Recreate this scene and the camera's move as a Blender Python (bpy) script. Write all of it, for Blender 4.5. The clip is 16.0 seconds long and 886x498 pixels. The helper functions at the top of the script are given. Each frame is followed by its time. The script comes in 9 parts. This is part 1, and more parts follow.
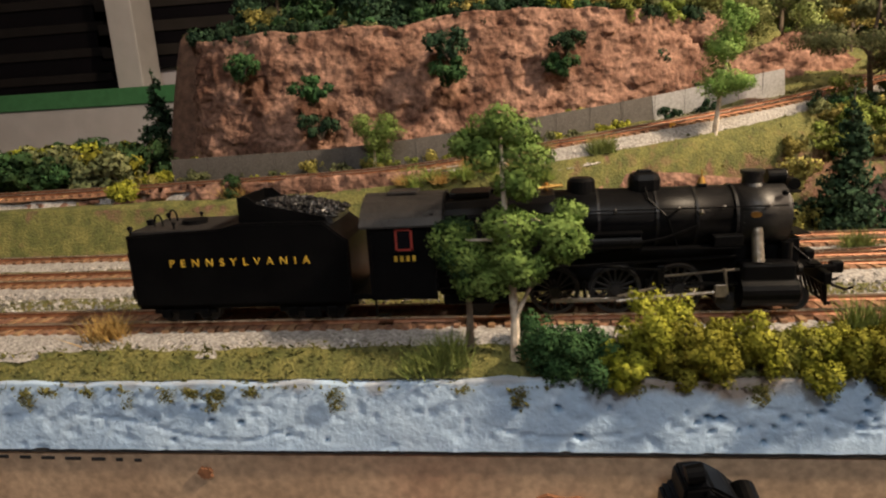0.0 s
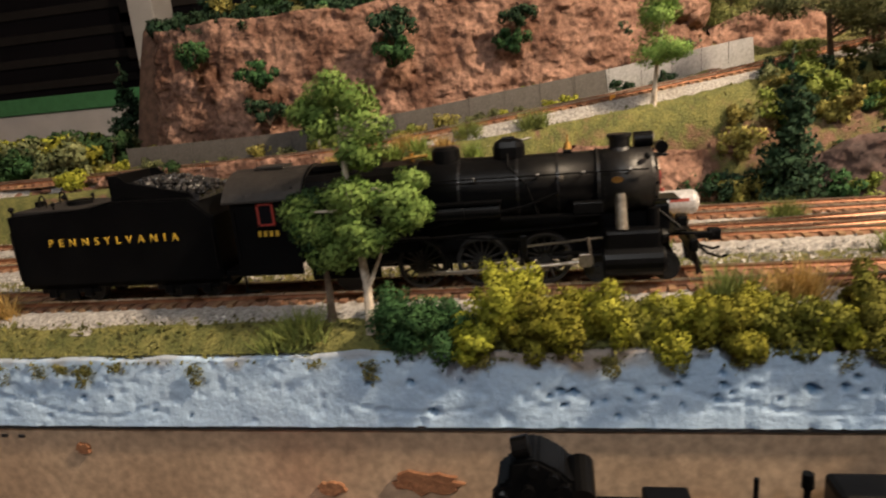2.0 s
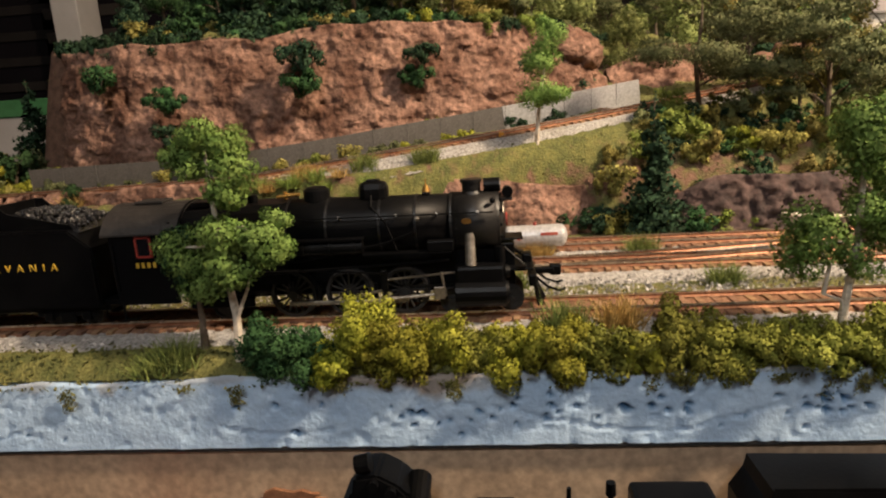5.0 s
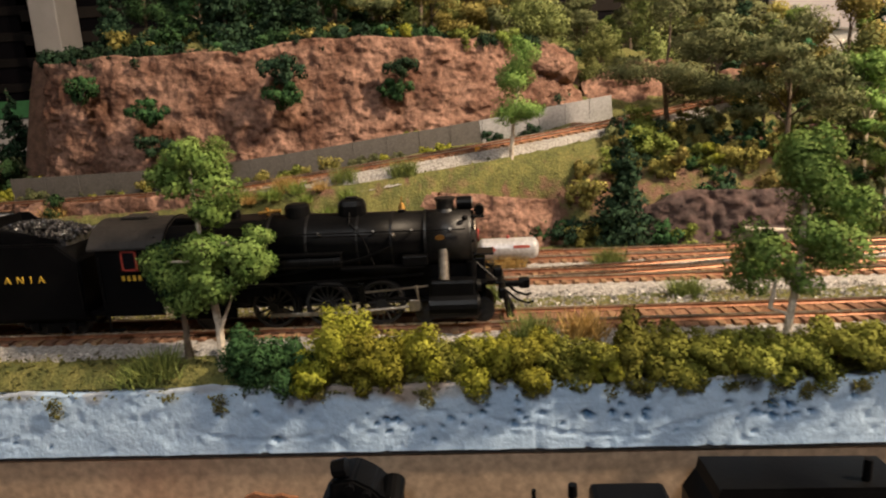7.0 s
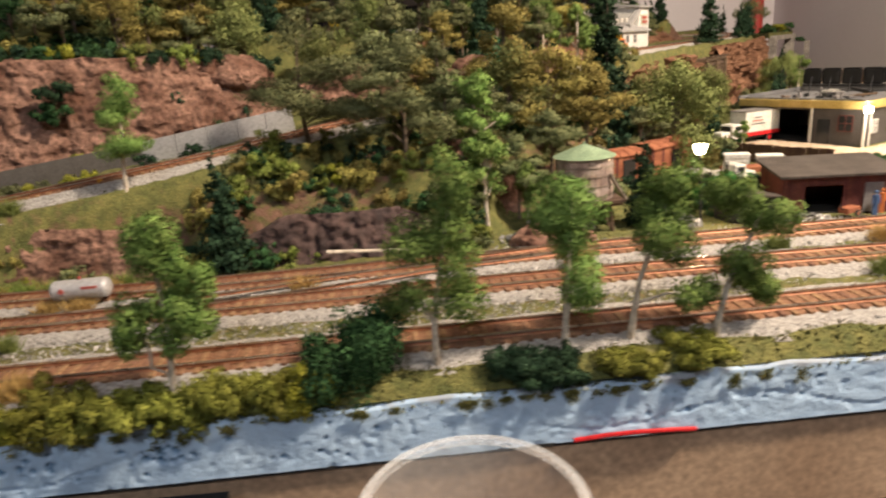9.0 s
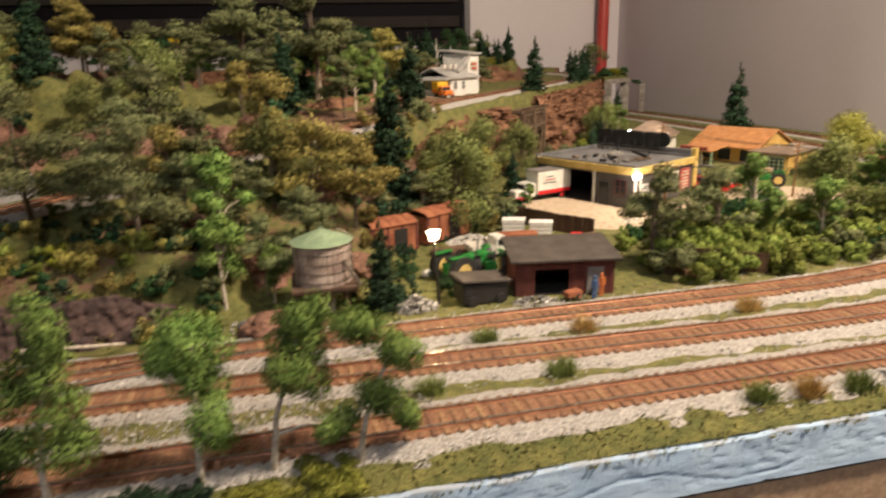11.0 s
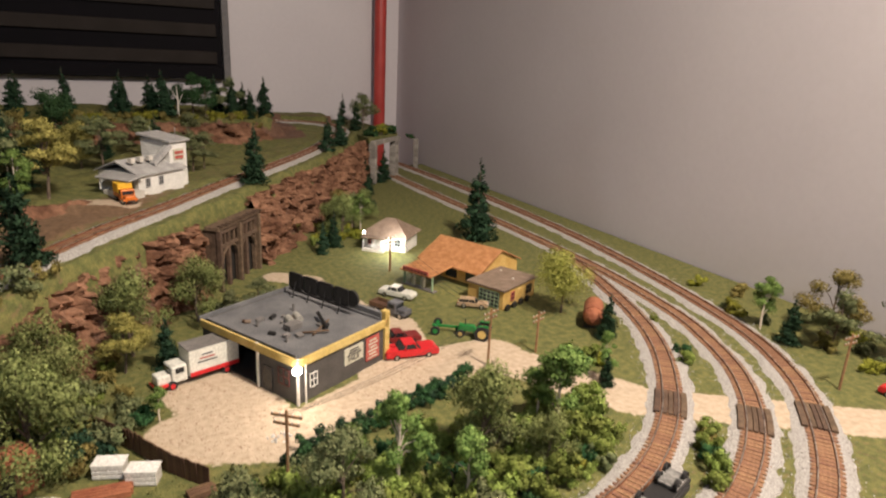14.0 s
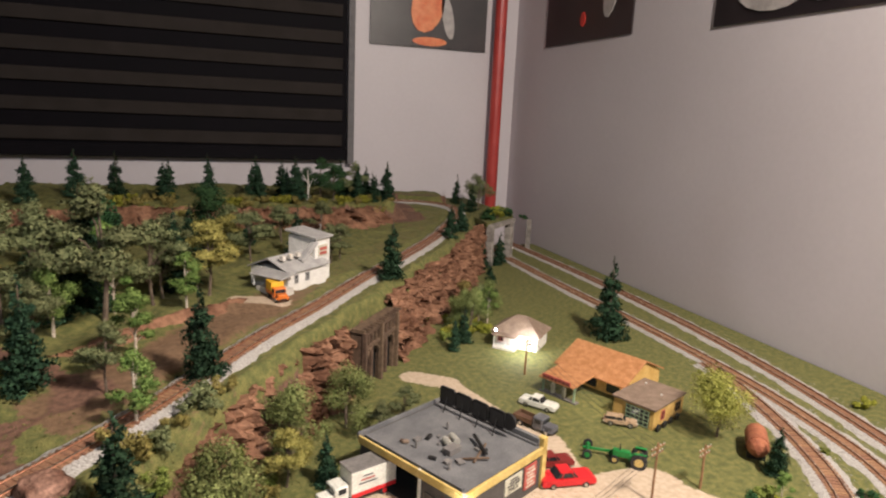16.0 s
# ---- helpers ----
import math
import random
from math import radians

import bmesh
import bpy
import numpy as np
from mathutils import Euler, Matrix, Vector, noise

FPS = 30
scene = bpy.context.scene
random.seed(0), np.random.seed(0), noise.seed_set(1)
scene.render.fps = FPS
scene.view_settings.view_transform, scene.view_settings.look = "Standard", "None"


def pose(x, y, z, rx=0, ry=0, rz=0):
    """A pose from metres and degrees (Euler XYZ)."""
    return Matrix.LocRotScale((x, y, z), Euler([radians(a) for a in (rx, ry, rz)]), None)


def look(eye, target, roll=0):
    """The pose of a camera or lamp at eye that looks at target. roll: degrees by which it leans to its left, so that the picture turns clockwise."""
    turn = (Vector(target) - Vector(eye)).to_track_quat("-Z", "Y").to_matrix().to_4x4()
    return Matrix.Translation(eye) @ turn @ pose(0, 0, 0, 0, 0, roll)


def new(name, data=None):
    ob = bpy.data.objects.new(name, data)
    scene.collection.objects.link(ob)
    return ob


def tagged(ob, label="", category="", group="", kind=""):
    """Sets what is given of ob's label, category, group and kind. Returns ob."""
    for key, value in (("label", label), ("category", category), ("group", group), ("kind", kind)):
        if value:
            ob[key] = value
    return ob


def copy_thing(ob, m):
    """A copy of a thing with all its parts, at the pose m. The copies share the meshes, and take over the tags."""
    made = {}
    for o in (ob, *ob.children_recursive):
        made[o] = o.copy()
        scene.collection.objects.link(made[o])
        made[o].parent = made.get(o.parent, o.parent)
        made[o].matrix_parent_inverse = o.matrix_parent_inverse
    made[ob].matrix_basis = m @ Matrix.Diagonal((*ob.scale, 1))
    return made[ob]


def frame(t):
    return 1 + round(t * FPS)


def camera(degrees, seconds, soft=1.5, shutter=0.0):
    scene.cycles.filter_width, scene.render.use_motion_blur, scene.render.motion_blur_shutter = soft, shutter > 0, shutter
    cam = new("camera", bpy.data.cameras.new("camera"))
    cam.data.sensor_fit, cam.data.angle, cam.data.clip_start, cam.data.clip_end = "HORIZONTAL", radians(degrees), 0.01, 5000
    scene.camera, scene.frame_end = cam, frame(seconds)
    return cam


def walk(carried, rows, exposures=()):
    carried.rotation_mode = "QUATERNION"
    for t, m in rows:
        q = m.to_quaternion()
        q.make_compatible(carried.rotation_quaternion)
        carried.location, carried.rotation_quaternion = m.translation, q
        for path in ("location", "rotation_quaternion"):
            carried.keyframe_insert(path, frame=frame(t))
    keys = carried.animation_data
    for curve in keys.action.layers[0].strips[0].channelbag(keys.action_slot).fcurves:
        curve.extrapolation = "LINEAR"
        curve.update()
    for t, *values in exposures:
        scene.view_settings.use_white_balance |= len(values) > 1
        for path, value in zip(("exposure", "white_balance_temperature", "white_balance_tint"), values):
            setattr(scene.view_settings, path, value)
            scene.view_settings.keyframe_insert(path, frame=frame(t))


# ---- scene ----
cam = camera(69.9, 16.0, soft=2.1, shutter=0.5)
PATH = [
    (0, (0.237, -0.21, 0.093), (-0.004, 1.72, -0.373), -3.5),
    (0.5, (0.253, -0.205, 0.087), (-0.035, 1.716, -0.39), -4.2),
    (1, (0.26, -0.197, 0.08), (-0.081, 1.71, -0.415), -4.9),
    (1.5, (0.28, -0.198, 0.076), (-0.102, 1.701, -0.423), -6.0),
    (2, (0.303, -0.198, 0.08), (-0.063, 1.708, -0.403), -5.4),
    (2.5, (0.315, -0.195, 0.085), (-0.026, 1.717, -0.39), -5.1),
    (3, (0.316, -0.19, 0.087), (-0.016, 1.724, -0.387), -5.0),
    (3.5, (0.327, -0.19, 0.089), (0.024, 1.731, -0.38), -4.9),
    (4, (0.336, -0.207, 0.086), (0.1, 1.725, -0.375), -5.0),
    (6.5, (0.337, -0.219, 0.097), (0.189, 1.726, -0.343), -2.7),
    (7, (0.341, -0.226, 0.097), (0.216, 1.721, -0.342), -3.0),
    (7.5, (0.376, -0.234, 0.115), (0.287, 1.714, -0.329), -3.3),
    (8, (0.455, -0.238, 0.141), (0.438, 1.692, -0.381), -4.1),
    (8.5, (0.518, -0.246, 0.136), (0.551, 1.667, -0.447), -4.7),
    (10.8, (0.678, -0.24, 0.17), (1.056, 1.636, -0.408), -1.4),
    (11, (0.688, -0.242, 0.181), (1.107, 1.63, -0.386), -1.6),
    (11.5, (0.75, -0.24, 0.198), (1.273, 1.612, -0.347), -2.9),
    (12, (0.813, -0.242, 0.22), (1.472, 1.559, -0.349), -1.6),
    (12.5, (0.845, -0.219, 0.271), (1.576, 1.549, -0.31), -0.8),
    (13, (0.868, -0.167, 0.328), (1.713, 1.542, -0.278), 1.9),
    (13.5, (0.917, -0.143, 0.338), (1.819, 1.54, -0.254), 2.4),
    (14, (0.933, -0.122, 0.346), (1.848, 1.56, -0.233), 2.7),
    (14.5, (0.922, -0.112, 0.385), (1.805, 1.604, -0.142), 2.3),
    (15, (0.885, -0.092, 0.412), (1.68, 1.687, -0.04), 2.0),
    (15.5, (0.875, -0.074, 0.415), (1.606, 1.737, -0.014), 2.3),
    (16, (0.859, -0.06, 0.411), (1.548, 1.771, -0.006), 2.6),
]
walk(cam, [(t, look(eye, target, roll)) for t, eye, target, roll in PATH], [(0, 0.44, 7000, 10), (4.2, 0.40, 7000, 10), (7.2, 0.36, 6900, 10), (8.5, 0.20, 6400, 10), (11, -0.20, 6600, 10), (12.5, -0.28, 6550, 10), (13.5, -0.50, 6050, 10), (15, -0.48, 5840, 10), (16, -0.27, 5700, 10)])

from mathutils import kdtree

# ---- light ----
WHITE_POINT = (1.0, 0.83, 0.62)


def lamp(name, kind, place, power, colour, size=0.01, target=None):
    d = bpy.data.lights.new(name, kind)
    d.energy, d.color = power, colour
    if kind == "AREA":
        d.shape, d.size = "DISK", size
    else:
        d.shadow_soft_size = size
    ob = new(name, d)
    ob.matrix_world = look(place, target) if target else Matrix.Translation(place)
    return ob


world = bpy.data.worlds.new("room_air")
scene.world = world
world.use_nodes = True
world.node_tree.nodes["Background"].inputs[0].default_value = (0.30, 0.28, 0.30, 1)
world.node_tree.nodes["Background"].inputs[1].default_value = 0.006
lamp("ceiling_lamp_bulb", "AREA", (1.45, -0.24, 1.20), 52, (1.0, 0.81, 0.61), 0.14, (1.35, 0.65, 0))
# added cool fill from the front, no real lamp, lifts the table edge
lamp("side_lamp_bulb", "AREA", (0.3, -1.5, 1.42), 11.0, (0.90, 0.94, 1.0), 0.3, (0.3, 0.1, 0))
lamp("canopy_bulb", "POINT", (1.078, 0.432, 0.044), 0.13, WHITE_POINT, 0.004)
lamp("yard_bulb", "POINT", (0.783, 0.209, 0.050), 0.09, (1.0, 0.72, 0.42), 0.003)
lamp("house_bulb", "POINT", (1.372, 0.872, 0.034), 0.38, (1.0, 0.93, 0.8), 0.004)
lamp("depot_bulb", "POINT", (1.385, 0.660, 0.028), 0.03, (1.0, 0.75, 0.45), 0.003)
lamp("mill_bulb", "POINT", (0.96, 0.965, 0.142), 0.03, (1.0, 0.8, 0.5), 0.003)


# ---- materials ----
def M(name, c1, c2=None, scale=60, rough=0.8, metal=0.0, bump=0.3, fine=600, rand=0.0, depth=0.001, mix=0.5, spec=0.5, island=0.0, grain=0.28):
    """A surface of two colours in patches, with fine grain and relief."""
    m = bpy.data.materials.new(name)
    m.use_nodes = True
    n, l = m.node_tree.nodes, m.node_tree.links
    p = n["Principled BSDF"]
    p.inputs["Metallic"].default_value = metal
    p.inputs["Specular IOR Level"].default_value = spec
    co = n.new("ShaderNodeTexCoord")
    big = n.new("ShaderNodeTexNoise")
    big.inputs["Scale"].default_value, big.inputs["Detail"].default_value = scale, 5
    l.new(co.outputs["Object"], big.inputs["Vector"])
    ramp = n.new("ShaderNodeValToRGB")
    ramp.color_ramp.elements[0].position, ramp.color_ramp.elements[1].position = mix - 0.14, mix + 0.14
    ramp.color_ramp.elements[0].color = (*c1, 1)
    ramp.color_ramp.elements[1].color = (*(c2 or tuple(min(1, v * 1.25 + 0.004) for v in c1)), 1)
    l.new(big.outputs["Fac"], ramp.inputs["Fac"])
    small = n.new("ShaderNodeTexNoise")
    small.inputs["Scale"].default_value, small.inputs["Detail"].default_value = fine, 3
    l.new(co.outputs["Object"], small.inputs["Vector"])
    val = n.new("ShaderNodeMapRange")
    val.inputs[1].default_value, val.inputs[2].default_value = 0.25, 0.75
    val.inputs[3].default_value, val.inputs[4].default_value = 1 - grain, 1 + grain
    l.new(small.outputs["Fac"], val.inputs[0])
    hsv = n.new("ShaderNodeHueSaturation")
    l.new(ramp.outputs["Color"], hsv.inputs["Color"])
    source = val.outputs[0]
    if rand or island:
        if rand:
            info = n.new("ShaderNodeObjectInfo").outputs["Random"]
        else:
            info = n.new("ShaderNodeNewGeometry").outputs["Random Per Island"]
        r = n.new("ShaderNodeMapRange")
        r.inputs[3].default_value, r.inputs[4].default_value = 1 - (rand or island), 1 + (rand or island)
        l.new(info, r.inputs[0])
        mul = n.new("ShaderNodeMath")
        mul.operation = "MULTIPLY"
        l.new(r.outputs[0], mul.inputs[0])
        l.new(source, mul.inputs[1])
        source = mul.outputs[0]
        if rand:
            h = n.new("ShaderNodeMapRange")
            h.inputs[3].default_value, h.inputs[4].default_value = 0.5 - rand * 0.05, 0.5 + rand * 0.05
            l.new(info, h.inputs[0])
            l.new(h.outputs[0], hsv.inputs["Hue"])
    l.new(source, hsv.inputs["Value"])
    l.new(hsv.outputs["Color"], p.inputs["Base Color"])
    ro = n.new("ShaderNodeMapRange")
    ro.inputs[3].default_value, ro.inputs[4].default_value = max(0.05, rough - 0.12), min(1, rough + 0.12)
    l.new(big.outputs["Fac"], ro.inputs[0])
    l.new(ro.outputs[0], p.inputs["Roughness"])
    if bump:
        b = n.new("ShaderNodeBump")
        b.inputs["Strength"].default_value, b.inputs["Distance"].default_value = bump, depth
        l.new(small.outputs["Fac"], b.inputs["Height"])
        l.new(b.outputs["Normal"], p.inputs["Normal"])
    return m


def glow(name, colour, strength):
    m = bpy.data.materials.new(name)
    m.use_nodes = True
    p = m.node_tree.nodes["Principled BSDF"]
    p.inputs["Base Color"].default_value = (*colour, 1)
    p.inputs["Emission Color"].default_value = (*colour, 1)
    p.inputs["Emission Strength"].default_value = strength
    return m


def clear(name, colour=(1, 1, 1), rough=0.05):
    m = bpy.data.materials.new(name)
    m.use_nodes = True
    p = m.node_tree.nodes["Principled BSDF"]
    p.inputs["Base Color"].default_value = (*colour, 1)
    p.inputs["Transmission Weight"].default_value = 1
    p.inputs["Roughness"].default_value = rough
    p.inputs["IOR"].default_value = 1.3
    return m


def thin_plastic(name, milk):
    """Thin clear plastic: mostly see-through, a little milky, with a gloss."""
    m = bpy.data.materials.new(name)
    m.use_nodes = True
    n, l = m.node_tree.nodes, m.node_tree.links
    p = n["Principled BSDF"]
    p.inputs["Base Color"].default_value = (0.85, 0.86, 0.88, 1)
    p.inputs["Roughness"].default_value = 0.12
    see = n.new("ShaderNodeBsdfTransparent")
    mix = n.new("ShaderNodeMixShader")
    fres = n.new("ShaderNodeTexNoise")
    fres.inputs["Scale"].default_value = 60
    r = n.new("ShaderNodeMapRange")
    r.inputs[3].default_value, r.inputs[4].default_value = milk * 0.7, milk * 1.3
    l.new(fres.outputs["Fac"], r.inputs[0])
    l.new(r.outputs[0], mix.inputs[0])
    l.new(see.outputs[0], mix.inputs[1])
    l.new(p.outputs[0], mix.inputs[2])
    l.new(mix.outputs[0], n["Material Output"].inputs["Surface"])
    return m


WALL = M("grey_wall_paint", (0.51, 0.475, 0.50), (0.54, 0.505, 0.53), 3, 0.5, bump=0.02, fine=90, depth=0.0005, grain=0.02)
CEIL = M("ceiling_paint", (0.62, 0.60, 0.57), None, 5, 0.8)
FLOORM = M("dark_carpet", (0.05, 0.045, 0.045), (0.08, 0.07, 0.065), 20, 0.95, bump=0.5)
REDPIPE = M("red_pipe_paint", (0.33, 0.035, 0.03), (0.40, 0.05, 0.04), 20, 0.4, bump=0.1)
BLINDDARK = M("dark_blind_slat", (0.003, 0.0025, 0.004), (0.005, 0.004, 0.006), 10, 0.7, spec=0.1)
BLINDTAN = M("taupe_blind_band", (0.025, 0.021, 0.019), (0.032, 0.027, 0.025), 14, 0.85, grain=0.08, spec=0.1)
# taupe band again, darkened to put the unlit left side into the colour
BLINDSHADED = M("dim_blind_band", (0.014, 0.012, 0.012), (0.019, 0.016, 0.016), 14, 0.85, grain=0.08, spec=0.1)
TRIMW = M("white_trim_paint", (0.40, 0.385, 0.38), (0.45, 0.435, 0.43), 15, 0.5)
GREENTOP = M("green_felt", (0.03, 0.14, 0.05), (0.045, 0.18, 0.07), 40, 0.9)
BOARD = M("raw_timber_board", (0.38, 0.255, 0.165), (0.49, 0.345, 0.23), 18, 0.7, bump=0.25, fine=300, depth=0.0006)
STAIN = M("rust_stain", (0.19, 0.075, 0.035), (0.27, 0.13, 0.065), 40, 0.8)
INK = M("black_ink", (0.02, 0.018, 0.018), None, 80, 0.8)
SHELF = M("dark_shelf", (0.05, 0.035, 0.028), (0.07, 0.05, 0.04), 20, 0.6)
ROCK = M("red_sandstone", (0.115, 0.056, 0.038), (0.310, 0.178, 0.130), 38, 0.92, bump=1.0, fine=260, depth=0.0022, mix=0.5, grain=0.5, spec=0.25)
EARTHROCK = M("brown_earth_bank", (0.110, 0.052, 0.030), (0.270, 0.145, 0.088), 24, 0.95, bump=0.8, fine=150, depth=0.003, mix=0.5, grain=0.3, spec=0.2)
ROCKG = M("purple_brown_rock", (0.034, 0.020, 0.019), (0.105, 0.064, 0.056), 55, 0.9, bump=0.7, fine=220, depth=0.0018)


def craggy(m, scale, depth):
    """Adds broken ridges and ledges to a rock's relief."""
    n, l = m.node_tree.nodes, m.node_tree.links
    p = n["Principled BSDF"]
    co = n.new("ShaderNodeTexCoord")
    mp = n.new("ShaderNodeMapping")
    mp.inputs["Scale"].default_value = (1, 1, 1.5)
    l.new(co.outputs["Object"], mp.inputs["Vector"])
    ridge = n.new("ShaderNodeTexNoise")
    ridge.noise_type = "RIDGED_MULTIFRACTAL"
    ridge.inputs["Scale"].default_value, ridge.inputs["Detail"].default_value = scale, 7
    ridge.inputs["Distortion"].default_value = 0.25
    l.new(mp.outputs["Vector"], ridge.inputs["Vector"])
    b = n.new("ShaderNodeBump")
    b.inputs["Strength"].default_value, b.inputs["Distance"].default_value = 0.7, depth
    l.new(ridge.outputs["Fac"], b.inputs["Height"])
    l.new(p.inputs["Normal"].links[0].from_socket, b.inputs["Normal"])
    l.new(b.outputs["Normal"], p.inputs["Normal"])


craggy(ROCK, 95, 0.0042)
craggy(ROCKG, 110, 0.0022)
craggy(EARTHROCK, 90, 0.0020)
BALLAST = M("grey_ballast", (0.27, 0.25, 0.232), (0.50, 0.475, 0.450), 620, 0.9, bump=1.0, fine=900, depth=0.0015, mix=0.5)
RUSTBED = M("rusty_ballast", (0.185, 0.085, 0.042), (0.31, 0.165, 0.095), 520, 0.9, bump=1.0, fine=900, depth=0.0012)
PEBBLE = M("ballast_stone", (0.30, 0.285, 0.27), (0.47, 0.45, 0.43), 200, 0.85, island=0.45, bump=0)
TIE = M("weathered_tie", (0.17, 0.085, 0.045), (0.27, 0.15, 0.085), 260, 0.85, rand=0.3)
RAIL = M("rusty_rail", (0.20, 0.075, 0.035), (0.30, 0.13, 0.065), 120, 0.45, metal=0.45, bump=0.2)
RAILTOP = M("worn_rail_head", (0.55, 0.47, 0.40), (0.66, 0.58, 0.50), 90, 0.28, metal=0.9, bump=0.05)
LOCOBLACK = M("satin_black_engine_paint", (0.0022, 0.0022, 0.0026), (0.0038, 0.0038, 0.0042), 60, 0.38, bump=0.05, spec=0.13)
GRAPHITE = M("graphite_smokebox", (0.007, 0.0066, 0.0066), (0.011, 0.010, 0.0098), 50, 0.42, metal=0.1, bump=0.1)
ROOFBLACK = M("cab_roof_brown_black", (0.016, 0.014, 0.013), (0.024, 0.020, 0.018), 60, 0.55)
WHEELM = M("blackened_wheel", (0.012, 0.011, 0.011), None, 80, 0.5)
STEEL = M("worn_steel_rod", (0.24, 0.21, 0.18), (0.34, 0.30, 0.25), 120, 0.4, metal=0.8)
BRASS = M("brass", (0.52, 0.27, 0.07), (0.62, 0.36, 0.10), 120, 0.35, metal=0.8)
COAL = M("coal", (0.010, 0.010, 0.011), (0.03, 0.029, 0.03), 250, 0.22, bump=0.6, island=0.6)
GOLD = M("gold_lettering", (0.55, 0.33, 0.03), (0.62, 0.40, 0.05), 100, 0.6, bump=0)
REDSASH = M("red_window_sash", (0.30, 0.03, 0.02), (0.38, 0.05, 0.03), 100, 0.6)
BIRCHBARK = M("pale_birch_bark", (0.34, 0.27, 0.20), (0.66, 0.58, 0.48), 260, 0.8, bump=0.4, mix=0.45)
BARK = M("grey_brown_bark", (0.085, 0.06, 0.042), (0.16, 0.12, 0.085), 200, 0.9, bump=0.6)


def leafy(name, c1, c2, rand=0.25):
    return M(name, c1, c2, 130, 0.85, rand=rand, bump=0, fine=420, spec=0.2, grain=0.36)


LEAF = {
    "birch": leafy("fresh_green_foliage", (0.090, 0.162, 0.034), (0.225, 0.325, 0.085)),
    "oak": leafy("grey_green_foliage", (0.090, 0.110, 0.046), (0.205, 0.220, 0.100)),
    "olive": leafy("olive_foliage", (0.165, 0.142, 0.036), (0.355, 0.300, 0.092)),
    "willow": leafy("soft_olive_foliage", (0.118, 0.146, 0.042), (0.255, 0.280, 0.098)),
    "lime": leafy("lime_foliage", (0.25, 0.27, 0.045), (0.43, 0.43, 0.11)),
    "conifer": leafy("dark_needle_foliage", (0.012, 0.032, 0.016), (0.036, 0.075, 0.036)),
    "deep": leafy("deep_green_foliage", (0.017, 0.050, 0.017), (0.050, 0.114, 0.039)),
    "yellow": leafy("yellow_green_foliage", (0.175, 0.182, 0.016), (0.350, 0.345, 0.050)),
    "front": leafy("olive_green_clump_foliage", (0.125, 0.140, 0.020), (0.270, 0.275, 0.055)),
    "moss": leafy("mossy_green_foliage", (0.125, 0.170, 0.028), (0.265, 0.315, 0.075)),
    "teal": leafy("blue_green_foliage", (0.05, 0.17, 0.07), (0.10, 0.27, 0.13)),
}
GRASSDRY = M("dry_grass", (0.36, 0.22, 0.06), (0.50, 0.34, 0.12), 300, 0.9, bump=0, island=0.3)
GRASSGRN = M("green_grass", (0.12, 0.16, 0.03), (0.22, 0.26, 0.07), 300, 0.9, bump=0, island=0.3)
GRASSBRIGHT = M("fresh_grass", (0.13, 0.20, 0.03), (0.24, 0.31, 0.07), 300, 0.9, bump=0, island=0.3)
TURF = M("turf_crumbs", (0.068, 0.074, 0.016), (0.155, 0.142, 0.040), 180, 0.95, bump=0, island=0.3)


def ground_material():
    """Turf and bare earth in patches, with sand where the road runs and stone where the land is steep."""
    m = M("scenic_turf", (0.088, 0.098, 0.025), (0.172, 0.162, 0.048), 110, 0.95, bump=0.9, fine=700, depth=0.0014, grain=0.4)
    n, l = m.node_tree.nodes, m.node_tree.links
    p = n["Principled BSDF"]
    base = p.inputs["Base Color"].links[0].from_socket
    grain = n.new("ShaderNodeTexNoise")
    grain.inputs["Scale"].default_value, grain.inputs["Detail"].default_value = 150, 6
    co = n.new("ShaderNodeTexCoord")
    l.new(co.outputs["Object"], grain.inputs["Vector"])

    def layer(base, attribute, c1, c2, lo, hi):
        a = n.new("ShaderNodeAttribute")
        a.attribute_name = attribute
        add = n.new("ShaderNodeMath")
        add.operation = "MULTIPLY_ADD"
        l.new(grain.outputs["Fac"], add.inputs[0])
        add.inputs[1].default_value = 0.7
        l.new(a.outputs["Fac"], add.inputs[2])
        r = n.new("ShaderNodeMapRange")
        r.inputs[1].default_value, r.inputs[2].default_value = lo, hi
        l.new(add.outputs[0], r.inputs[0])
        c = n.new("ShaderNodeValToRGB")
        c.color_ramp.elements[0].color, c.color_ramp.elements[1].color = (*c1, 1), (*c2, 1)
        c.color_ramp.elements[0].position, c.color_ramp.elements[1].position = 0.3, 0.7
        l.new(grain.outputs["Fac"], c.inputs["Fac"])
        mx = n.new("ShaderNodeMix")
        mx.data_type = "RGBA"
        l.new(r.outputs[0], mx.inputs["Factor"])
        l.new(base, mx.inputs["A"])
        l.new(c.outputs["Color"], mx.inputs["B"])
        return mx.outputs["Result"]

    base = layer(base, "earth", (0.105, 0.062, 0.032), (0.215, 0.130, 0.072), 0.75, 0.95)
    base = layer(base, "stone", (0.080, 0.040, 0.026), (0.200, 0.108, 0.070), 0.75, 0.95)
    base = layer(base, "road", (0.42, 0.325, 0.225), (0.56, 0.45, 0.335), 0.8, 0.98)
    l.new(base, p.inputs["Base Color"])
    return m


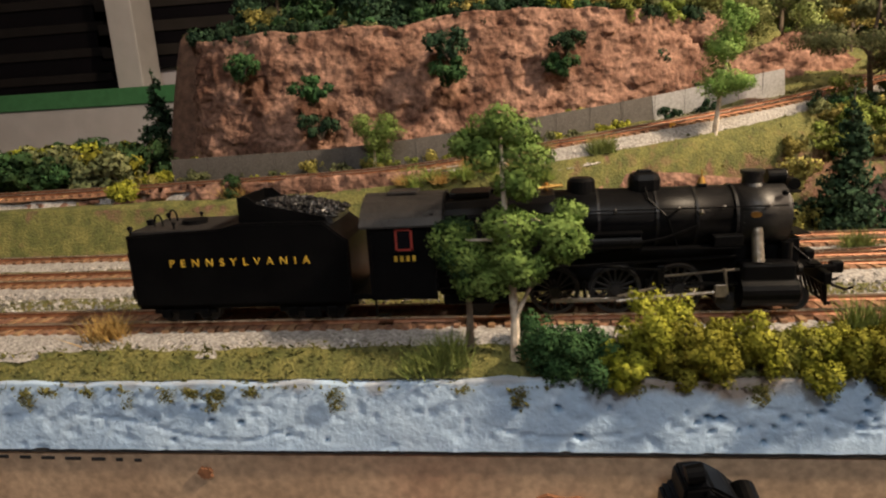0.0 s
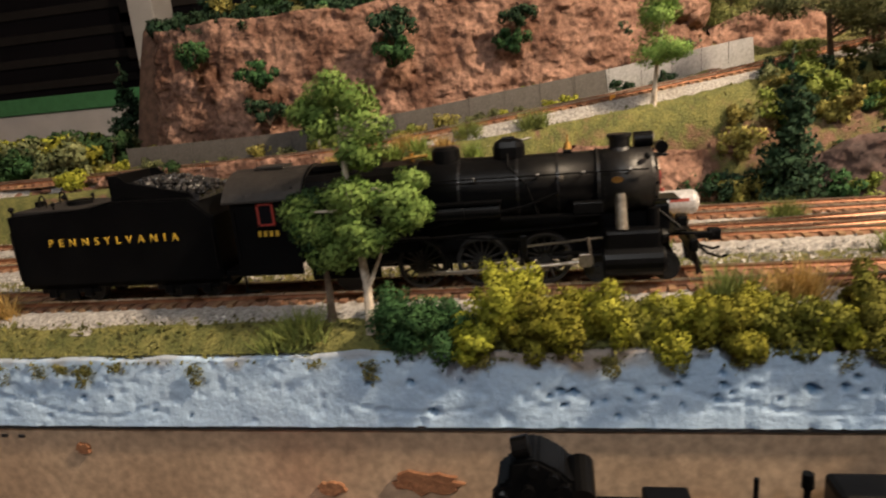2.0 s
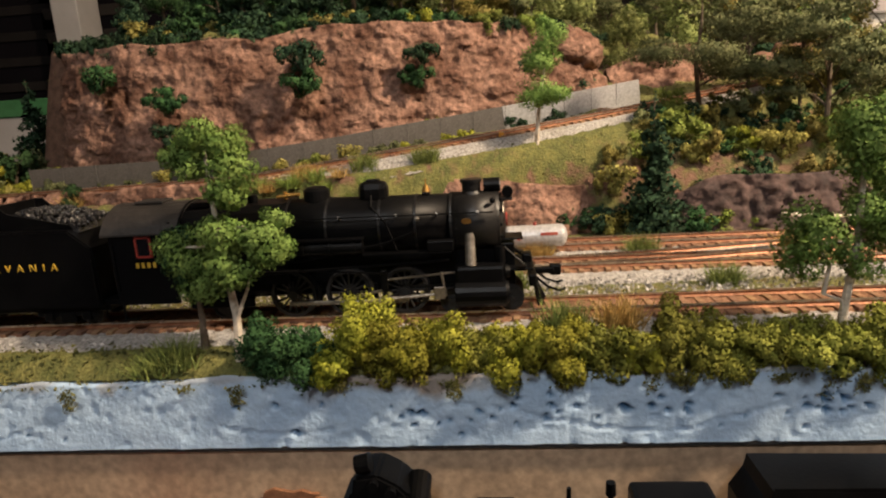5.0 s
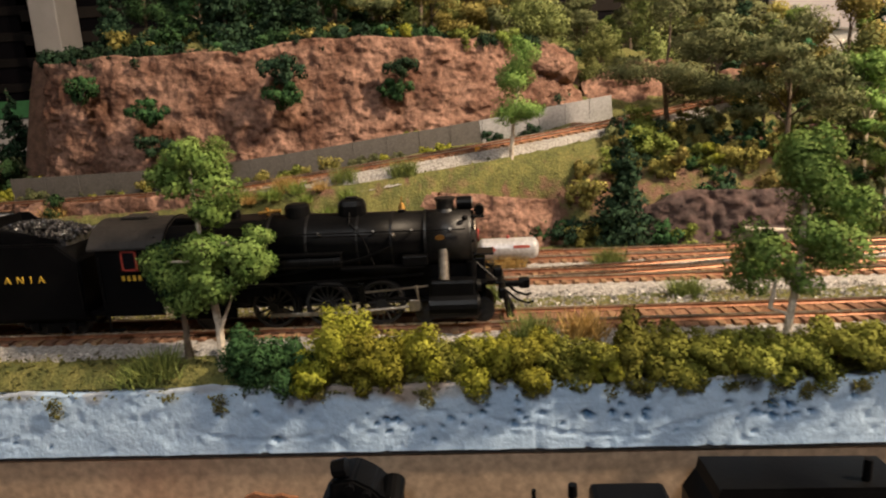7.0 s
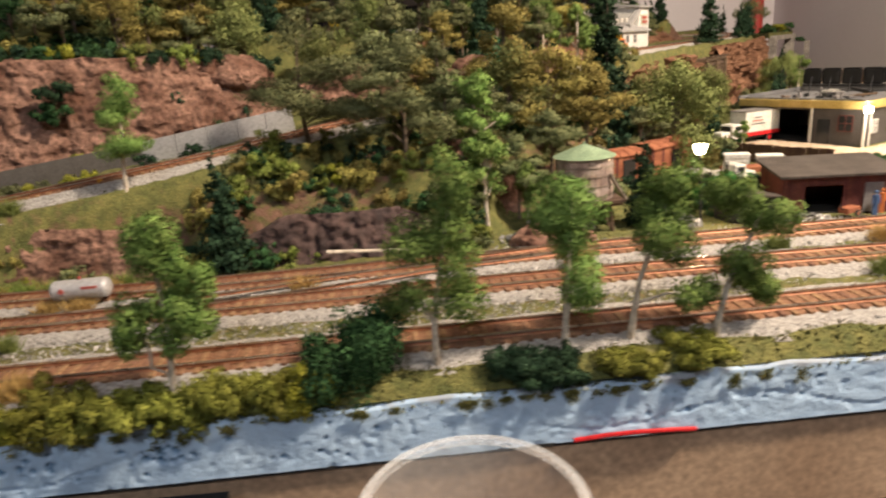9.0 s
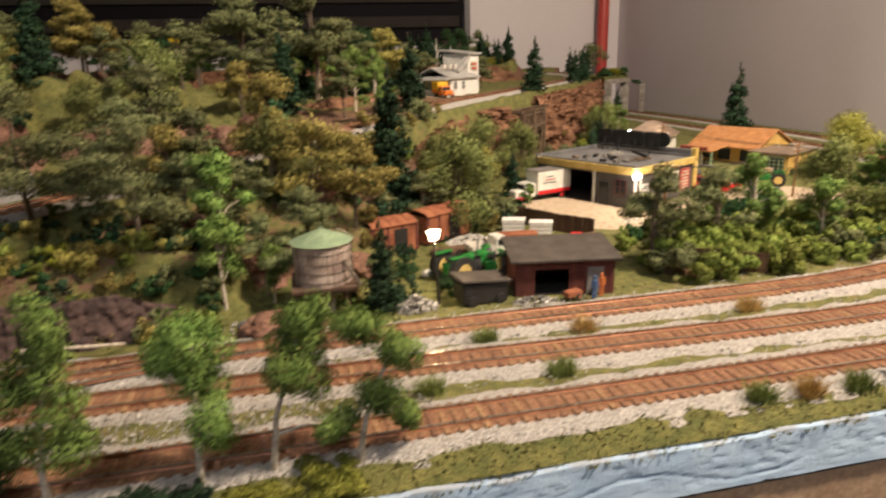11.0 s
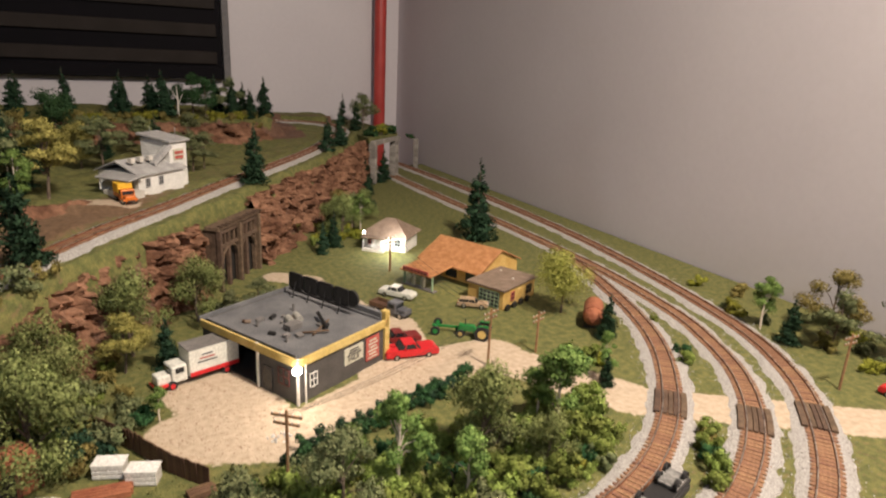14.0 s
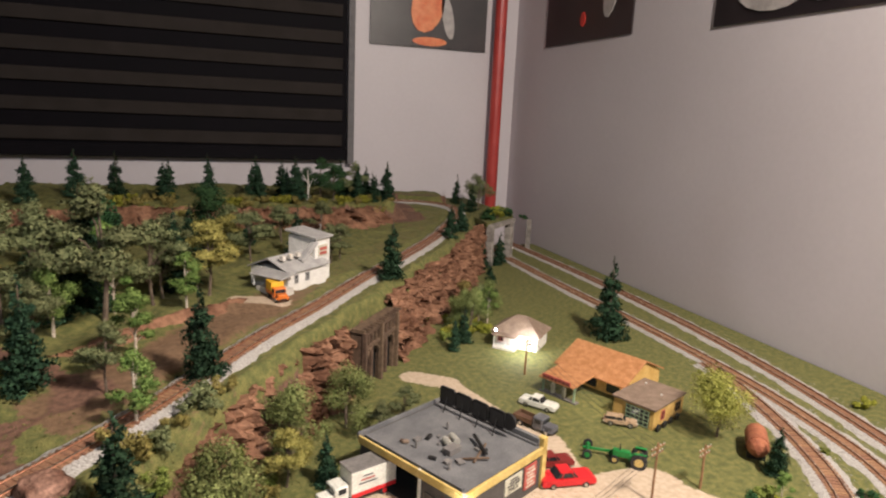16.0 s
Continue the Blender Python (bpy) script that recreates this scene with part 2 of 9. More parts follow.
def foam_material():
    """Blue foam, its colour darkened to deep blue inside the pits, and soil rubbed into its upper edge."""
    m = M("blue_foam", (0.37, 0.52, 0.715), (0.46, 0.61, 0.785), 34, 0.75, bump=0.6, fine=620, depth=0.0006, mix=0.48, grain=0.05, spec=0.3)
    n, l = m.node_tree.nodes, m.node_tree.links
    p = n["Principled BSDF"]
    base = p.inputs["Base Color"].links[0].from_socket
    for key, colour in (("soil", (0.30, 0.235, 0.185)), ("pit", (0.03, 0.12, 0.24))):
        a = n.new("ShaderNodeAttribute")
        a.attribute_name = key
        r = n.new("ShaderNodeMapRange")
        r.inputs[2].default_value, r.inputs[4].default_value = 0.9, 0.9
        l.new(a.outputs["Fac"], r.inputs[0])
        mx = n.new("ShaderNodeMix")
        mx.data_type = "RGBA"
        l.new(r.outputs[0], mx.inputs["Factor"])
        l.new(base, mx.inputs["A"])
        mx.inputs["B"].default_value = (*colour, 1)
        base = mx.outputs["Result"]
    l.new(base, p.inputs["Base Color"])
    return m


# ---- helpers for shapes ----
def part(name, bm, material, parent=None, label=""):
    """Links a bmesh as one mesh object, under a thing or a part."""
    me = bpy.data.meshes.new(name)
    bm.to_mesh(me)
    bm.free()
    me.materials.append(material)
    ob = new(name, me)
    ob.parent = parent
    if label:
        ob["label"] = label
    return ob


def arrays(name, verts, faces, material, parent=None, label="", smooth=False):
    me = bpy.data.meshes.new(name)
    me.from_pydata([tuple(v) for v in verts], [], [tuple(f) for f in faces])
    me.materials.append(material)
    if smooth:
        me.polygons.foreach_set("use_smooth", [True] * len(me.polygons))
    ob = new(name, me)
    ob.parent = parent
    if label:
        ob["label"] = label
    return ob


def thing(name, m, label, category, group="", kind=""):
    ob = new(name)
    ob.empty_display_size = 0.01
    ob.matrix_world = m
    return tagged(ob, label, category, group, kind)


def box(bm, x, y, z, sx, sy, sz, bevel=0.0, turn=None):
    """A box with its centre at x, y, z, bevelled by a width."""
    m = Matrix.Translation((x, y, z)) @ (turn or Matrix()) @ Matrix.Diagonal((sx, sy, sz, 1))
    g = bmesh.ops.create_cube(bm, size=1, matrix=m)
    if bevel:
        edges = list({e for v in g["verts"] for e in v.link_edges})
        bmesh.ops.bevel(bm, geom=edges, offset=bevel, segments=2, affect="EDGES", profile=0.5)
    return bm


def rod(bm, a, b, r1, r2=None, n=10):
    """A tapered rod from a to b."""
    a, b = Vector(a), Vector(b)
    m = Matrix.Translation((a + b) / 2) @ (b - a).to_track_quat("Z", "Y").to_matrix().to_4x4()
    bmesh.ops.create_cone(bm, cap_ends=True, segments=n, radius1=r1, radius2=r1 if r2 is None else r2, depth=(b - a).length, matrix=m)
    return bm


def ball(bm, x, y, z, r, sz=1.0, n=1):
    bmesh.ops.create_icosphere(bm, subdivisions=n, radius=r, matrix=Matrix.Translation((x, y, z)) @ Matrix.Diagonal((1, 1, sz, 1)))
    return bm


def nb():
    return bmesh.new()


def boxpart(name, dims, material, parent, bevel=0.0, turn=None, label=""):
    return part(name, box(nb(), *dims, bevel, turn), material, parent, label)


def prism(bm, outline, axis, lo, hi):
    """Pushes an outline through a thickness along an axis ('x', 'y' or 'z')."""
    def at(p, h):
        return {"x": (h, p[0], p[1]), "y": (p[0], h, p[1]), "z": (p[0], p[1], h)}[axis]
    a = [bm.verts.new(at(p, lo)) for p in outline]
    b = [bm.verts.new(at(p, hi)) for p in outline]
    k = len(outline)
    faces = [bm.faces.new(a), bm.faces.new(b)]
    for i in range(k):
        faces.append(bm.faces.new((a[i], a[(i + 1) % k], b[(i + 1) % k], b[i])))
    bmesh.ops.recalc_face_normals(bm, faces=faces)
    return bm


def ring_sweep(bm, rings):
    """Joins rings of points into a closed skin with capped ends."""
    vs = [[bm.verts.new(p) for p in ring] for ring in rings]
    k = len(vs[0])
    for a, b in zip(vs, vs[1:]):
        for i in range(k):
            bm.faces.new((a[i], a[(i + 1) % k], b[(i + 1) % k], b[i]))
    bm.faces.new(vs[0])
    bm.faces.new(vs[-1])
    bmesh.ops.recalc_face_normals(bm, faces=bm.faces[:])
    return bm


def lattice(ix, iy, iz, seed):
    h = (ix * 374761393 + iy * 668265263 + iz * 2147483647 + seed * 974711) & 0xFFFFFFFF
    h = ((h ^ (h >> 13)) * 1274126177) & 0xFFFFFFFF
    return ((h ^ (h >> 16)) & 0xFFFF) / 65535.0


def vnoise(p, freq, seed=0):
    """Smooth noise, 0 to 1, at an array of points."""
    q = np.asarray(p, float) * freq + 1000.0
    i = np.floor(q).astype(np.int64)
    f = q - i
    f = f * f * (3 - 2 * f)
    out = 0
    for dx in (0, 1):
        for dy in (0, 1):
            for dz in (0, 1):
                w = (f[:, 0] if dx else 1 - f[:, 0]) * (f[:, 1] if dy else 1 - f[:, 1]) * (f[:, 2] if dz else 1 - f[:, 2])
                out = out + w * lattice(i[:, 0] + dx, i[:, 1] + dy, i[:, 2] + dz, seed)
    return out


def fbm(p, freq, seed=0, octaves=4):
    total, amp, norm = 0, 1.0, 0.0
    for k in range(octaves):
        total, norm = total + amp * vnoise(p, freq * 2 ** k, seed + k), norm + amp
        amp *= 0.5
    return total / norm


def smooth(a, b, v):
    s = np.clip((np.asarray(v, float) - a) / (b - a), 0, 1)
    return s * s * (3 - 2 * s)


def curve_points(ctrl, step):
    """A smooth line through control points, at even steps."""
    c = np.array(ctrl, float)
    c = np.vstack([2 * c[0] - c[1], c, 2 * c[-1] - c[-2]])
    pts = []
    for k in range(1, len(c) - 2):
        for s in np.linspace(0, 1, 60, endpoint=False):
            a, b, d, e = c[k - 1], c[k], c[k + 1], c[k + 2]
            pts.append(0.5 * (2 * b + (d - a) * s + (2 * a - 5 * b + 4 * d - e) * s * s + (3 * b - a - 3 * d + e) * s ** 3))
    pts.append(c[-2])
    pts = np.array(pts)
    run = np.concatenate([[0], np.cumsum(np.linalg.norm(np.diff(pts, axis=0), axis=1))])
    s = np.arange(0, run[-1], step)
    return np.stack([np.interp(s, run, pts[:, k]) for k in range(3)], 1)


def sideways(pts):
    t = np.gradient(pts, axis=0)
    t /= np.linalg.norm(t, axis=1)[:, None]
    s = np.stack([-t[:, 1], t[:, 0], np.zeros(len(t))], 1)
    return t, s / np.linalg.norm(s, axis=1)[:, None]

# ---- the land ----
UPPER = [(-0.50, 0.200, 0.036), (-0.2, 0.207, 0.037), (0, 0.212, 0.039), (0.15, 0.212, 0.043), (0.25, 0.217, 0.053), (0.34, 0.245, 0.062),
         (0.42, 0.285, 0.070), (0.50, 0.335, 0.079), (0.60, 0.405, 0.090), (0.70, 0.485, 0.100), (0.79, 0.575, 0.109), (0.86, 0.668, 0.114),
         (0.925, 0.757, 0.117), (1.005, 0.857, 0.118), (1.105, 0.995, 0.119), (1.205, 1.122, 0.120), (1.295, 1.240, 0.121), (1.375, 1.355, 0.122),
         (1.450, 1.480, 0.123), (1.520, 1.600, 0.126), (1.555, 1.690, 0.129), (1.545, 1.775, 0.132), (1.47, 1.835, 0.134), (1.35, 1.855, 0.135)]
OUTER = [(-0.5, 0.042, 0), (0.4, 0.042, 0), (0.9, 0.042, 0), (1.12, 0.042, 0), (1.24, 0.048, 0), (1.36, 0.080, 0), (1.48, 0.140, 0), (1.585, 0.225, 0),
         (1.645, 0.300, 0), (1.69, 0.389, 0), (1.73, 0.533, 0), (1.765, 0.717, 0), (1.787, 0.913, 0), (1.80, 1.175, 0), (1.80, 1.42, 0), (1.79, 1.80, 0)]
SECOND = [(-0.5, 0.116, 0), (0.1, 0.114, 0), (0.5, 0.110, 0), (0.70, 0.108, 0), (0.87, 0.102, 0), (1.05, 0.097, 0), (1.2, 0.107, 0), (1.333, 0.138, 0),
          (1.423, 0.177, 0), (1.506, 0.235, 0), (1.574, 0.310, 0), (1.621, 0.397, 0), (1.650, 0.480, 0), (1.678, 0.644, 0), (1.688, 0.82, 0),
          (1.69, 1.02, 0), (1.685, 1.25, 0), (1.685, 1.80, 0)]
INNER = [(-0.5, 0.174, 0), (0.0, 0.172, 0), (0.3, 0.160, 0), (0.48, 0.156, 0), (0.68, 0.159, 0), (1.01, 0.158, 0), (1.12, 0.163, 0), (1.235, 0.182, 0),
         (1.329, 0.212, 0), (1.409, 0.261, 0), (1.472, 0.319, 0), (1.533, 0.392, 0), (1.578, 0.47, 0), (1.615, 0.56, 0), (1.648, 0.66, 0), (1.672, 0.76, 0)]
LINK = [(0.30, 0.1125, 0), (0.38, 0.114, 0), (0.48, 0.128, 0), (0.58, 0.148, 0), (0.66, 0.158, 0)]
UP = curve_points(UPPER, 0.006)
UPT, UPS = sideways(UP)
ROADS = [(0.98, 0.43, 1.06, 0.40, 0.045), (1.0, 0.52, 1.03, 0.45, 0.045), (1.08, 0.40, 1.2, 0.455, 0.035), (1.2, 0.47, 1.33, 0.47, 0.042),
         (1.33, 0.46, 1.41, 0.325, 0.036), (1.41, 0.315, 1.70, 0.12, 0.030), (1.155, 0.835, 1.2, 0.80, 0.022), (1.2, 0.80, 1.25, 0.6, 0.016), (1.25, 0.6, 1.23, 0.48, 0.035),
         (0.90, 0.915, 0.955, 0.90, 0.02)]


def knots(x, *pairs):
    return np.interp(x, [p[0] for p in pairs], [p[1] for p in pairs])


def land(x, y):
    """Height of the scenery, and how far it is stone, road and earth, at arrays of places."""
    x, y = np.asarray(x, float), np.asarray(y, float)
    p3 = np.stack([x, y, np.zeros_like(x)], 1)
    near = np.zeros(len(x), int)
    for k in range(0, len(x), 4000):
        d2 = (x[k:k + 4000, None] - UP[None, :, 0]) ** 2 + (y[k:k + 4000, None] - UP[None, :, 1]) ** 2
        near[k:k + 4000] = d2.argmin(1)
    off = np.stack([x - UP[near, 0], y - UP[near, 1]], 1)
    side = off[:, 0] * UPS[near, 0] + off[:, 1] * UPS[near, 1]
    d = np.linalg.norm(off, axis=1)
    zu, xu = UP[near, 2], UP[near, 0]
    rough = fbm(p3, 26, 3) - 0.5
    a = knots(xu, (0.15, 0.027), (0.25, 0.029), (0.30, 0.033), (0.38, 0.036), (0.42, 0.038), (0.7, 0.038), (0.85, 0.045), (1.0, 0.045), (1.1, 0.051), (1.3, 0.048))
    b = knots(xu, (0.05, 0.034), (0.25, 0.035), (0.30, 0.042), (0.36, 0.052), (0.42, 0.10), (0.55, 0.17), (0.66, 0.17), (0.73, 0.13), (0.79, 0.085), (0.85, 0.070), (0.95, 0.068), (1.1, 0.081), (1.3, 0.085))
    fall = smooth(0, 1, (d * (1 + 0.5 * rough) - a) / (b - a))
    low = zu * (1 - fall)
    cliff = knots(xu, (0.36, 1), (0.46, 0))
    up1 = smooth(0.104, 0.128, d) * (0.150 - zu + 0.012 * rough * 2) + smooth(0.1, 0.45, d) * 0.06
    rise = knots(xu, (0.4, 0.10), (0.55, 0.085), (0.75, 0.055), (0.86, 0.014), (1.2, 0.004))
    up2 = smooth(0.05, 0.33, d) * rise * (1 + rough)
    up = zu + cliff * up1 + (1 - cliff) * up2
    up = np.where(x < -0.04, zu + (up - zu) * smooth(-0.085, -0.045, x), up)
    h = np.where(side > 0, up, low)
    shelf_ = smooth(0.43, 0.47, x) * smooth(0.645, 0.60, x) * smooth(0.222, 0.250, y) * smooth(0.034, 0.060, d) * (side <= 0)
    h = h * (1 - shelf_) + (0.051 + 0.012 * rough) * shelf_
    rim = smooth(1.495, 1.555, y + 0.06 * rough + 0.25 * np.minimum(0, 1.22 - x)) * smooth(1.45, 1.33, x)
    h = np.maximum(h, rim * (0.168 + 0.02 * rough))
    back = smooth(1.80, 1.85, y) * (x < 1.9)
    h = np.maximum(h, back * 0.150)
    flat = h < 0.004
    h = h + np.where(d > 0.02, rough * knots(h, (0.003, 0.0006), (0.03, 0.012)), 0)
    bed = smooth(0.0385, 0.0310, d)
    h = h * (1 - bed) + (zu - 0.0035) * bed
    h = np.where((y < 0.013) & (h < 0.01), h - 0.010 * smooth(0.0125, 0.0, y), h)
    band = (y < 0.185) & (h < 0.02)
    h = np.where(band, np.minimum(h, 0.0012), h)
    stone = np.where(side <= 0, smooth(0.15, 0.4, fall) * smooth(1.0, 0.8, fall) * (zu > 0.03) * knots(xu, (0.40, 0.55), (0.6, 0.45), (0.75, 0.55), (0.85, 1.0)), 0)
    stone = np.maximum(stone, np.where(side > 0, cliff * smooth(0.09, 0.10, d) * smooth(0.135, 0.125, d), 0))
    stone = np.maximum(stone, (rim > 0.08) * (rim < 0.97) * 1.0)
    stone = np.maximum(stone, np.where((side > 0) & (xu > 0.40) & (xu < 0.82), smooth(0.56, 0.66, fbm(p3, 14, 9)) * 0.8, 0))
    road = np.zeros_like(x)
    for x0, y0, x1, y1, r in ROADS:
        u = np.clip(((x - x0) * (x1 - x0) + (y - y0) * (y1 - y0)) / ((x1 - x0) ** 2 + (y1 - y0) ** 2), 0, 1)
        dist = np.hypot(x - x0 - u * (x1 - x0), y - y0 - u * (y1 - y0))
        road = np.maximum(road, smooth(r + 0.012, r - 0.012, dist))
    earth = np.where((side > 0) & (xu > 0.75) & (y < 1.7), smooth(0.075, 0.02, np.abs(d - 0.075)) * knots(xu, (0.75, 0.75), (0.98, 0.75), (1.1, 0.4)), 0)
    earth = np.maximum(earth, np.where((y < 0.20) & (y > 0.055) & (h < 0.01), 0.38, 0))
    earth = np.maximum(earth, np.where(h > 0.03, 0.22, 0))
    earth = np.maximum(earth, np.where((side <= 0) & (zu > 0.03) & (fall < 0.98) & (xu < 0.85), 0.05 + 0.34 * smooth(0.45, 0.65, fbm(p3, 18, 19)), 0))
    h = np.where((road > 0.5) & (h < 0.02), 0.0008, h)
    return h, stone, road, earth


def land_z(x, y):
    return float(land(np.array([x]), np.array([y]))[0][0])


GX, GY = np.arange(-0.50, 1.8745, 0.006), np.concatenate([np.arange(0.004, 0.6, 0.005), np.arange(0.6, 1.995, 0.008)])
gx, gy = [v.ravel() for v in np.meshgrid(GX, GY)]
gh, gstone, groad, gearth = land(gx, gy)
w = len(GX)
keep = lambda i, j: not (GX[i] < -0.11 and GY[j] > 0.62) and not (GX[i] > 1.575 and GY[j] > 1.77)
faces = [(j * w + i, j * w + i + 1, (j + 1) * w + i + 1, (j + 1) * w + i) for j in range(len(GY) - 1) for i in range(w - 1) if keep(i, j)]
ground = arrays("ground", np.stack([gx, gy, gh], 1), faces, ground_material(), smooth=True)
for key, values in (("stone", gstone), ("road", groad), ("earth", gearth)):
    ground.data.attributes.new(key, "FLOAT", "POINT").data.foreach_set("value", values.astype(np.float32))
tagged(ground, "scenic turf and bare earth over a modelled hillside", "ground", kind="structure")


def facets(points, size, seed):
    """Broken blocks: a tilted offset per cell, and the way to the nearest joint between cells."""
    rng = np.random.default_rng(seed)
    lo, hi = points.min(0) - size, points.max(0) + size
    k = min(6000, max(12, int(np.prod(np.maximum((hi - lo) / size, 1)) * 1.1)))
    c = lo + rng.random((k, 3)) * (hi - lo)
    off, tilt = rng.uniform(-0.6, 0.6, k), rng.normal(0, 0.42, (k, 3)) / size
    out, gap = np.zeros(len(points)), np.zeros(len(points))
    squash = np.array([1.0, 1.0, 1.5])
    tree_ = kdtree.KDTree(k)
    for i, q in enumerate(c * squash):
        tree_.insert(q, i)
    tree_.balance()
    for i, q in enumerate(points * squash):
        (_, first, d1), (_, _, d2) = tree_.find_n(q, 2)
        out[i] = off[first] + float((points[i] - c[first]) @ tilt[first])
        gap[i] = d2 - d1
    return out, gap


def crag(name, base, height, lean, material, label, seed, step=0.0029, rugged=0.012, cap=0.02, plain=0.35, crisp=False):
    """A broken rock face over a base line: base points (x, y, z), a height along it, and how far it leans back."""
    line = curve_points(base, step)
    t, s = sideways(line)
    n = len(line)
    u = np.linspace(0, 1, n)
    tall = np.interp(u, np.linspace(0, 1, len(height)), height)
    rows = max(8, int(max(height) / step))
    verts = []
    for k in range(rows + 4):
        v = min(1.0, k / rows)
        over = max(0, k - rows)
        p = line + s * (lean * v + over * cap / 4)[..., None] if np.ndim(lean) else line + s * (lean * v + over * cap / 4)
        p = p.copy()
        p[:, 2] += tall * v - over * 0.004
        verts.append(p)
    verts = np.concatenate(verts)
    along = np.tile(s, (rows + 4, 1))
    big = fbm(verts * (1, 1, 0.55), 22, seed, 3) - 0.5
    crack = np.abs(fbm(verts * (1.25, 1.25, 0.6), 55, seed + 7, 3) - 0.5)
    ledge = np.abs(fbm(verts * (0.3, 0.3, 1.5), 60, seed + 11, 2) - 0.5)
    fine = fbm(verts, 240, seed + 13, 2) - 0.5
    groove = smooth(0.05, 0.0, crack) * 0.55 + smooth(0.035, 0.0, np.abs(fbm(verts * (1.6, 1.6, 0.35), 34, seed + 31, 2) - 0.5)) * 0.6
    step_ = np.floor(fbm(verts, 30, seed + 17, 2) * 7) / 7
    blocks, seam = facets(verts, 0.021, seed + 41)
    chips, seam2 = facets(verts, 0.0068, seed + 43)
    calm = plain + (1 - plain) * smooth(0.40, 0.62, fbm(verts * (1, 1, 0.3), 7, seed + 51, 2))
    push = (-(big * 1.5) + (0.70 * blocks + 0.55 * chips + 0.30 * smooth(0.0016, 0.0, seam) + 0.15 * smooth(0.0010, 0.0, seam2) + 0.45 * groove) * calm + 0.7 * (ledge - 0.1)) * rugged + fine * rugged * 0.8
    verts = verts + along * push[:, None]
    verts[:, 2] += (fbm(verts, 40, seed + 21, 3) - 0.5) * rugged * 0.9 * np.repeat(np.minimum(1, np.arange(rows + 4) / rows), n)
    q = [(k * n + i, k * n + i + 1, (k + 1) * n + i + 1, (k + 1) * n + i) for k in range(rows + 3) for i in range(n - 1)]
    ob = arrays(name, verts, q, material, smooth=not crisp)
    return tagged(ob, label, "rock face", kind="structure")


crag("rock_cliff", [(-0.062, 0.40, 0.045), (-0.048, 0.335, 0.045), (-0.025, 0.292, 0.042), (0.04, 0.277, 0.044), (0.13, 0.284, 0.05), (0.22, 0.305, 0.058), (0.30, 0.325, 0.066), (0.37, 0.355, 0.074), (0.43, 0.40, 0.085), (0.45, 0.45, 0.09)],
     [0.075, 0.105, 0.106, 0.104, 0.098, 0.100, 0.091, 0.082, 0.064, 0.046], 0.016, ROCK, "steep red sandstone cliff with ledges and cracks", 5, cap=0.045, rugged=0.0072, step=0.0022)
crag("rock_outcrop", [(-0.45, 0.186, -0.002), (-0.2, 0.188, -0.002), (0.0, 0.182, -0.002), (0.1, 0.180, -0.002), (0.22, 0.181, -0.002), (0.30, 0.186, -0.002), (0.36, 0.190, -0.002), (0.40, 0.206, -0.002)],
     [0.028, 0.032, 0.036, 0.040, 0.048, 0.051, 0.048, 0.032], 0.010, ROCK, "low red-brown rock outcrop below the upper line", 31, rugged=0.0075, cap=0.014, step=0.0024)
crag("rock_outcrop", [(0.43, 0.200, -0.002), (0.47, 0.193, -0.002), (0.52, 0.190, -0.002), (0.57, 0.200, -0.002), (0.60, 0.222, -0.002)],
     [0.016, 0.035, 0.036, 0.034, 0.016], 0.014, ROCKG, "low purple-brown rock outcrop beside the track", 47, rugged=0.0085, cap=0.014, step=0.0020)
crag("rock_outcrop", [(0.60, 0.262, 0.004), (0.66, 0.275, 0.004), (0.72, 0.31, 0.004), (0.76, 0.36, 0.004)],
     [0.012, 0.026, 0.03, 0.014], 0.02, ROCK, "broken red rock outcrop on the slope", 53, rugged=0.010)
crag("rock_ledge", [(0.80, 0.470, 0.0), (0.855, 0.525, 0.0), (0.90, 0.600, 0.0), (0.945, 0.670, 0.0), (1.0, 0.730, 0.0), (1.055, 0.795, 0.0)],
     [0.065, 0.088, 0.098, 0.105, 0.108, 0.106], 0.016, EARTHROCK, "broken red rock ledge under the upper terrace", 61, rugged=0.0145, cap=0.018, plain=0.7, crisp=True)
crag("rock_ledge", [(1.150, 0.900, 0.0), (1.205, 0.978, 0.0), (1.270, 1.060, 0.0), (1.365, 1.180, 0.0), (1.445, 1.300, 0.0), (1.520, 1.425, 0.0), (1.605, 1.540, 0.0)],
     [0.112, 0.114, 0.114, 0.114, 0.114, 0.116, 0.118], 0.020, EARTHROCK, "red rock ledge carrying the upper line", 71, rugged=0.0145, cap=0.024, plain=0.7, crisp=True)
crag("rock_outcrop", [(0.50, 0.268, 0.040), (0.545, 0.284, 0.044), (0.605, 0.330, 0.050)], [0.008, 0.020, 0.008], 0.012, ROCK, "pale red rock showing through the slope", 57, rugged=0.009, cap=0.014)
crag("rock_outcrop", [(0.455, 0.455, 0.085), (0.50, 0.462, 0.088), (0.56, 0.49, 0.094), (0.61, 0.54, 0.10)], [0.030, 0.044, 0.040, 0.015], 0.020, ROCK, "broken red rock above the upper line", 59, rugged=0.011, cap=0.02)
crag("rock_bank", [(0.62, 0.665, 0.096), (0.680, 0.695, 0.102), (0.735, 0.722, 0.106), (0.785, 0.775, 0.110), (0.845, 0.825, 0.112), (0.912, 0.878, 0.112), (0.945, 0.93, 0.112)], [0.010, 0.020, 0.024, 0.022, 0.022, 0.016, 0.005], 0.024, EARTHROCK, "low eroded red-brown bank beside the upper line", 63, rugged=0.010, cap=0.03)
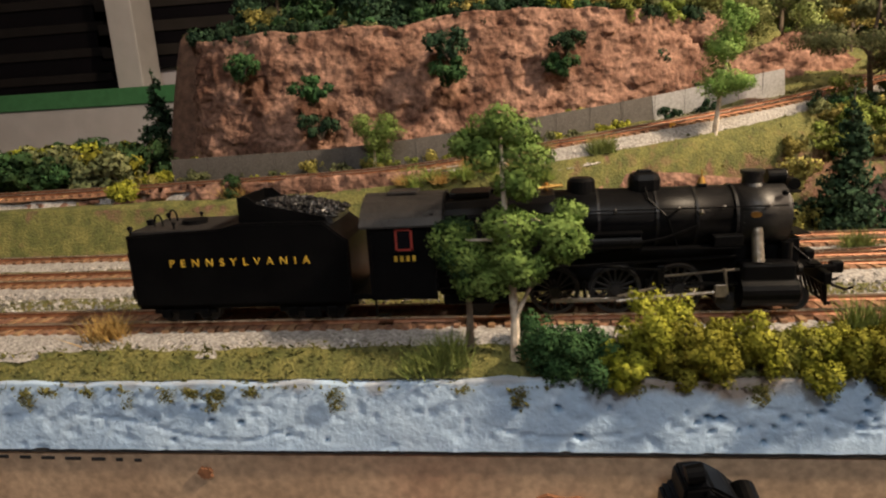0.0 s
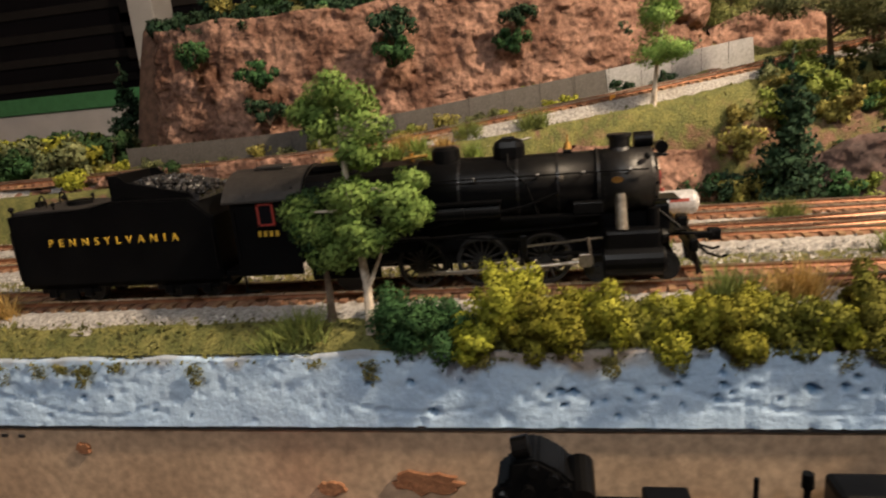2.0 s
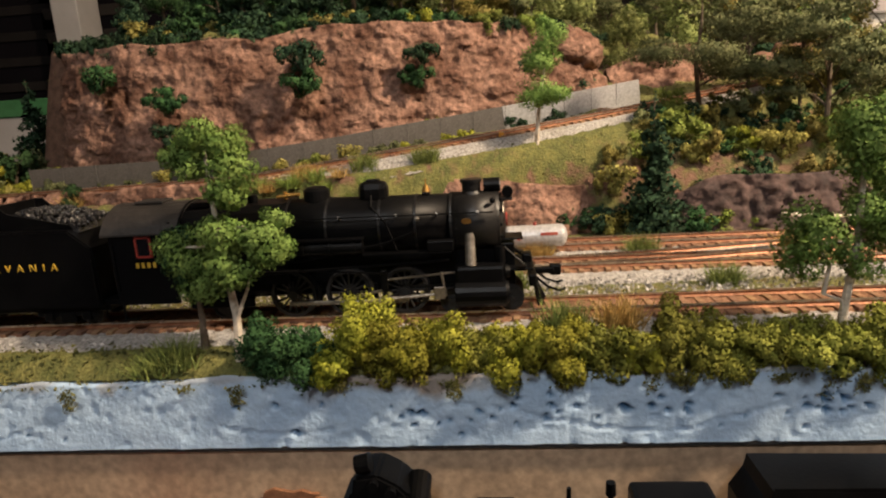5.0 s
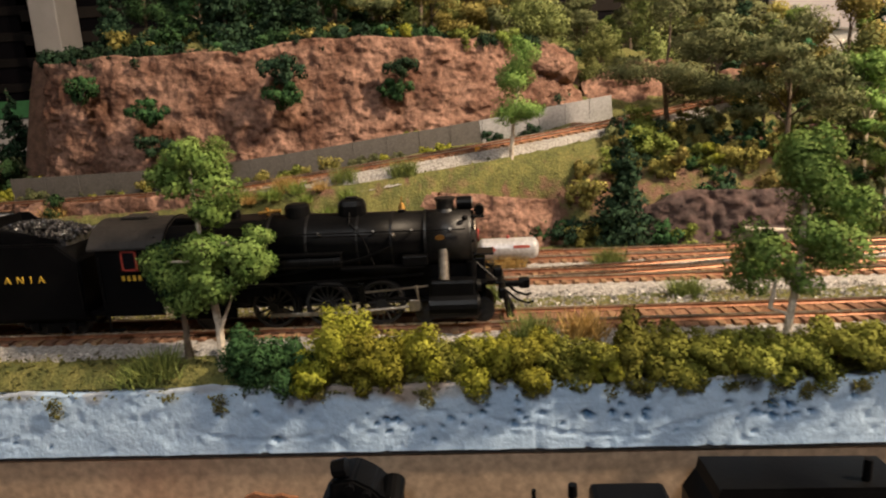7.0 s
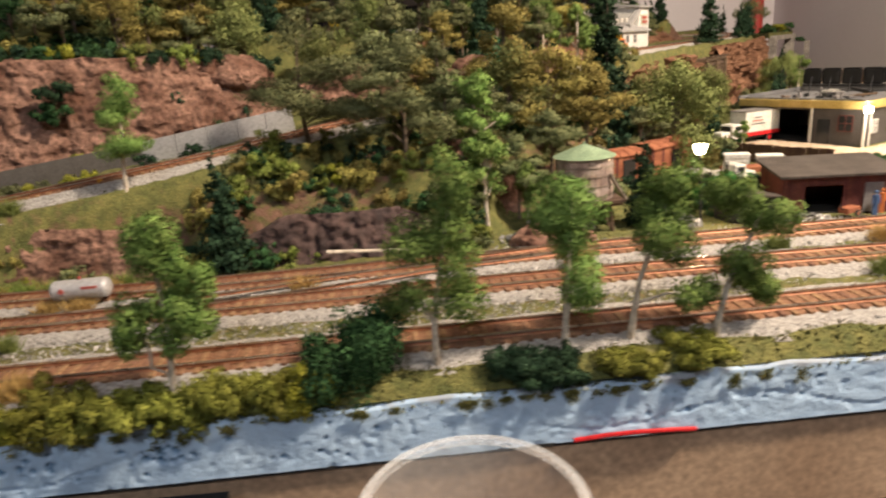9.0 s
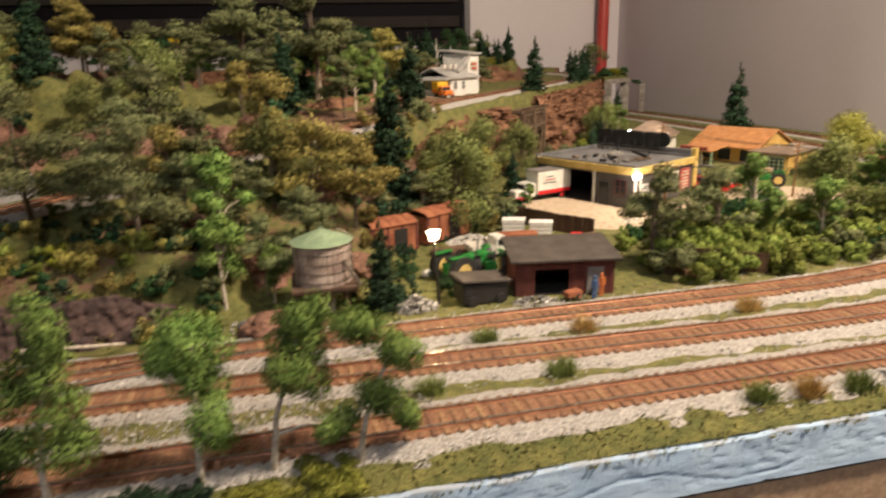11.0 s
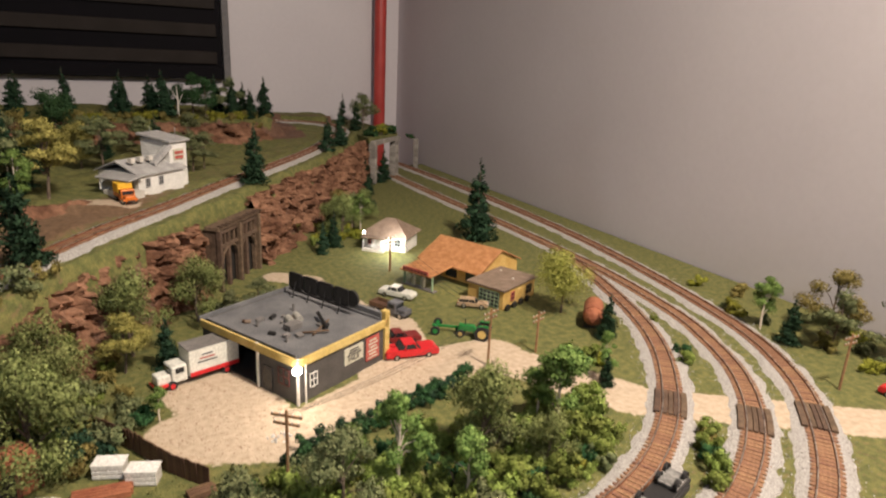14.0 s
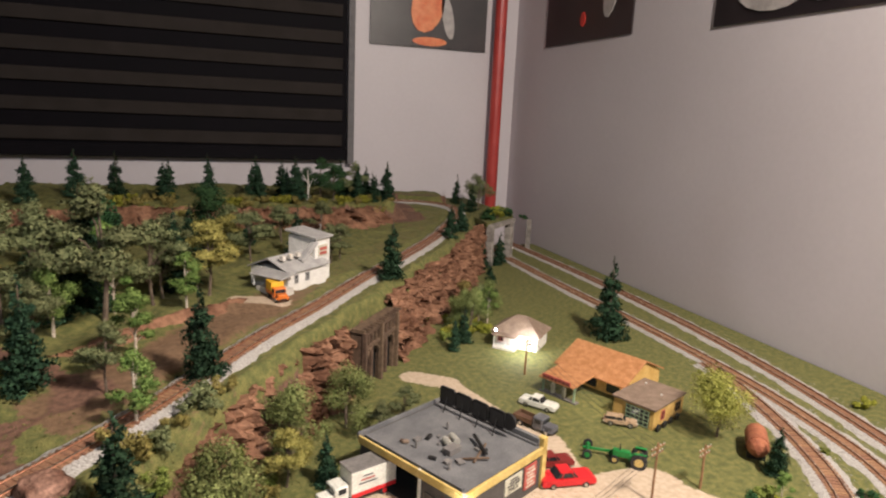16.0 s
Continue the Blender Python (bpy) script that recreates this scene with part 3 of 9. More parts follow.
crag("rock_rim", [(0.05, 1.45, 0.105), (0.3, 1.45, 0.108), (0.55, 1.445, 0.108), (0.8, 1.44, 0.108), (1.0, 1.43, 0.108), (1.16, 1.435, 0.108), (1.25, 1.46, 0.108), (1.31, 1.52, 0.110), (1.355, 1.60, 0.112), (1.38, 1.70, 0.115)],
     [0.064, 0.064, 0.064, 0.062, 0.066, 0.064, 0.062, 0.058, 0.052, 0.040], 0.065, EARTHROCK, "eroded red-brown earth rim along the wall", 83, step=0.0045, rugged=0.018, cap=0.05)


def boulder(x, y, z, r, squash, seed, label):
    """A rounded boulder with worn facets."""
    bm = nb()
    bmesh.ops.create_icosphere(bm, subdivisions=4, radius=1.0)
    v = np.array([q.co[:] for q in bm.verts])
    f, gap = facets(v, 0.75, seed)
    k = 1 + 0.16 * f + 0.5 * (fbm(v, 1.4, seed, 3) - 0.5) + 0.16 * (fbm(v, 7, seed + 3, 2) - 0.5)
    for q, s_ in zip(bm.verts, k):
        q.co *= float(s_) * r
        q.co.z *= squash
    for face in bm.faces:
        face.smooth = True
    ob = part("boulder", bm, ROCK)
    ob.matrix_world = pose(x, y, z, 0, 0, seed * 37)
    return tagged(ob, label, "boulder", "boulders on the hill")


boulder(0.244, 0.338, 0.150, 0.014, 0.7, 3, "rounded tan boulder on the cliff top")
boulder(0.405, 0.415, 0.128, 0.030, 0.75, 4, "large smooth pinkish boulder at the end of the cliff")
boulder(0.372, 0.398, 0.135, 0.020, 0.7, 5, "smooth pinkish boulder on the cliff top")
boulder(0.655, 0.192, 0.002, 0.017, 0.7, 6, "low red boulder beside the inner line")
boulder(0.685, 0.188, 0.000, 0.012, 0.7, 7, "small red boulder beside the inner line")
for k, (x, y, r) in enumerate([(0.655, 0.500, 0.030), (0.600, 0.282, 0.020), (0.702, 0.372, 0.019), (0.735, 0.302, 0.017), (0.622, 0.492, 0.022), (0.728, 0.470, 0.020)]):
    boulder(x, y, land_z(x, y) + r * 0.3, r, 0.8, 30 + k, "weathered pinkish rock half sunk in the wooded slope")

# foam edge of the table, its timber and the shelf below it
fx = np.concatenate([np.arange(-0.55, -0.05, 0.003), np.arange(-0.05, 0.76, 0.0011), np.arange(0.76, 1.45, 0.003)])
ROWS = 27
rnd = random.Random(11)
PITS = [(0.379, -0.0215, 0.0022), (0.394, -0.0225, 0.0012), (0.401, -0.0205, 0.0016), (0.256, -0.0290, 0.0017), (0.249, -0.0180, 0.0015), (0.432, -0.0180, 0.0013)]
PITS += [(rnd.gauss(0.328, 0.022), rnd.gauss(-0.0230, 0.0028), rnd.uniform(0.0006, 0.0016)) for k in range(20)]
PITS += [(rnd.gauss(0.445, 0.012), rnd.gauss(-0.0210, 0.0030), rnd.uniform(0.0007, 0.0017)) for k in range(12)]
PITS += [(rnd.uniform(-0.04, 0.75), rnd.uniform(-0.031, -0.013), rnd.uniform(0.0005, 0.0013)) for k in range(60)]
top = -0.0085 + 0.0050 * (fbm(np.stack([fx, 0 * fx, 0 * fx], 1), 26, 91, 4) - 0.5)
verts = []
for k in range(ROWS):
    v = k / (ROWS - 1)
    verts.append(np.stack([fx, np.full_like(fx, -0.0015) + 0.003 * v, -0.0345 + v * (top + 0.0345)], 1))
verts = np.concatenate(verts)
X, Z = verts[:, 0], verts[:, 2]
hole = np.zeros(len(X))
skew = fbm(verts, 420, 92, 2) - 0.5
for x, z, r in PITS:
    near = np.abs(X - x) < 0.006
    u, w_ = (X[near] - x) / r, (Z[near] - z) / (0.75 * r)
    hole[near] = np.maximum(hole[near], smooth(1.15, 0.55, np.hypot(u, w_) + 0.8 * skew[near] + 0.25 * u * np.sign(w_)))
# the knife line wanders over the face, with a straight joint between two sheets
cut = smooth(0.0007, 0.0, np.abs(Z - (-0.025 + 0.005 * np.cos((X - 0.19) * 48.3) + 0.0016 * (fbm(verts * (1, 0, 0), 55, 98, 3) - 0.5) * 2)))
cut = np.maximum(cut * smooth(0.30, 0.5, vnoise(verts * (1, 0, 0), 24, 99)), smooth(0.0008, 0.0, np.abs(X - 0.359)) * 0.5)
nick = smooth(0.70, 0.82, vnoise(verts * (1, 1, 1.6), 330, 97))
verts[:, 1] += (fbm(verts * (1, 1, 1.4), 85, 93, 3) - 0.5) * 0.0010 + (fbm(verts, 380, 94, 2) - 0.5) * 0.0004 + hole * 0.0030 + cut * 0.0011 + nick * 0.0006
rear = verts[-len(fx):].copy()
rear[:, 1], rear[:, 2] = 0.012, rear[:, 2] - 0.001
verts = np.concatenate([verts, rear])
n = len(fx)
foam = arrays("foam_edge", verts, [(k * n + i, k * n + i + 1, (k + 1) * n + i + 1, (k + 1) * n + i) for k in range(ROWS) for i in range(n - 1)], foam_material(), smooth=True)
soil = smooth(0.0, 0.006, Z + 0.0175 + 0.010 * (fbm(verts[:len(X)] * (1, 0, 1), 45, 95, 4) - 0.5) * 2) * smooth(0.255, 0.275, X) * smooth(0.345, 0.31, X) + 0.5 * smooth(0.0, 0.003, Z + 0.0100 + 0.006 * (fbm(verts[:len(X)] * (1, 0, 0.4), 110, 96, 3) - 0.5) * 2)
# the mask that carves the pits also darkens their colour
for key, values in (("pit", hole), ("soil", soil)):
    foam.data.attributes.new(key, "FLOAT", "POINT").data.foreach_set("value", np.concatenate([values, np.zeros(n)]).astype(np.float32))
tagged(foam, "pale blue insulation foam edge, pitted and roughly cut", "foam board", kind="structure")
tagged(boxpart("black_seam", (0.45, 0.002, -0.0352, 2.0, 0.006, 0.0018), INK, None), "thin black gap under the foam edge", "seam", kind="structure")
board = tagged(boxpart("timber_board", (0.45, 0.009, -0.0615, 2.0, 0.016, 0.0505), BOARD, None, 0.0008), "raw brown timber board with stains along the table", "board", kind="structure")


def blot(x, z, w, h, seed):
    r = random.Random(seed)
    bm = nb()
    k = 22
    prism(bm, [(x + w * math.cos(6.283 * i / k) * r.uniform(0.7, 1.1), z + h * math.sin(6.283 * i / k) * r.uniform(0.6, 1.1)) for i in range(k)], "y", -0.0005, 0.0015)
    return part("stain", bm, STAIN, board, "rust-brown stain soaked into timber")


blot(0.111, -0.0455, 0.0032, 0.0030, 1)
blot(0.250, -0.058, 0.014, 0.005, 2)
blot(0.214, -0.061, 0.006, 0.003, 3)
blot(0.345, -0.066, 0.012, 0.004, 4)
for k, (x, wd) in enumerate([(0.013, 0.004), (0.023, 0.007), (0.034, 0.005), (0.044, 0.006), (0.055, 0.007), (0.066, 0.006), (0.075, 0.003), (0.083, 0.003)]):
    boxpart("pencil_mark", (x, 0.0012, -0.0392 - 0.0002 * k, wd, 0.0014, 0.0014), INK, board, 0.0003)
shelf = tagged(boxpart("front_shelf", (0.45, -0.035, -0.0925, 2.0, 0.075, 0.010), SHELF, None, 0.001), "dark narrow shelf below the table edge", "shelf", kind="structure")
tagged(boxpart("table_side", (0.45, 0.03, -0.47, 2.0, 0.03, 0.78), SHELF, None), "dark front panel under the table", "panel", kind="structure")

# ---- the room ----
def wall(name, dims, material=WALL, label="plain grey painted wall"):
    return tagged(boxpart(name, dims, material, None), label, "wall", kind="structure")


wall("wall_north", (0.2, 2.06, 0.35, 4.4, 0.1, 2.6))
wall("wall_east", (1.925, -0.2, 0.35, 0.1, 4.5, 2.6))
wall("wall_west", (-2.05, -0.2, 0.35, 0.1, 4.5, 2.6))
wall("wall_south", (0.0, -2.5, 0.35, 4.2, 0.1, 2.6))
tagged(boxpart("ceiling", (0.0, -0.2, 1.55, 4.3, 4.7, 0.1), CEIL, None), "plain pale ceiling", "ceiling", kind="structure")
tagged(boxpart("floor", (0.0, -0.2, -0.91, 4.3, 4.7, 0.1), FLOORM, None), "dark carpeted floor", "floor", kind="structure")
fixture = thing("ceiling_lamp", pose(1.45, -0.24, 1.235), "round white ceiling lamp", "lamp")
part("shade", rod(nb(), (0, 0, 0), (0, 0, 0.045), 0.16, 0.10, 32), CEIL, fixture)
part("cord", rod(nb(), (0, 0, 0.045), (0, 0, 0.27), 0.004, n=8), SHELF, fixture)

pipe = thing("red_pipe", pose(1.79, 1.965, -0.86), "red painted vertical pipe in the room corner", "pipe")
part("tube", rod(nb(), (0, 0, 0), (0, 0, 2.36), 0.020, n=24), REDPIPE, pipe)
for z in (0.5, 1.75):
    part("clamp", rod(nb(), (0, 0, z), (0, 0, z + 0.02), 0.024, n=24), REDPIPE, pipe)

blind = thing("window_blind", pose(0.03, 1.99, 0.25), "closed wide blind with black and taupe bands", "blind")
boxpart("backing", (0, 0.008, 0.62, 2.5, 0.006, 1.24), BLINDDARK, blind)
boxpart("bottom_rail", (0, -0.008, 0.018, 2.5, 0.02, 0.036), BLINDDARK, blind, 0.003)
for k in range(15):
    boxpart("slat", (0, -0.004, 0.062 + k * 0.079, 2.47, 0.008, 0.036), BLINDTAN, blind, 0.002, Matrix.Rotation(0.12, 4, "X"))
boxpart("side_channel", (1.262, -0.004, 0.62, 0.020, 0.026, 1.26), M("channel_grey", (0.12, 0.115, 0.12)), blind, 0.002)
side_blind = thing("window_blind", pose(-1.60, 1.99, 0.10), "closed taupe-banded blind beyond the column, coloured as in shade", "blind")
boxpart("backing", (0, 0.008, 0.70, 0.86, 0.006, 1.38), BLINDDARK, side_blind)
for k in range(16):
    boxpart("slat", (0, -0.004, 0.05 + k * 0.085, 0.84, 0.008, 0.030), BLINDSHADED, side_blind, 0.002, Matrix.Rotation(0.12, 4, "X"))
column = tagged(boxpart("white_column", (-1.03, 1.90, 0.20, 0.09, 0.12, 2.2), TRIMW, None, 0.004), "white painted column before the blind", "column", kind="structure")
bench = thing("green_bench", pose(-1.25, 1.72, -0.775), "long bench with a green felt top", "bench")
boxpart("top", (0, 0, 0.925, 1.4, 0.25, 0.05), GREENTOP, bench, 0.004)
boxpart("front", (0, -0.10, 0.45, 1.36, 0.03, 0.9), TRIMW, bench)
boxpart("plinth", (0, -0.06, -0.04, 1.3, 0.03, 0.09), SHELF, bench)


def poster(place, width, height, turn, shapes, label):
    t = thing("poster", place, label, "poster", "posters on the walls")
    boxpart("sheet", (0, 0, height / 2, width, 0.004, height), M("poster_black", (0.012, 0.010, 0.012), (0.03, 0.022, 0.024), 8, 0.35), t)
    for x, z, sx, sz, tilt, mat in shapes:
        bm = nb()
        k = 14
        prism(bm, [(sx * math.cos(6.283 * i / k), sz * math.sin(6.283 * i / k)) for i in range(k)], "y", -0.0045, -0.002)
        bmesh.ops.transform(bm, matrix=Matrix.Translation((x, 0, z)) @ Matrix.Rotation(tilt, 4, "Y"), verts=bm.verts)
        part("printed_shape", bm, mat, t)
    return t


ORANGE = M("orange_print", (0.60, 0.12, 0.03), (0.72, 0.26, 0.10), 30, 0.4, bump=0)
PALE = M("grey_print", (0.30, 0.28, 0.27), (0.42, 0.39, 0.38), 40, 0.4, bump=0)
REDP = M("red_print", (0.45, 0.03, 0.02), None, 40, 0.4, bump=0)
poster(pose(1.555, 2.004, 0.62), 0.40, 0.55, 0, [(-0.01, 0.13, 0.055, 0.085, 0.25, ORANGE), (0.0, 0.02, 0.06, 0.014, 0.0, ORANGE), (0.06, 0.10, 0.02, 0.07, -0.2, PALE), (-0.01, 0.28, 0.07, 0.06, 0.1, ORANGE)], "dark poster with orange shapes")
poster(pose(1.873, 1.575, 0.63, 0, 0, -90), 0.44, 0.5, 0, [(-0.01, 0.06, 0.012, 0.02, 0, REDP), (0.12, 0.12, 0.03, 0.07, 0.2, PALE)], "black poster with a small red mark")
poster(pose(1.873, 0.85, 0.615, 0, 0, -90), 0.44, 0.5, 0, [(-0.08, 0.05, 0.08, 0.035, 0.1, PALE), (0.06, 0.05, 0.06, 0.03, -0.2, PALE), (0.0, 0.15, 0.07, 0.06, 0, PALE)], "black poster with pale grey shapes")


# ---- tracks ----
def ribbon(name, line, half, z0, z1, material, label, seed, wobble=0.004, parent=None):
    """A low bank of ballast along a line."""
    t, s = sideways(line)
    if callable(half):
        half = half(line)
    e1 = half + (fbm(line + 3, 60, seed, 3) - 0.5) * wobble * 2
    e2 = half + (fbm(line + 7, 60, seed + 5, 3) - 0.5) * wobble * 2
    up = np.array([0, 0, 1.0])
    rows = [line - s * e1[:, None] + up * z0, line - s * (e1 * 0.62)[:, None] + up * z1, line + up * z1, line + s * (e2 * 0.62)[:, None] + up * z1, line + s * e2[:, None] + up * z0]
    n = len(line)
    verts = np.concatenate(rows)
    verts[:, 2] += (fbm(verts, 300, seed + 2, 2) - 0.5) * 0.0010
    ob = arrays(name, verts, [(k * n + i + 1, k * n + i, (k + 1) * n + i, (k + 1) * n + i + 1) for k in range(4) for i in range(n - 1)], material, parent, smooth=True)
    return tagged(ob, label, "ballast", kind="structure")


def rail_bar(line, off, z):
    t, s = sideways(line)
    c = line + s * off
    up = np.array([0, 0, 1.0])
    prof = [(-0.0010, 0), (-0.0004, 0.0007), (-0.0004, 0.0015), (0.0004, 0.0015), (0.0004, 0.0007), (0.0010, 0)]
    n = len(line)
    verts = np.concatenate([c + s * a + up * (b + z) for a, b in prof])
    q = [(k * n + i, ((k + 1) % 6) * n + i, ((k + 1) % 6) * n + i + 1, k * n + i + 1) for k in range(6) for i in range(n - 1)]
    head = np.concatenate([c + s * a + up * (b + z) for a, b in [(-0.00055, 0.0015), (-0.00055, 0.0022), (0.00055, 0.0022), (0.00055, 0.0015)]])
    hq = [(k * n + i, ((k + 1) % 4) * n + i, ((k + 1) % 4) * n + i + 1, k * n + i + 1) for k in range(4) for i in range(n - 1)]
    return verts, q, head, hq


tie_bm = box(nb(), 0, 0, 0, 0.0027, 0.0285, 0.0018, 0.0002)
tie_mesh = bpy.data.meshes.new("tie")
tie_bm.to_mesh(tie_mesh)
tie_bm.free()
tie_mesh.materials.append(TIE)
HO_GAUGE = 0.0165


def track(ctrl, label, seed, lift, near, half=0.0290, ties=True, bed=True):
    line = curve_points(ctrl, 0.005)
    if bed:
        ribbon("ballast_bed", line, half, -0.0012 - lift, 0.0026, BALLAST, "pale grey gravel ballast along the track", seed, 0.007)
        ribbon("ballast_rust", line, 0.0165, 0.0016, 0.0033, RUSTBED, "rust-stained ballast between the rails", seed + 9, 0.0012)
    t = thing("railway_track", Matrix(), label, "track", "railway tracks")
    for off in (-HO_GAUGE / 2, HO_GAUGE / 2):
        v, q, hv, hq = rail_bar(line, off, 0.0038)
        r = arrays("rail", v, q, RAIL, t)
        arrays("rail_head", hv, hq, RAILTOP, r, "worn bright rail head")
    if not ties:
        return t
    steps = curve_points(ctrl, 0.0069)
    tt, ss = sideways(steps)
    r = random.Random(seed)
    count, rest = 0, []
    for p, d in zip(steps, tt):
        m = pose(p[0], p[1], p[2] + 0.0030 + r.uniform(-0.0002, 0.0002), 0, -math.degrees(math.asin(max(-1, min(1, d[2])))), math.degrees(math.atan2(d[1], d[0])) + r.uniform(-1.2, 1.2))
        if near(p) and count < 290:
            ob = new("tie", tie_mesh)
            ob.parent = t
            ob.matrix_local = m
            count += 1
        else:
            rest.append(m)
    if rest:
        bm = nb()
        for m in rest:
            box(bm, 0, 0, 0, 0.0027, 0.0285, 0.0018)
            bmesh.ops.transform(bm, matrix=m, verts=bm.verts[-8:])
        o = part("tie_row", bm, TIE, t)
        o["kind"] = "stuff"
    return t


# ---- foliage ----
def leaves(clumps, count, size, seed, droop=0.0, shell=0.55, split=6):
    """Small leaf flakes over ragged clumps (x, y, z, rx, ry, rz): vertices, faces and soft normals."""
    rng = np.random.default_rng(seed)
    main = np.array(clumps, float)
    if split:
        d = rng.normal(size=(len(main), split, 3))
        d /= np.linalg.norm(d, axis=2)[:, :, None]
        centre = main[:, None, :3] + d * main[:, None, 3:] * (0.36 + 0.40 * rng.random((len(main), split, 1)))
        radius = main[:, None, 3:] * (0.42 + 0.32 * rng.random((len(main), split, 1)))
        c = np.concatenate([centre, radius], 2).reshape(-1, 6)
        home = np.repeat(main, split, 0)
    else:
        c, home = main, main
    vol = c[:, 3] * c[:, 4] + c[:, 4] * c[:, 5] + c[:, 3] * c[:, 5]
    pick = rng.choice(len(c), count, p=vol / vol.sum())
    d = rng.normal(size=(count, 3))
    d /= np.linalg.norm(d, axis=1)[:, None]
    lump = 0.70 + 0.6 * vnoise(d + pick[:, None] * 3.7, 2.6, seed)
    r = lump * (shell + (1 - shell) * rng.random(count) ** 0.6)
    p = c[pick, :3] + d * c[pick, 3:] * r[:, None]
    p[:, 2] -= droop * np.abs(rng.normal(size=count)) * (np.hypot(d[:, 0], d[:, 1]))
    out = d * 0.75 + (p - home[pick, :3]) / home[pick, 3:] * 0.45
    out /= np.linalg.norm(out, axis=1)[:, None] + 1e-9
    nrm = out + rng.normal(size=(count, 3)) * 0.6
    nrm /= np.linalg.norm(nrm, axis=1)[:, None]
    a = np.cross(nrm, rng.normal(size=(count, 3)))
    a /= np.linalg.norm(a, axis=1)[:, None]
    b = np.cross(nrm, a)
    s = size * (0.6 + 0.9 * rng.random(count))[:, None]
    k = rng.random((count, 1)) * 0.5 + 0.7
    v = np.stack([p - a * s - b * s * 0.5, p + a * s - b * s * 0.5, p + b * s * k], 1).reshape(-1, 3)
    soft = out + 0.45 * nrm + rng.normal(size=(count, 3)) * 0.18
    soft /= np.linalg.norm(soft, axis=1)[:, None]
    return v, np.arange(count * 3).reshape(-1, 3), np.repeat(soft, 3, 0)


def foliage_mesh(name, data, material, parent):
    v, f, soft = data
    ob = arrays(name, v, f, material, parent, smooth=True)
    ob.data.normals_split_custom_set_from_vertices([tuple(q) for q in soft])
    return ob


def tube(bm, pts, r, n=5):
    """One unbroken strand along points."""
    rings = []
    for k, p in enumerate(pts):
        d = (Vector(pts[min(k + 1, len(pts) - 1)]) - Vector(pts[max(k - 1, 0)])).to_track_quat("Z", "Y").to_matrix()
        rings.append([Vector(p) + d @ Vector((r * math.cos(6.283185 * i / n), r * math.sin(6.283185 * i / n), 0)) for i in range(n)])
    return ring_sweep(bm, rings)


def limb(bm, pts, r1, r2, n=7):
    pts = [Vector(p) for p in pts]
    for k, (a, b) in enumerate(zip(pts, pts[1:])):
        f0, f1 = k / (len(pts) - 1), (k + 1) / (len(pts) - 1)
        rod(bm, a, b, r1 + (r2 - r1) * f0, r1 + (r2 - r1) * f1, n)
    return bm


def tree(place, clumps, leaf, bark, trunk, limbs, count, size, seed, label, name="tree", group="trees on the layout", droop=0.0, shell=0.55):
    t = thing(name, place, label, "tree", group)
    bm = limb(nb(), trunk[0], trunk[1], trunk[2])
    for a, b, r in limbs:
        mid = (Vector(a) + Vector(b)) / 2 + Vector((0.002, -0.001, 0.003))
        limb(bm, [a, mid, b], r, r * 0.4, 5)
    part("trunk", bm, bark, t)
    foliage_mesh("crown", leaves(clumps, int(count * 1.5), size * 0.86, seed, droop, shell), leaf, t)
    return t


def round_tree(kind, seed, label, h=0.095, spread=0.043, count=1500, size=0.0019, bark=BARK, layers=False, droop=0.0, bare=0.32):
    r = random.Random(seed)
    clumps, limbs = [], []
    for k in range(r.randint(8, 11)):
        a, f = r.uniform(0, 6.283), r.random()
        z = h * (bare + (0.9 - bare) * f)
        reach = spread * r.uniform(0.35, 0.8) * math.sqrt(max(0.12, 1 - (f * 1.0) ** 2.2))
        s = spread * r.uniform(0.30, 0.50)
        clumps.append((reach * math.cos(a), reach * math.sin(a), z, s, s, s * (0.42 if layers else 0.75)))
        limbs.append(((0, 0, h * (bare * 0.7 + 0.35 * f)), (reach * math.cos(a) * 0.8, reach * math.sin(a) * 0.8, z), h * 0.009))
    clumps.append((0, 0, h * 0.88, spread * 0.36, spread * 0.36, spread * 0.3))
    lean = r.uniform(-0.05, 0.05) * h
    return tree(Matrix.Translation((0, 0, -5)), clumps, LEAF[kind], bark, ([(0, 0, -0.004), (lean, 0, h * 0.3), (lean * 0.4, lean, h * 0.62), (0, 0, h * 0.86)], h * 0.022, h * 0.006), limbs, count, size, seed, label, droop=droop)


def conifer(seed, label, h=0.10, spread=0.022, count=3000, size=0.0019, kind="conifer"):
    r = random.Random(seed)
    clumps = []
    for k in range(15):
        f = k / 14
        rad = spread * (1 - f) ** 0.8 * r.uniform(0.9, 1.15) + 0.0012
        for j in range(3 if f < 0.75 else 1):
            a = r.uniform(0, 6.283)
            clumps.append((rad * 0.42 * math.cos(a), rad * 0.42 * math.sin(a), h * (0.06 + 0.92 * f), rad * 0.66, rad * 0.66, h * 0.045))
    return tree(Matrix.Translation((0, 0, -5)), clumps, LEAF[kind], BARK, ([(0, 0, -0.004), (0, 0, h * 0.5), (0, 0, h * 0.97)], h * 0.02, h * 0.003), [], count, size, seed, label, name="conifer", group="conifers on the layout", droop=0.0025)


SHAPES = {}


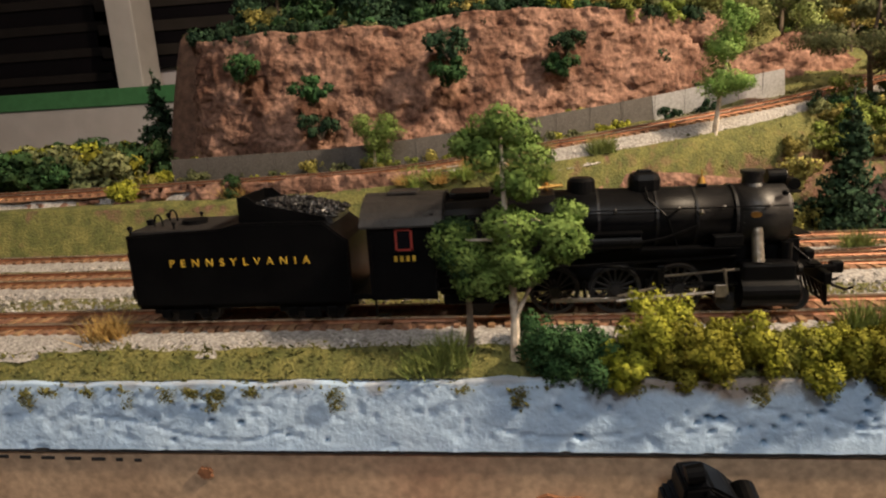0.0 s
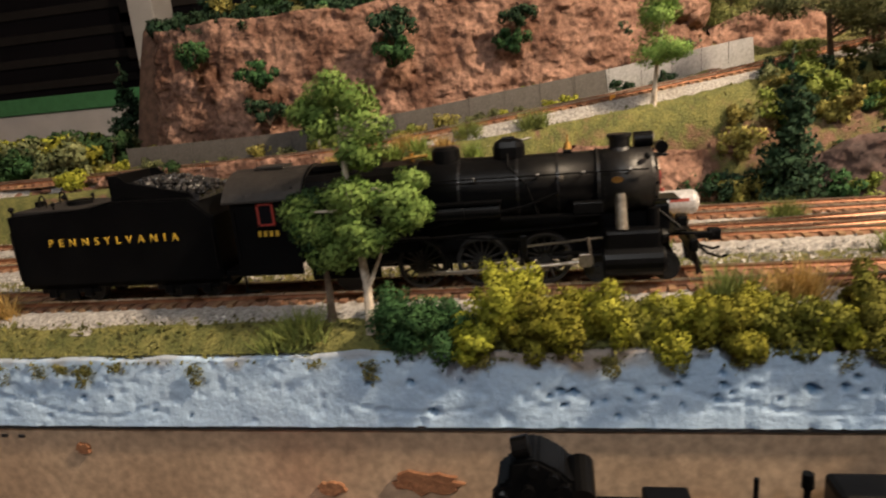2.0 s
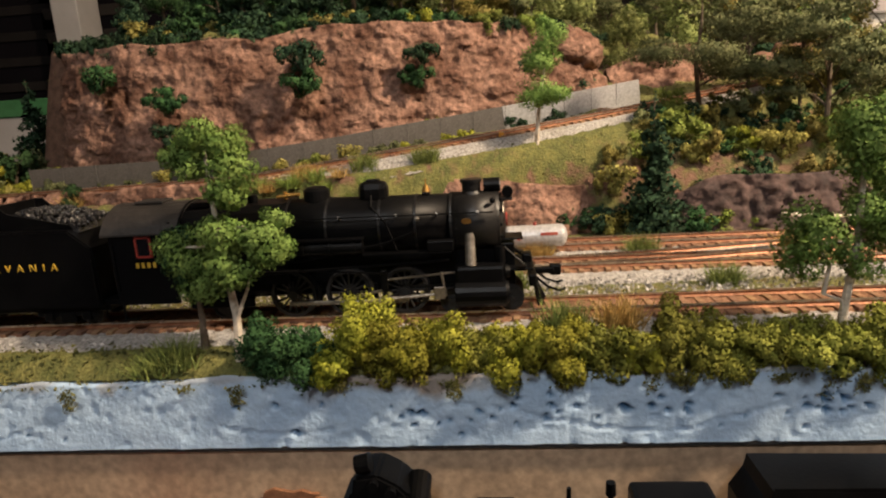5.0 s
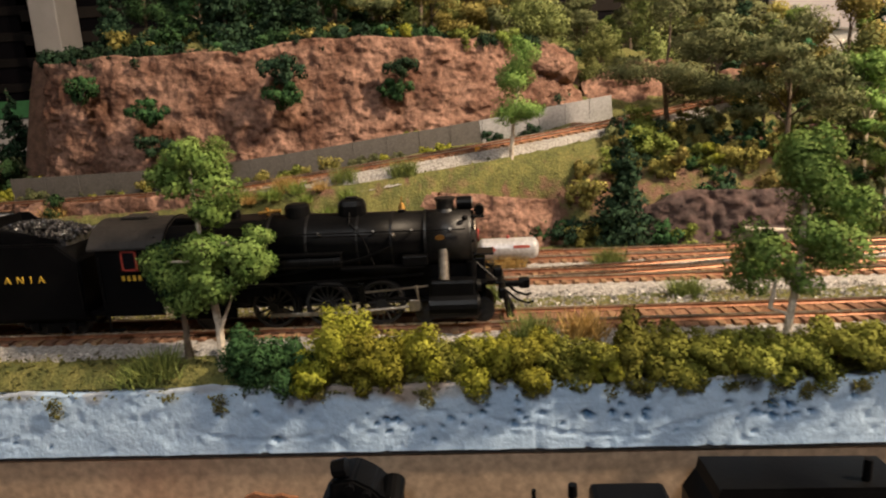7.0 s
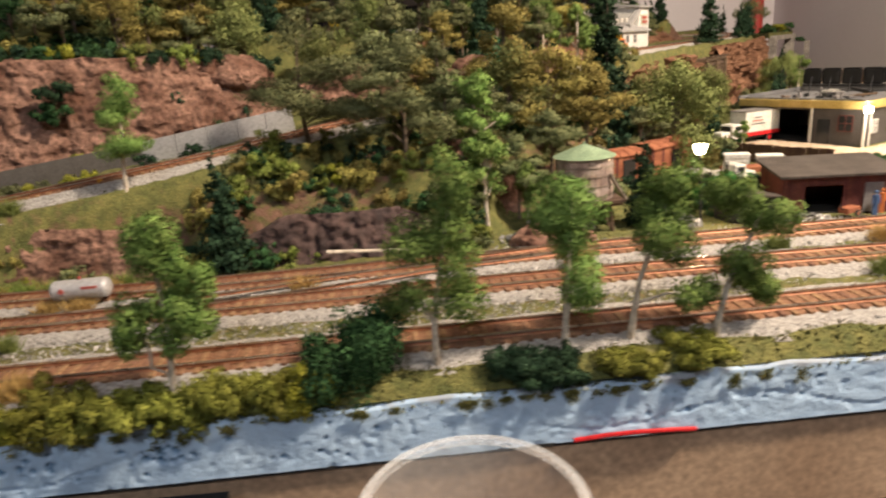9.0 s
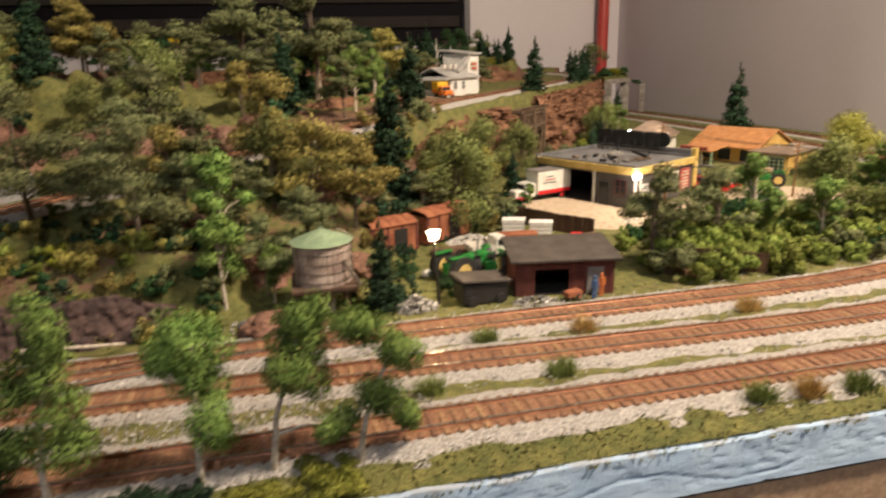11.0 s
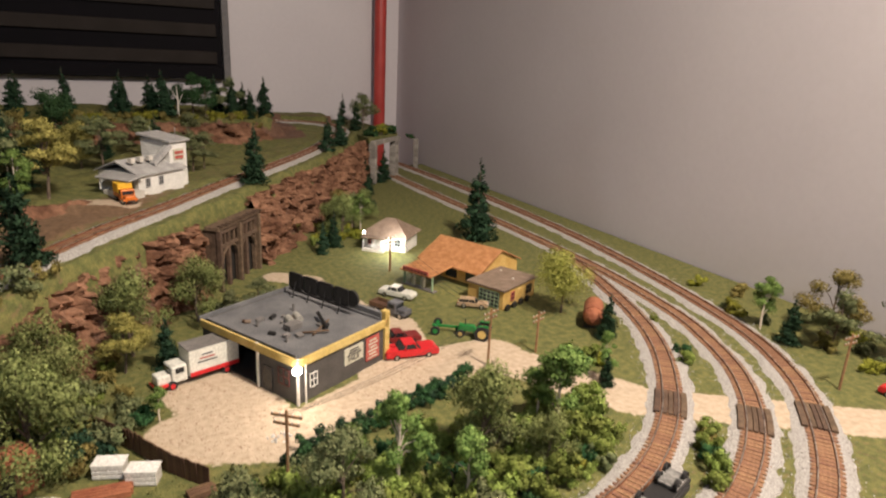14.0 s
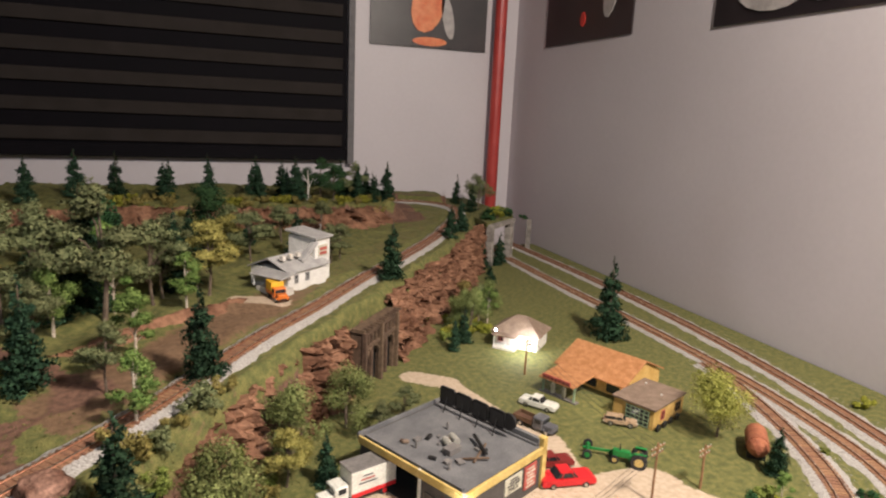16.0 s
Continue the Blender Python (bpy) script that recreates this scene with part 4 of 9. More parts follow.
def bush(seed, kind, label, w=0.022, h=0.026, count=1250, size=0.00138, name="bush", parts=8):
    r = random.Random(seed)
    clumps = [(r.uniform(-1, 1) * w * 0.62, r.uniform(-1, 1) * w * 0.55, h * r.uniform(0.12, 0.72), w * r.uniform(0.26, 0.44), w * r.uniform(0.26, 0.44), h * r.uniform(0.2, 0.32)) for k in range(parts)]
    t = thing(name, Matrix.Translation((0, 0, -5)), label, "bush", "bushes on the layout")
    bm = nb()
    for c in clumps[:5]:
        limb(bm, [(0, 0, -0.003), (c[0] * 0.5, c[1] * 0.5, c[2] * 0.6), c[:3]], 0.0009, 0.0004, 5)
    part("stem", bm, BARK, t)
    data = leaves(clumps, int(count * 1.5), size * 0.95, seed, 0, 0.7, 4)
    SHAPES[t.name] = (data, kind)
    foliage_mesh("foliage", data, LEAF[kind], t)
    return t


def put(proto, x, y, scale=1.0, turn=0.0, z=None, lean=0.0, label=""):
    """A copy of a prototype on the land."""
    zz = land_z(x, y) if z is None else z
    ob = copy_thing(proto, pose(x, y, zz, lean, lean * 0.6, turn))
    ob.scale = (scale, scale, scale)
    if label:
        ob["label"] = label
    return ob


OAKS = [round_tree("oak", 101 + k, "grey-green broadleaf model tree with a spreading layered crown", layers=True, count=4600, size=0.00135) for k in range(3)]
OLIVES = [round_tree("olive", 201 + k, "olive-brown model tree with a rounded crown", layers=k == 1, count=5200, size=0.0013) for k in range(3)]
WILLOWS = [round_tree("willow", 301 + k, "soft olive-green model tree with a drooping crown", count=6500, size=0.00122, droop=0.007, bare=0.22) for k in range(2)]
GREENS = [round_tree("birch", 401 + k, "fresh green model tree with a pale trunk", bark=BIRCHBARK, count=3600, size=0.00140, spread=0.030, bare=0.36) for k in range(3)]
DEEPS = [round_tree("deep", 421 + k, "dark green broadleaf model tree with a ragged crown", count=4600, size=0.00135, layers=k == 1) for k in range(2)]
TEALS = [round_tree("teal", 451, "blue-green model tree with a pale trunk", bark=BIRCHBARK, count=2000, spread=0.028, bare=0.4)]
CONES = [conifer(501 + k, "dark green model conifer with dense needles") for k in range(3)]
BUSHES = {k: [bush(601 + i * 7 + j, k, lab) for j in range(2)] for i, (k, lab) in enumerate([("deep", "bush of deep green clump foliage"), ("yellow", "bush of bright yellow-green clump foliage"), ("oak", "bush of dull green clump foliage"), ("olive", "bush of dry olive clump foliage"), ("conifer", "bush of very dark clump foliage"), ("moss", "bush of mossy green clump foliage")])}
PROTOS = DEEPS + OAKS + OLIVES + WILLOWS + GREENS + TEALS + CONES + [b for v in BUSHES.values() for b in v]


# birches in front of the line, each with its own crown
def front_tree(x, y, trunk, limbs, clumps, count, seed, label, leaf="birch", bark=BIRCHBARK, size=0.00068, base=0.0009):
    fat = 1.26 if 0.5 < x < 1.0 else 1.10 if 0.45 < x < 1.0 else 1.42 if y > 0.2 else 0.97
    return tree(pose(x, y, land_z(x, y) - 0.001), [(a - x, b, c, d * fat, e * fat, f * fat) for a, b, c, d, e, f in clumps], LEAF[leaf], bark, ([(p[0] - x, p[1], p[2]) for p in trunk], base * 2.1, base * 0.7),
                [((a[0] - x, a[1], a[2]), (b[0] - x, b[1], b[2]), base) for a, b in limbs], int(count * (2.9 if x > 0.45 else 3.1)), size, seed, label)


front_tree(0.234, 0.009, [(0.234, 0, 0), (0.2345, 0.001, 0.018), (0.233, 0, 0.040), (0.232, 0, 0.060), (0.2315, 0, 0.082)], [((0.2345, 0, 0.016), (0.242, 0.002, 0.034)), ((0.233, 0, 0.04), (0.218, 0, 0.046)), ((0.232, 0, 0.05), (0.248, -0.001, 0.05))],
           [(0.231, 0, 0.077, 0.0155, 0.014, 0.0105), (0.222, 0.002, 0.079, 0.008, 0.008, 0.007), (0.238, 0.001, 0.066, 0.011, 0.010, 0.009), (0.230, 0, 0.087, 0.008, 0.008, 0.007), (0.215, 0.003, 0.043, 0.012, 0.011, 0.010), (0.232, 0, 0.049, 0.014, 0.012, 0.009), (0.249, -0.001, 0.047, 0.014, 0.012, 0.009), (0.238, -0.002, 0.037, 0.013, 0.011, 0.008), (0.222, 0.002, 0.034, 0.010, 0.010, 0.008), (0.256, 0, 0.053, 0.007, 0.007, 0.006)],
           6500, 1, "pale-barked birch model with a bright green two-tier crown")
front_tree(0.217, 0.016, [(0.217, 0, 0), (0.2175, 0, 0.014), (0.217, 0, 0.03)], [], [(0.216, 0, 0.036, 0.011, 0.010, 0.010), (0.219, 0, 0.027, 0.009, 0.008, 0.007), (0.213, 0, 0.044, 0.008, 0.008, 0.007)], 2400, 2, "small dark green sapling with a grey trunk", "deep", BARK)
front_tree(0.456, 0.010, [(0.458, 0, 0), (0.456, 0, 0.010), (0.459, 0, 0.035), (0.459, 0, 0.06), (0.459, 0, 0.08)], [((0.4565, 0, 0.008), (0.449, 0, 0.018)), ((0.449, 0, 0.018), (0.447, 0, 0.034)), ((0.459, 0, 0.04), (0.471, 0, 0.042))],
           [(0.459, 0, 0.078, 0.010, 0.010, 0.013), (0.460, 0, 0.062, 0.012, 0.011, 0.012), (0.449, 0.001, 0.040, 0.011, 0.010, 0.011), (0.471, 0, 0.042, 0.012, 0.011, 0.010), (0.441, 0, 0.032, 0.008, 0.008, 0.008), (0.476, 0, 0.055, 0.009, 0.009, 0.008), (0.463, 0, 0.048, 0.010, 0.010, 0.009), (0.457, 0, 0.030, 0.008, 0.008, 0.006)],
           5200, 3, "forked pale-barked birch model with a tall green crown")
front_tree(0.572, 0.018, [(0.572, 0, 0), (0.572, 0, 0.02), (0.575, 0, 0.04), (0.582, 0, 0.075)], [((0.572, 0, 0.022), (0.562, 0, 0.034)), ((0.573, 0, 0.03), (0.588, 0, 0.036))],
           [(0.583, 0, 0.082, 0.009, 0.009, 0.013), (0.578, 0, 0.066, 0.011, 0.010, 0.009), (0.564, 0, 0.061, 0.010, 0.009, 0.009), (0.561, 0, 0.034, 0.010, 0.009, 0.008), (0.588, 0, 0.036, 0.011, 0.010, 0.010), (0.584, 0, 0.05, 0.009, 0.009, 0.009)], 4200, 4, "slender pale-barked birch model with green clumps")
front_tree(0.632, 0.022, [(0.632, 0, 0), (0.634, 0, 0.03), (0.637, 0, 0.075)], [((0.633, 0, 0.02), (0.645, 0, 0.03))],
           [(0.638, 0, 0.072, 0.013, 0.012, 0.012), (0.627, 0, 0.068, 0.009, 0.009, 0.009), (0.645, 0, 0.034, 0.012, 0.011, 0.014), (0.636, 0, 0.052, 0.010, 0.010, 0.010)], 3800, 5, "pale-barked birch model with a loose green crown")
front_tree(0.664, 0.024, [(0.664, 0, 0), (0.668, 0, 0.03), (0.680, 0, 0.066)], [((0.667, 0, 0.02), (0.692, 0, 0.022))],
           [(0.680, 0, 0.068, 0.014, 0.013, 0.011), (0.688, 0, 0.074, 0.010, 0.009, 0.009), (0.676, 0, 0.046, 0.012, 0.011, 0.013), (0.694, 0, 0.022, 0.009, 0.009, 0.008)], 3800, 6, "leaning birch model with a bright green crown")
front_tree(0.703, 0.020, [(0.703, 0, 0), (0.708, 0, 0.025), (0.722, 0, 0.06)], [],
           [(0.724, 0, 0.060, 0.012, 0.011, 0.011), (0.718, 0, 0.038, 0.011, 0.010, 0.010), (0.730, 0, 0.020, 0.008, 0.008, 0.008), (0.706, 0, 0.072, 0.010, 0.01, 0.01)], 3400, 7, "small birch model with ragged green clumps")
front_tree(1.016, 0.012, [(1.016, 0, 0), (1.017, 0, 0.02), (1.02, 0, 0.04)], [], [(1.018, 0, 0.010, 0.010, 0.010, 0.009), (1.018, 0, 0.022, 0.009, 0.009, 0.009), (1.020, 0, 0.035, 0.006, 0.006, 0.009)], 2600, 8, "small upright green shrub tree at the table edge", "deep", BARK)
front_tree(0.136, 0.245, [(0.134, 0, -0.002), (0.134, 0, 0.01), (0.136, 0, 0.03)], [], [(0.136, 0, 0.020, 0.008, 0.008, 0.010), (0.128, 0, 0.038, 0.008, 0.008, 0.006), (0.146, 0, 0.036, 0.009, 0.008, 0.006), (0.137, 0, 0.030, 0.007, 0.007, 0.008)], 1800, 9, "young bright green sapling before the cliff")
front_tree(0.363, 0.219, [(0.363, 0, -0.002), (0.365, 0, 0.02), (0.371, 0, 0.06)], [((0.364, 0, 0.025), (0.359, 0, 0.034))],
           [(0.373, 0, 0.066, 0.009, 0.009, 0.010), (0.366, 0, 0.052, 0.011, 0.010, 0.007), (0.362, 0, 0.034, 0.010, 0.010, 0.007), (0.375, 0, 0.034, 0.010, 0.010, 0.006), (0.372, 0, 0.076, 0.006, 0.006, 0.006)], 3000, 10, "slender white-barked birch model on the upper bank")

# bushes along the front
FRONT_BUSHES = [(0.247, 0.008, "deep", 0.014, 0.023), (0.258, 0.006, "deep", 0.013, 0.021), (0.272, 0.002, "yellow", 0.008, 0.014), (0.283, 0.009, "yellow", 0.011, 0.032), (0.293, 0.007, "yellow", 0.012, 0.025), (0.303, 0.004, "yellow", 0.011, 0.019), (0.316, 0.006, "yellow", 0.011, 0.024), (0.328, 0.008, "front", 0.010, 0.018),
                (0.340, 0.006, "yellow", 0.012, 0.020), (0.355, 0.007, "yellow", 0.012, 0.022), (0.366, 0.008, "front", 0.009, 0.017), (0.378, 0.005, "front", 0.011, 0.017), (0.387, 0.003, "yellow", 0.008, 0.014), (0.400, 0.008, "front", 0.013, 0.023),
                (0.414, 0.008, "front", 0.012, 0.018), (0.428, 0.007, "front", 0.012, 0.016), (0.445, 0.007, "front", 0.013, 0.019), (0.460, 0.005, "front", 0.011, 0.016), (0.472, 0.007, "front", 0.013, 0.020), (0.489, 0.008, "front", 0.013, 0.020), (0.503, 0.009, "front", 0.012, 0.019), (0.516, 0.008, "yellow", 0.011, 0.018),
                (0.608, 0.010, "conifer", 0.014, 0.014), (0.626, 0.008, "conifer", 0.013, 0.012), (0.66, 0.008, "front", 0.014, 0.012), (0.69, 0.010, "front", 0.014, 0.011), (1.088, 0.004, "yellow", 0.016, 0.026), (1.112, 0.006, "front", 0.012, 0.018),
                (1.137, 0.002, "yellow", 0.016, 0.028), (1.162, 0.004, "front", 0.012, 0.018), (1.186, 0.004, "front", 0.012, 0.020)]
for k, (x, y, kind, w, h) in enumerate(FRONT_BUSHES):
    lab = {"deep": "dense deep green bush along the table edge", "yellow": "bright yellow-green bush along the table edge", "olive": "olive bush along the table edge", "front": "olive-green clumpy bush along the table edge", "moss": "mossy green bush along the table edge", "conifer": "dark low shrub along the table edge"}[kind]
    b = bush(700 + k, kind, lab, w * 1.25, h * 1.12, 8600 if w > 0.0115 else 6000, 0.00056, parts=22)
    b.matrix_world = pose(x, y, -0.010 if x < 0.53 else land_z(x, y) - 0.004, 0, 0, k * 47)
big = bush(790, "deep", "large rounded dark green bush by the track", 0.030, 0.046, 14000, 0.0007, parts=26)
big.matrix_world = pose(0.535, 0.018, -0.010)

# named trees of the hill and the village: prototype, place, height, turn
PLACED = [
    (OAKS[2], 0.545, 0.345, 0.85, 80), (OAKS[1], 0.635, 0.300, 0.8, 160), (OAKS[0], 0.60, 0.35, 0.8, 200),
    (TEALS[0], 0.668, 0.440, 0.62, 0), (GREENS[0], 0.625, 0.262, 0.95, 90), (GREENS[1], 0.66, 0.25, 0.55, 30),
    (OLIVES[0], 0.70, 0.34, 1.0, 0), (OLIVES[1], 0.735, 0.345, 0.95, 70), (OLIVES[2], 0.665, 0.37, 1.0, 20), (OAKS[2], 0.69, 0.29, 0.75, 60),
    (CONES[0], 0.680, 0.644, 1.2, 0), (CONES[1], 0.785, 0.436, 1.38, 50), (CONES[2], 0.845, 0.640, 1.15, 90), (CONES[0], 0.742, 0.215, 0.72, 30), (CONES[1], 1.16, 0.99, 1.08, 10),
    (CONES[2], 0.972, 0.580, 0.66, 0), (CONES[0], 1.572, 0.915, 1.62, 0), (CONES[1], 1.262, 0.93, 0.62, 0), (CONES[2], 1.40, 1.33, 0.85, 0), (CONES[0], 1.455, 1.40, 0.95, 0), (CONES[1], 1.405, 0.350, 0.42, 0),
    (WILLOWS[0], 0.868, 0.515, 1.15, 0), (WILLOWS[1], 0.94, 0.625, 1.1, 40), (OLIVES[1], 0.93, 0.585, 0.75, 0), (WILLOWS[0], 1.02, 0.70, 1.0, 80), (OAKS[0], 1.055, 0.655, 0.6, 30), (OAKS[1], 1.10, 0.70, 0.55, 30),
    (OAKS[0], 0.985, 0.237, 0.98, 0), (OAKS[2], 1.068, 0.266, 0.85, 90), (GREENS[2], 1.125, 0.29, 0.95, 0), (WILLOWS[1], 1.205, 0.285, 1.05, 120), (GREENS[0], 1.288, 0.288, 1.05, 200), (GREENS[0], 1.165, 0.245, 0.75, 60), (GREENS[1], 1.29, 0.32, 0.8, 15), (WILLOWS[1], 1.25, 0.25, 0.65, 15), (GREENS[2], 1.09, 0.31, 0.6, 15),
    (WILLOWS[1], 1.315, 1.03, 0.85, 0), (OLIVES[2], 1.35, 1.10, 0.8, 0), (GREENS[0], 1.36, 1.05, 0.75, 40), (GREENS[2], 0.788, 0.560, 0.85, 0), (GREENS[1], 1.412, 0.36, 0.45, 0),
    (OAKS[0], 1.745, 0.30, 0.9, 0), (CONES[2], 1.715, 0.34, 0.7, 0), (OLIVES[2], 1.80, 0.34, 1.0, 0), (GREENS[1], 1.725, 0.39, 0.85, 0), (OAKS[2], 1.79, 0.24, 1.1, 0),
]
for k, (proto, x, y, s, turn) in enumerate(PLACED):
    put(proto, x, y, s, turn + k * 31)
lime = round_tree("lime", 460, "lime-green model tree with a round drooping crown on the lawn", h=0.094, spread=0.053, count=8500, size=0.0012, droop=0.012, bare=0.36)
lime.matrix_world = pose(1.494, 0.545, 0)

for k, (x, y, h) in enumerate([(0.488, 0.284, 0.096), (0.566, 0.258, 0.098)]):
    round_tree("oak", 470 + k, "large grey-green pine model with a layered crown", h=h, spread=0.054, count=13000, size=0.00092, layers=True, bare=0.24).matrix_world = pose(x, y, land_z(x, y))

rnd = random.Random(77)


def undergrowth(spots, label):
    """Bushes too many to count, one mass for each kind of leaf: spots of (prototype, x, y, size, turn)."""
    for kind in LEAF:
        vs, ns = [], []
        for proto, x, y, size, turn in spots:
            (v, f, soft), own = SHAPES[proto.name]
            if own != kind:
                continue
            c, s = math.cos(turn), math.sin(turn)
            m = np.array([[c, -s, 0], [s, c, 0], [0, 0, 1]])
            part_of = int(len(v) * 0.2) * 3
            v, soft = v[:part_of], soft[:part_of]
            vs.append(v @ m.T * size + (x, y, land_z(x, y) - 0.001))
            ns.append(soft @ m.T)
        if vs:
            v = np.concatenate(vs)
            ob = foliage_mesh("undergrowth", (v, np.arange(len(v)).reshape(-1, 3), np.concatenate(ns)), LEAF[kind], None)
            tagged(ob, label, "undergrowth", kind="stuff")


def scatter(protos, n, region, lo, hi, gap, avoid=(), mass=""):
    """Trees or bushes set by chance within a stretch of the plan, apart from one another and from the lines."""
    done, tries, spots = [], 0, []
    while len(done) < n and tries < n * 40:
        tries += 1
        x, y = rnd.uniform(region[0], region[1]), rnd.uniform(region[2], region[3])
        if np.min(np.hypot(UP[:, 0] - x, UP[:, 1] - y)) < 0.034 or any(math.hypot(x - a, y - b) < gap for a, b in done) or any(math.hypot(x - a, y - b) < r for a, b, r in avoid):
            continue
        if len(region) > 4 and not region[4](x, y):
            continue
        done.append((x, y))
        if mass:
            spots.append((rnd.choice(protos), x, y, rnd.uniform(lo, hi), rnd.uniform(0, 6.283)))
            continue
        put(rnd.choice(protos), x, y, rnd.uniform(lo, hi), rnd.uniform(0, 360), lean=rnd.uniform(-3, 3))
    if spots:
        undergrowth(spots, mass)
    return done


MILL = [(0.98, 1.02, 0.13), (1.0, 0.95, 0.10), (0.92, 0.92, 0.05)]
above_line = lambda x, y: (y - np.interp(x, UP[:, 0][:300], UP[:, 1][:300])) > 0.08
# dark kinds on the left also deepen the falloff of light there
scatter(DEEPS * 3 + CONES + OAKS[:1], 30, (-0.02, 0.22, 0.385, 0.80), 0.75, 1.25, 0.036)
scatter(OAKS + OLIVES + WILLOWS + DEEPS[:1] + CONES[:1], 24, (0.22, 0.42, 0.40, 0.80), 0.75, 1.25, 0.042)
scatter(OAKS * 2 + OLIVES + DEEPS + WILLOWS + CONES + GREENS[:1], 16, (0.42, 0.80, 0.50, 0.95, above_line), 0.7, 1.05, 0.065, MILL)
scatter(OAKS + DEEPS * 2 + CONES + GREENS[:1], 13, (0.30, 0.86, 0.95, 1.25), 1.0, 1.45, 0.08, MILL)
scatter(OAKS * 2 + OLIVES[:1] + CONES, 8, (0.40, 0.95, 1.26, 1.41), 0.55, 0.85, 0.09, MILL)
scatter(OAKS + CONES[:1] + OLIVES[:1], 8, (0.86, 1.18, 1.15, 1.41, lambda x, y: y > 1.15 + (x - 0.86) * 0.8), 0.65, 0.9, 0.08, MILL)
scatter(CONES, 9, (0.40, 1.34, 1.61, 1.74), 0.85, 1.35, 0.09)
scatter(OAKS[:1] + CONES * 2 + DEEPS, 15, (0.98, 1.36, 1.60, 1.78), 0.75, 1.25, 0.045)
scatter(BUSHES["deep"] * 2 + BUSHES["conifer"] + BUSHES["olive"][:1], 46, (-0.03, 0.42, 0.375, 0.45), 0.6, 1.2, 0.013, mass="low green and yellow growth above the cliff")
scatter(BUSHES["deep"] + BUSHES["oak"] + BUSHES["olive"] + BUSHES["conifer"], 40, (0.42, 0.85, 0.22, 0.52, lambda x, y: y < np.interp(x, UP[:, 0][:300], UP[:, 1][:300]) - 0.03), 0.5, 1.0, 0.02, mass="dull green undergrowth on the wooded slope")
scatter(BUSHES["yellow"] + BUSHES["deep"] + BUSHES["oak"], 40, (-0.34, -0.065, 0.240, 0.325), 0.9, 1.7, 0.018)
scatter(BUSHES["yellow"] + BUSHES["olive"], 44, (0.60, 1.36, 1.545, 1.63, lambda x, y: y > 1.545 + 0.3 * max(0, x - 1.22)), 0.7, 1.2, 0.02, mass="olive growth along the rock rim")
INN = curve_points(INNER, 0.01)
inside = lambda x, y: np.min(np.hypot(INN[:, 0] - x, INN[:, 1] - y)) > 0.034
scatter(BUSHES["moss"] * 5 + BUSHES["deep"] + BUSHES["oak"], 84, (0.99, 1.36, 0.19, 0.335, inside), 0.6, 1.2, 0.014)
scatter(BUSHES["yellow"] + BUSHES["olive"] + BUSHES["oak"], 14, (1.66, 1.85, 0.20, 0.56, lambda x, y: x > 1.73 and y < 0.6), 0.6, 1.0, 0.02)
scatter(BUSHES["yellow"] + BUSHES["olive"], 9, (1.24, 1.36, 0.99, 1.08), 0.6, 1.0, 0.02)
for k, (x, y, kind, s) in enumerate([(0.06, 0.282, "yellow", 0.55), (0.10, 0.285, "yellow", 0.5), (0.15, 0.288, "yellow", 0.6), (0.20, 0.298, "yellow", 0.55), (0.25, 0.312, "yellow", 0.6), (0.29, 0.318, "yellow", 0.7), (0.33, 0.338, "olive", 0.6), (0.352, 0.292, "conifer", 0.45), (0.385, 0.312, "conifer", 0.45), (0.31, 0.272, "yellow", 0.5), (0.388, 0.207, "deep", 0.85), (0.402, 0.203, "conifer", 0.75), (0.415, 0.225, "olive", 0.5), (0.445, 0.205, "yellow", 0.5), (0.02, 0.276, "yellow", 0.7), (-0.02, 0.27, "yellow", 0.9), (0.48, 0.235, "olive", 0.7), (0.51, 0.25, "yellow", 0.6), (0.455, 0.25, "deep", 0.7), (0.05, 0.193, "deep", 0.6), (-0.03, 0.196, "yellow", 0.7), (0.33, 0.19, "oak", 0.7)]):
    put(BUSHES[kind][k % 2], x, y, s, k * 53)
for k, (x, y, kind, w) in enumerate([(1.377, 0.173, "moss", 0.7), (1.390, 0.190, "moss", 0.8), (1.400, 0.202, "deep", 0.7), (1.413, 0.212, "moss", 0.8), (1.426, 0.226, "olive", 0.7), (1.437, 0.236, "moss", 0.7), (1.542, 0.36, "moss", 0.7), (1.552, 0.375, "deep", 0.6), (1.427, 0.408, "moss", 0.8), (1.41, 0.395, "deep", 0.8), (1.44, 0.39, "yellow", 0.6), (1.60, 0.47, "moss", 0.4)]):
    put(BUSHES[kind][k % 2], x, y, w, k * 67)
for k, (proto, x, y, w) in enumerate([(OLIVES[0], 0.845, 0.480, 0.7), (OAKS[1], 0.882, 0.470, 0.6), (OAKS[0], 0.56, 0.40, 1.1), (OAKS[2], 0.60, 0.27, 0.8)]):
    put(proto, x, y, w, k * 59)
scatter(BUSHES["olive"] + BUSHES["oak"] + BUSHES["moss"], 26, (0.78, 0.93, 0.44, 0.62, lambda x, y: y > 0.86 - 0.42 * (x - 0.0) / 1.0 - 0.05), 0.6, 1.2, 0.022, mass="olive undergrowth below the rock ledge")
scatter(BUSHES["olive"] + BUSHES["oak"] + BUSHES["yellow"] + BUSHES["moss"], 46, (-0.05, 0.33, 0.188, 0.27), 0.3, 0.62, 0.009, mass="low weeds beside the upper line")
scatter(BUSHES["conifer"] + BUSHES["deep"] + BUSHES["moss"] + BUSHES["olive"], 46, (0.42, 0.63, 0.205, 0.30), 0.35, 0.75, 0.012, mass="dark and mossy growth under the pines")
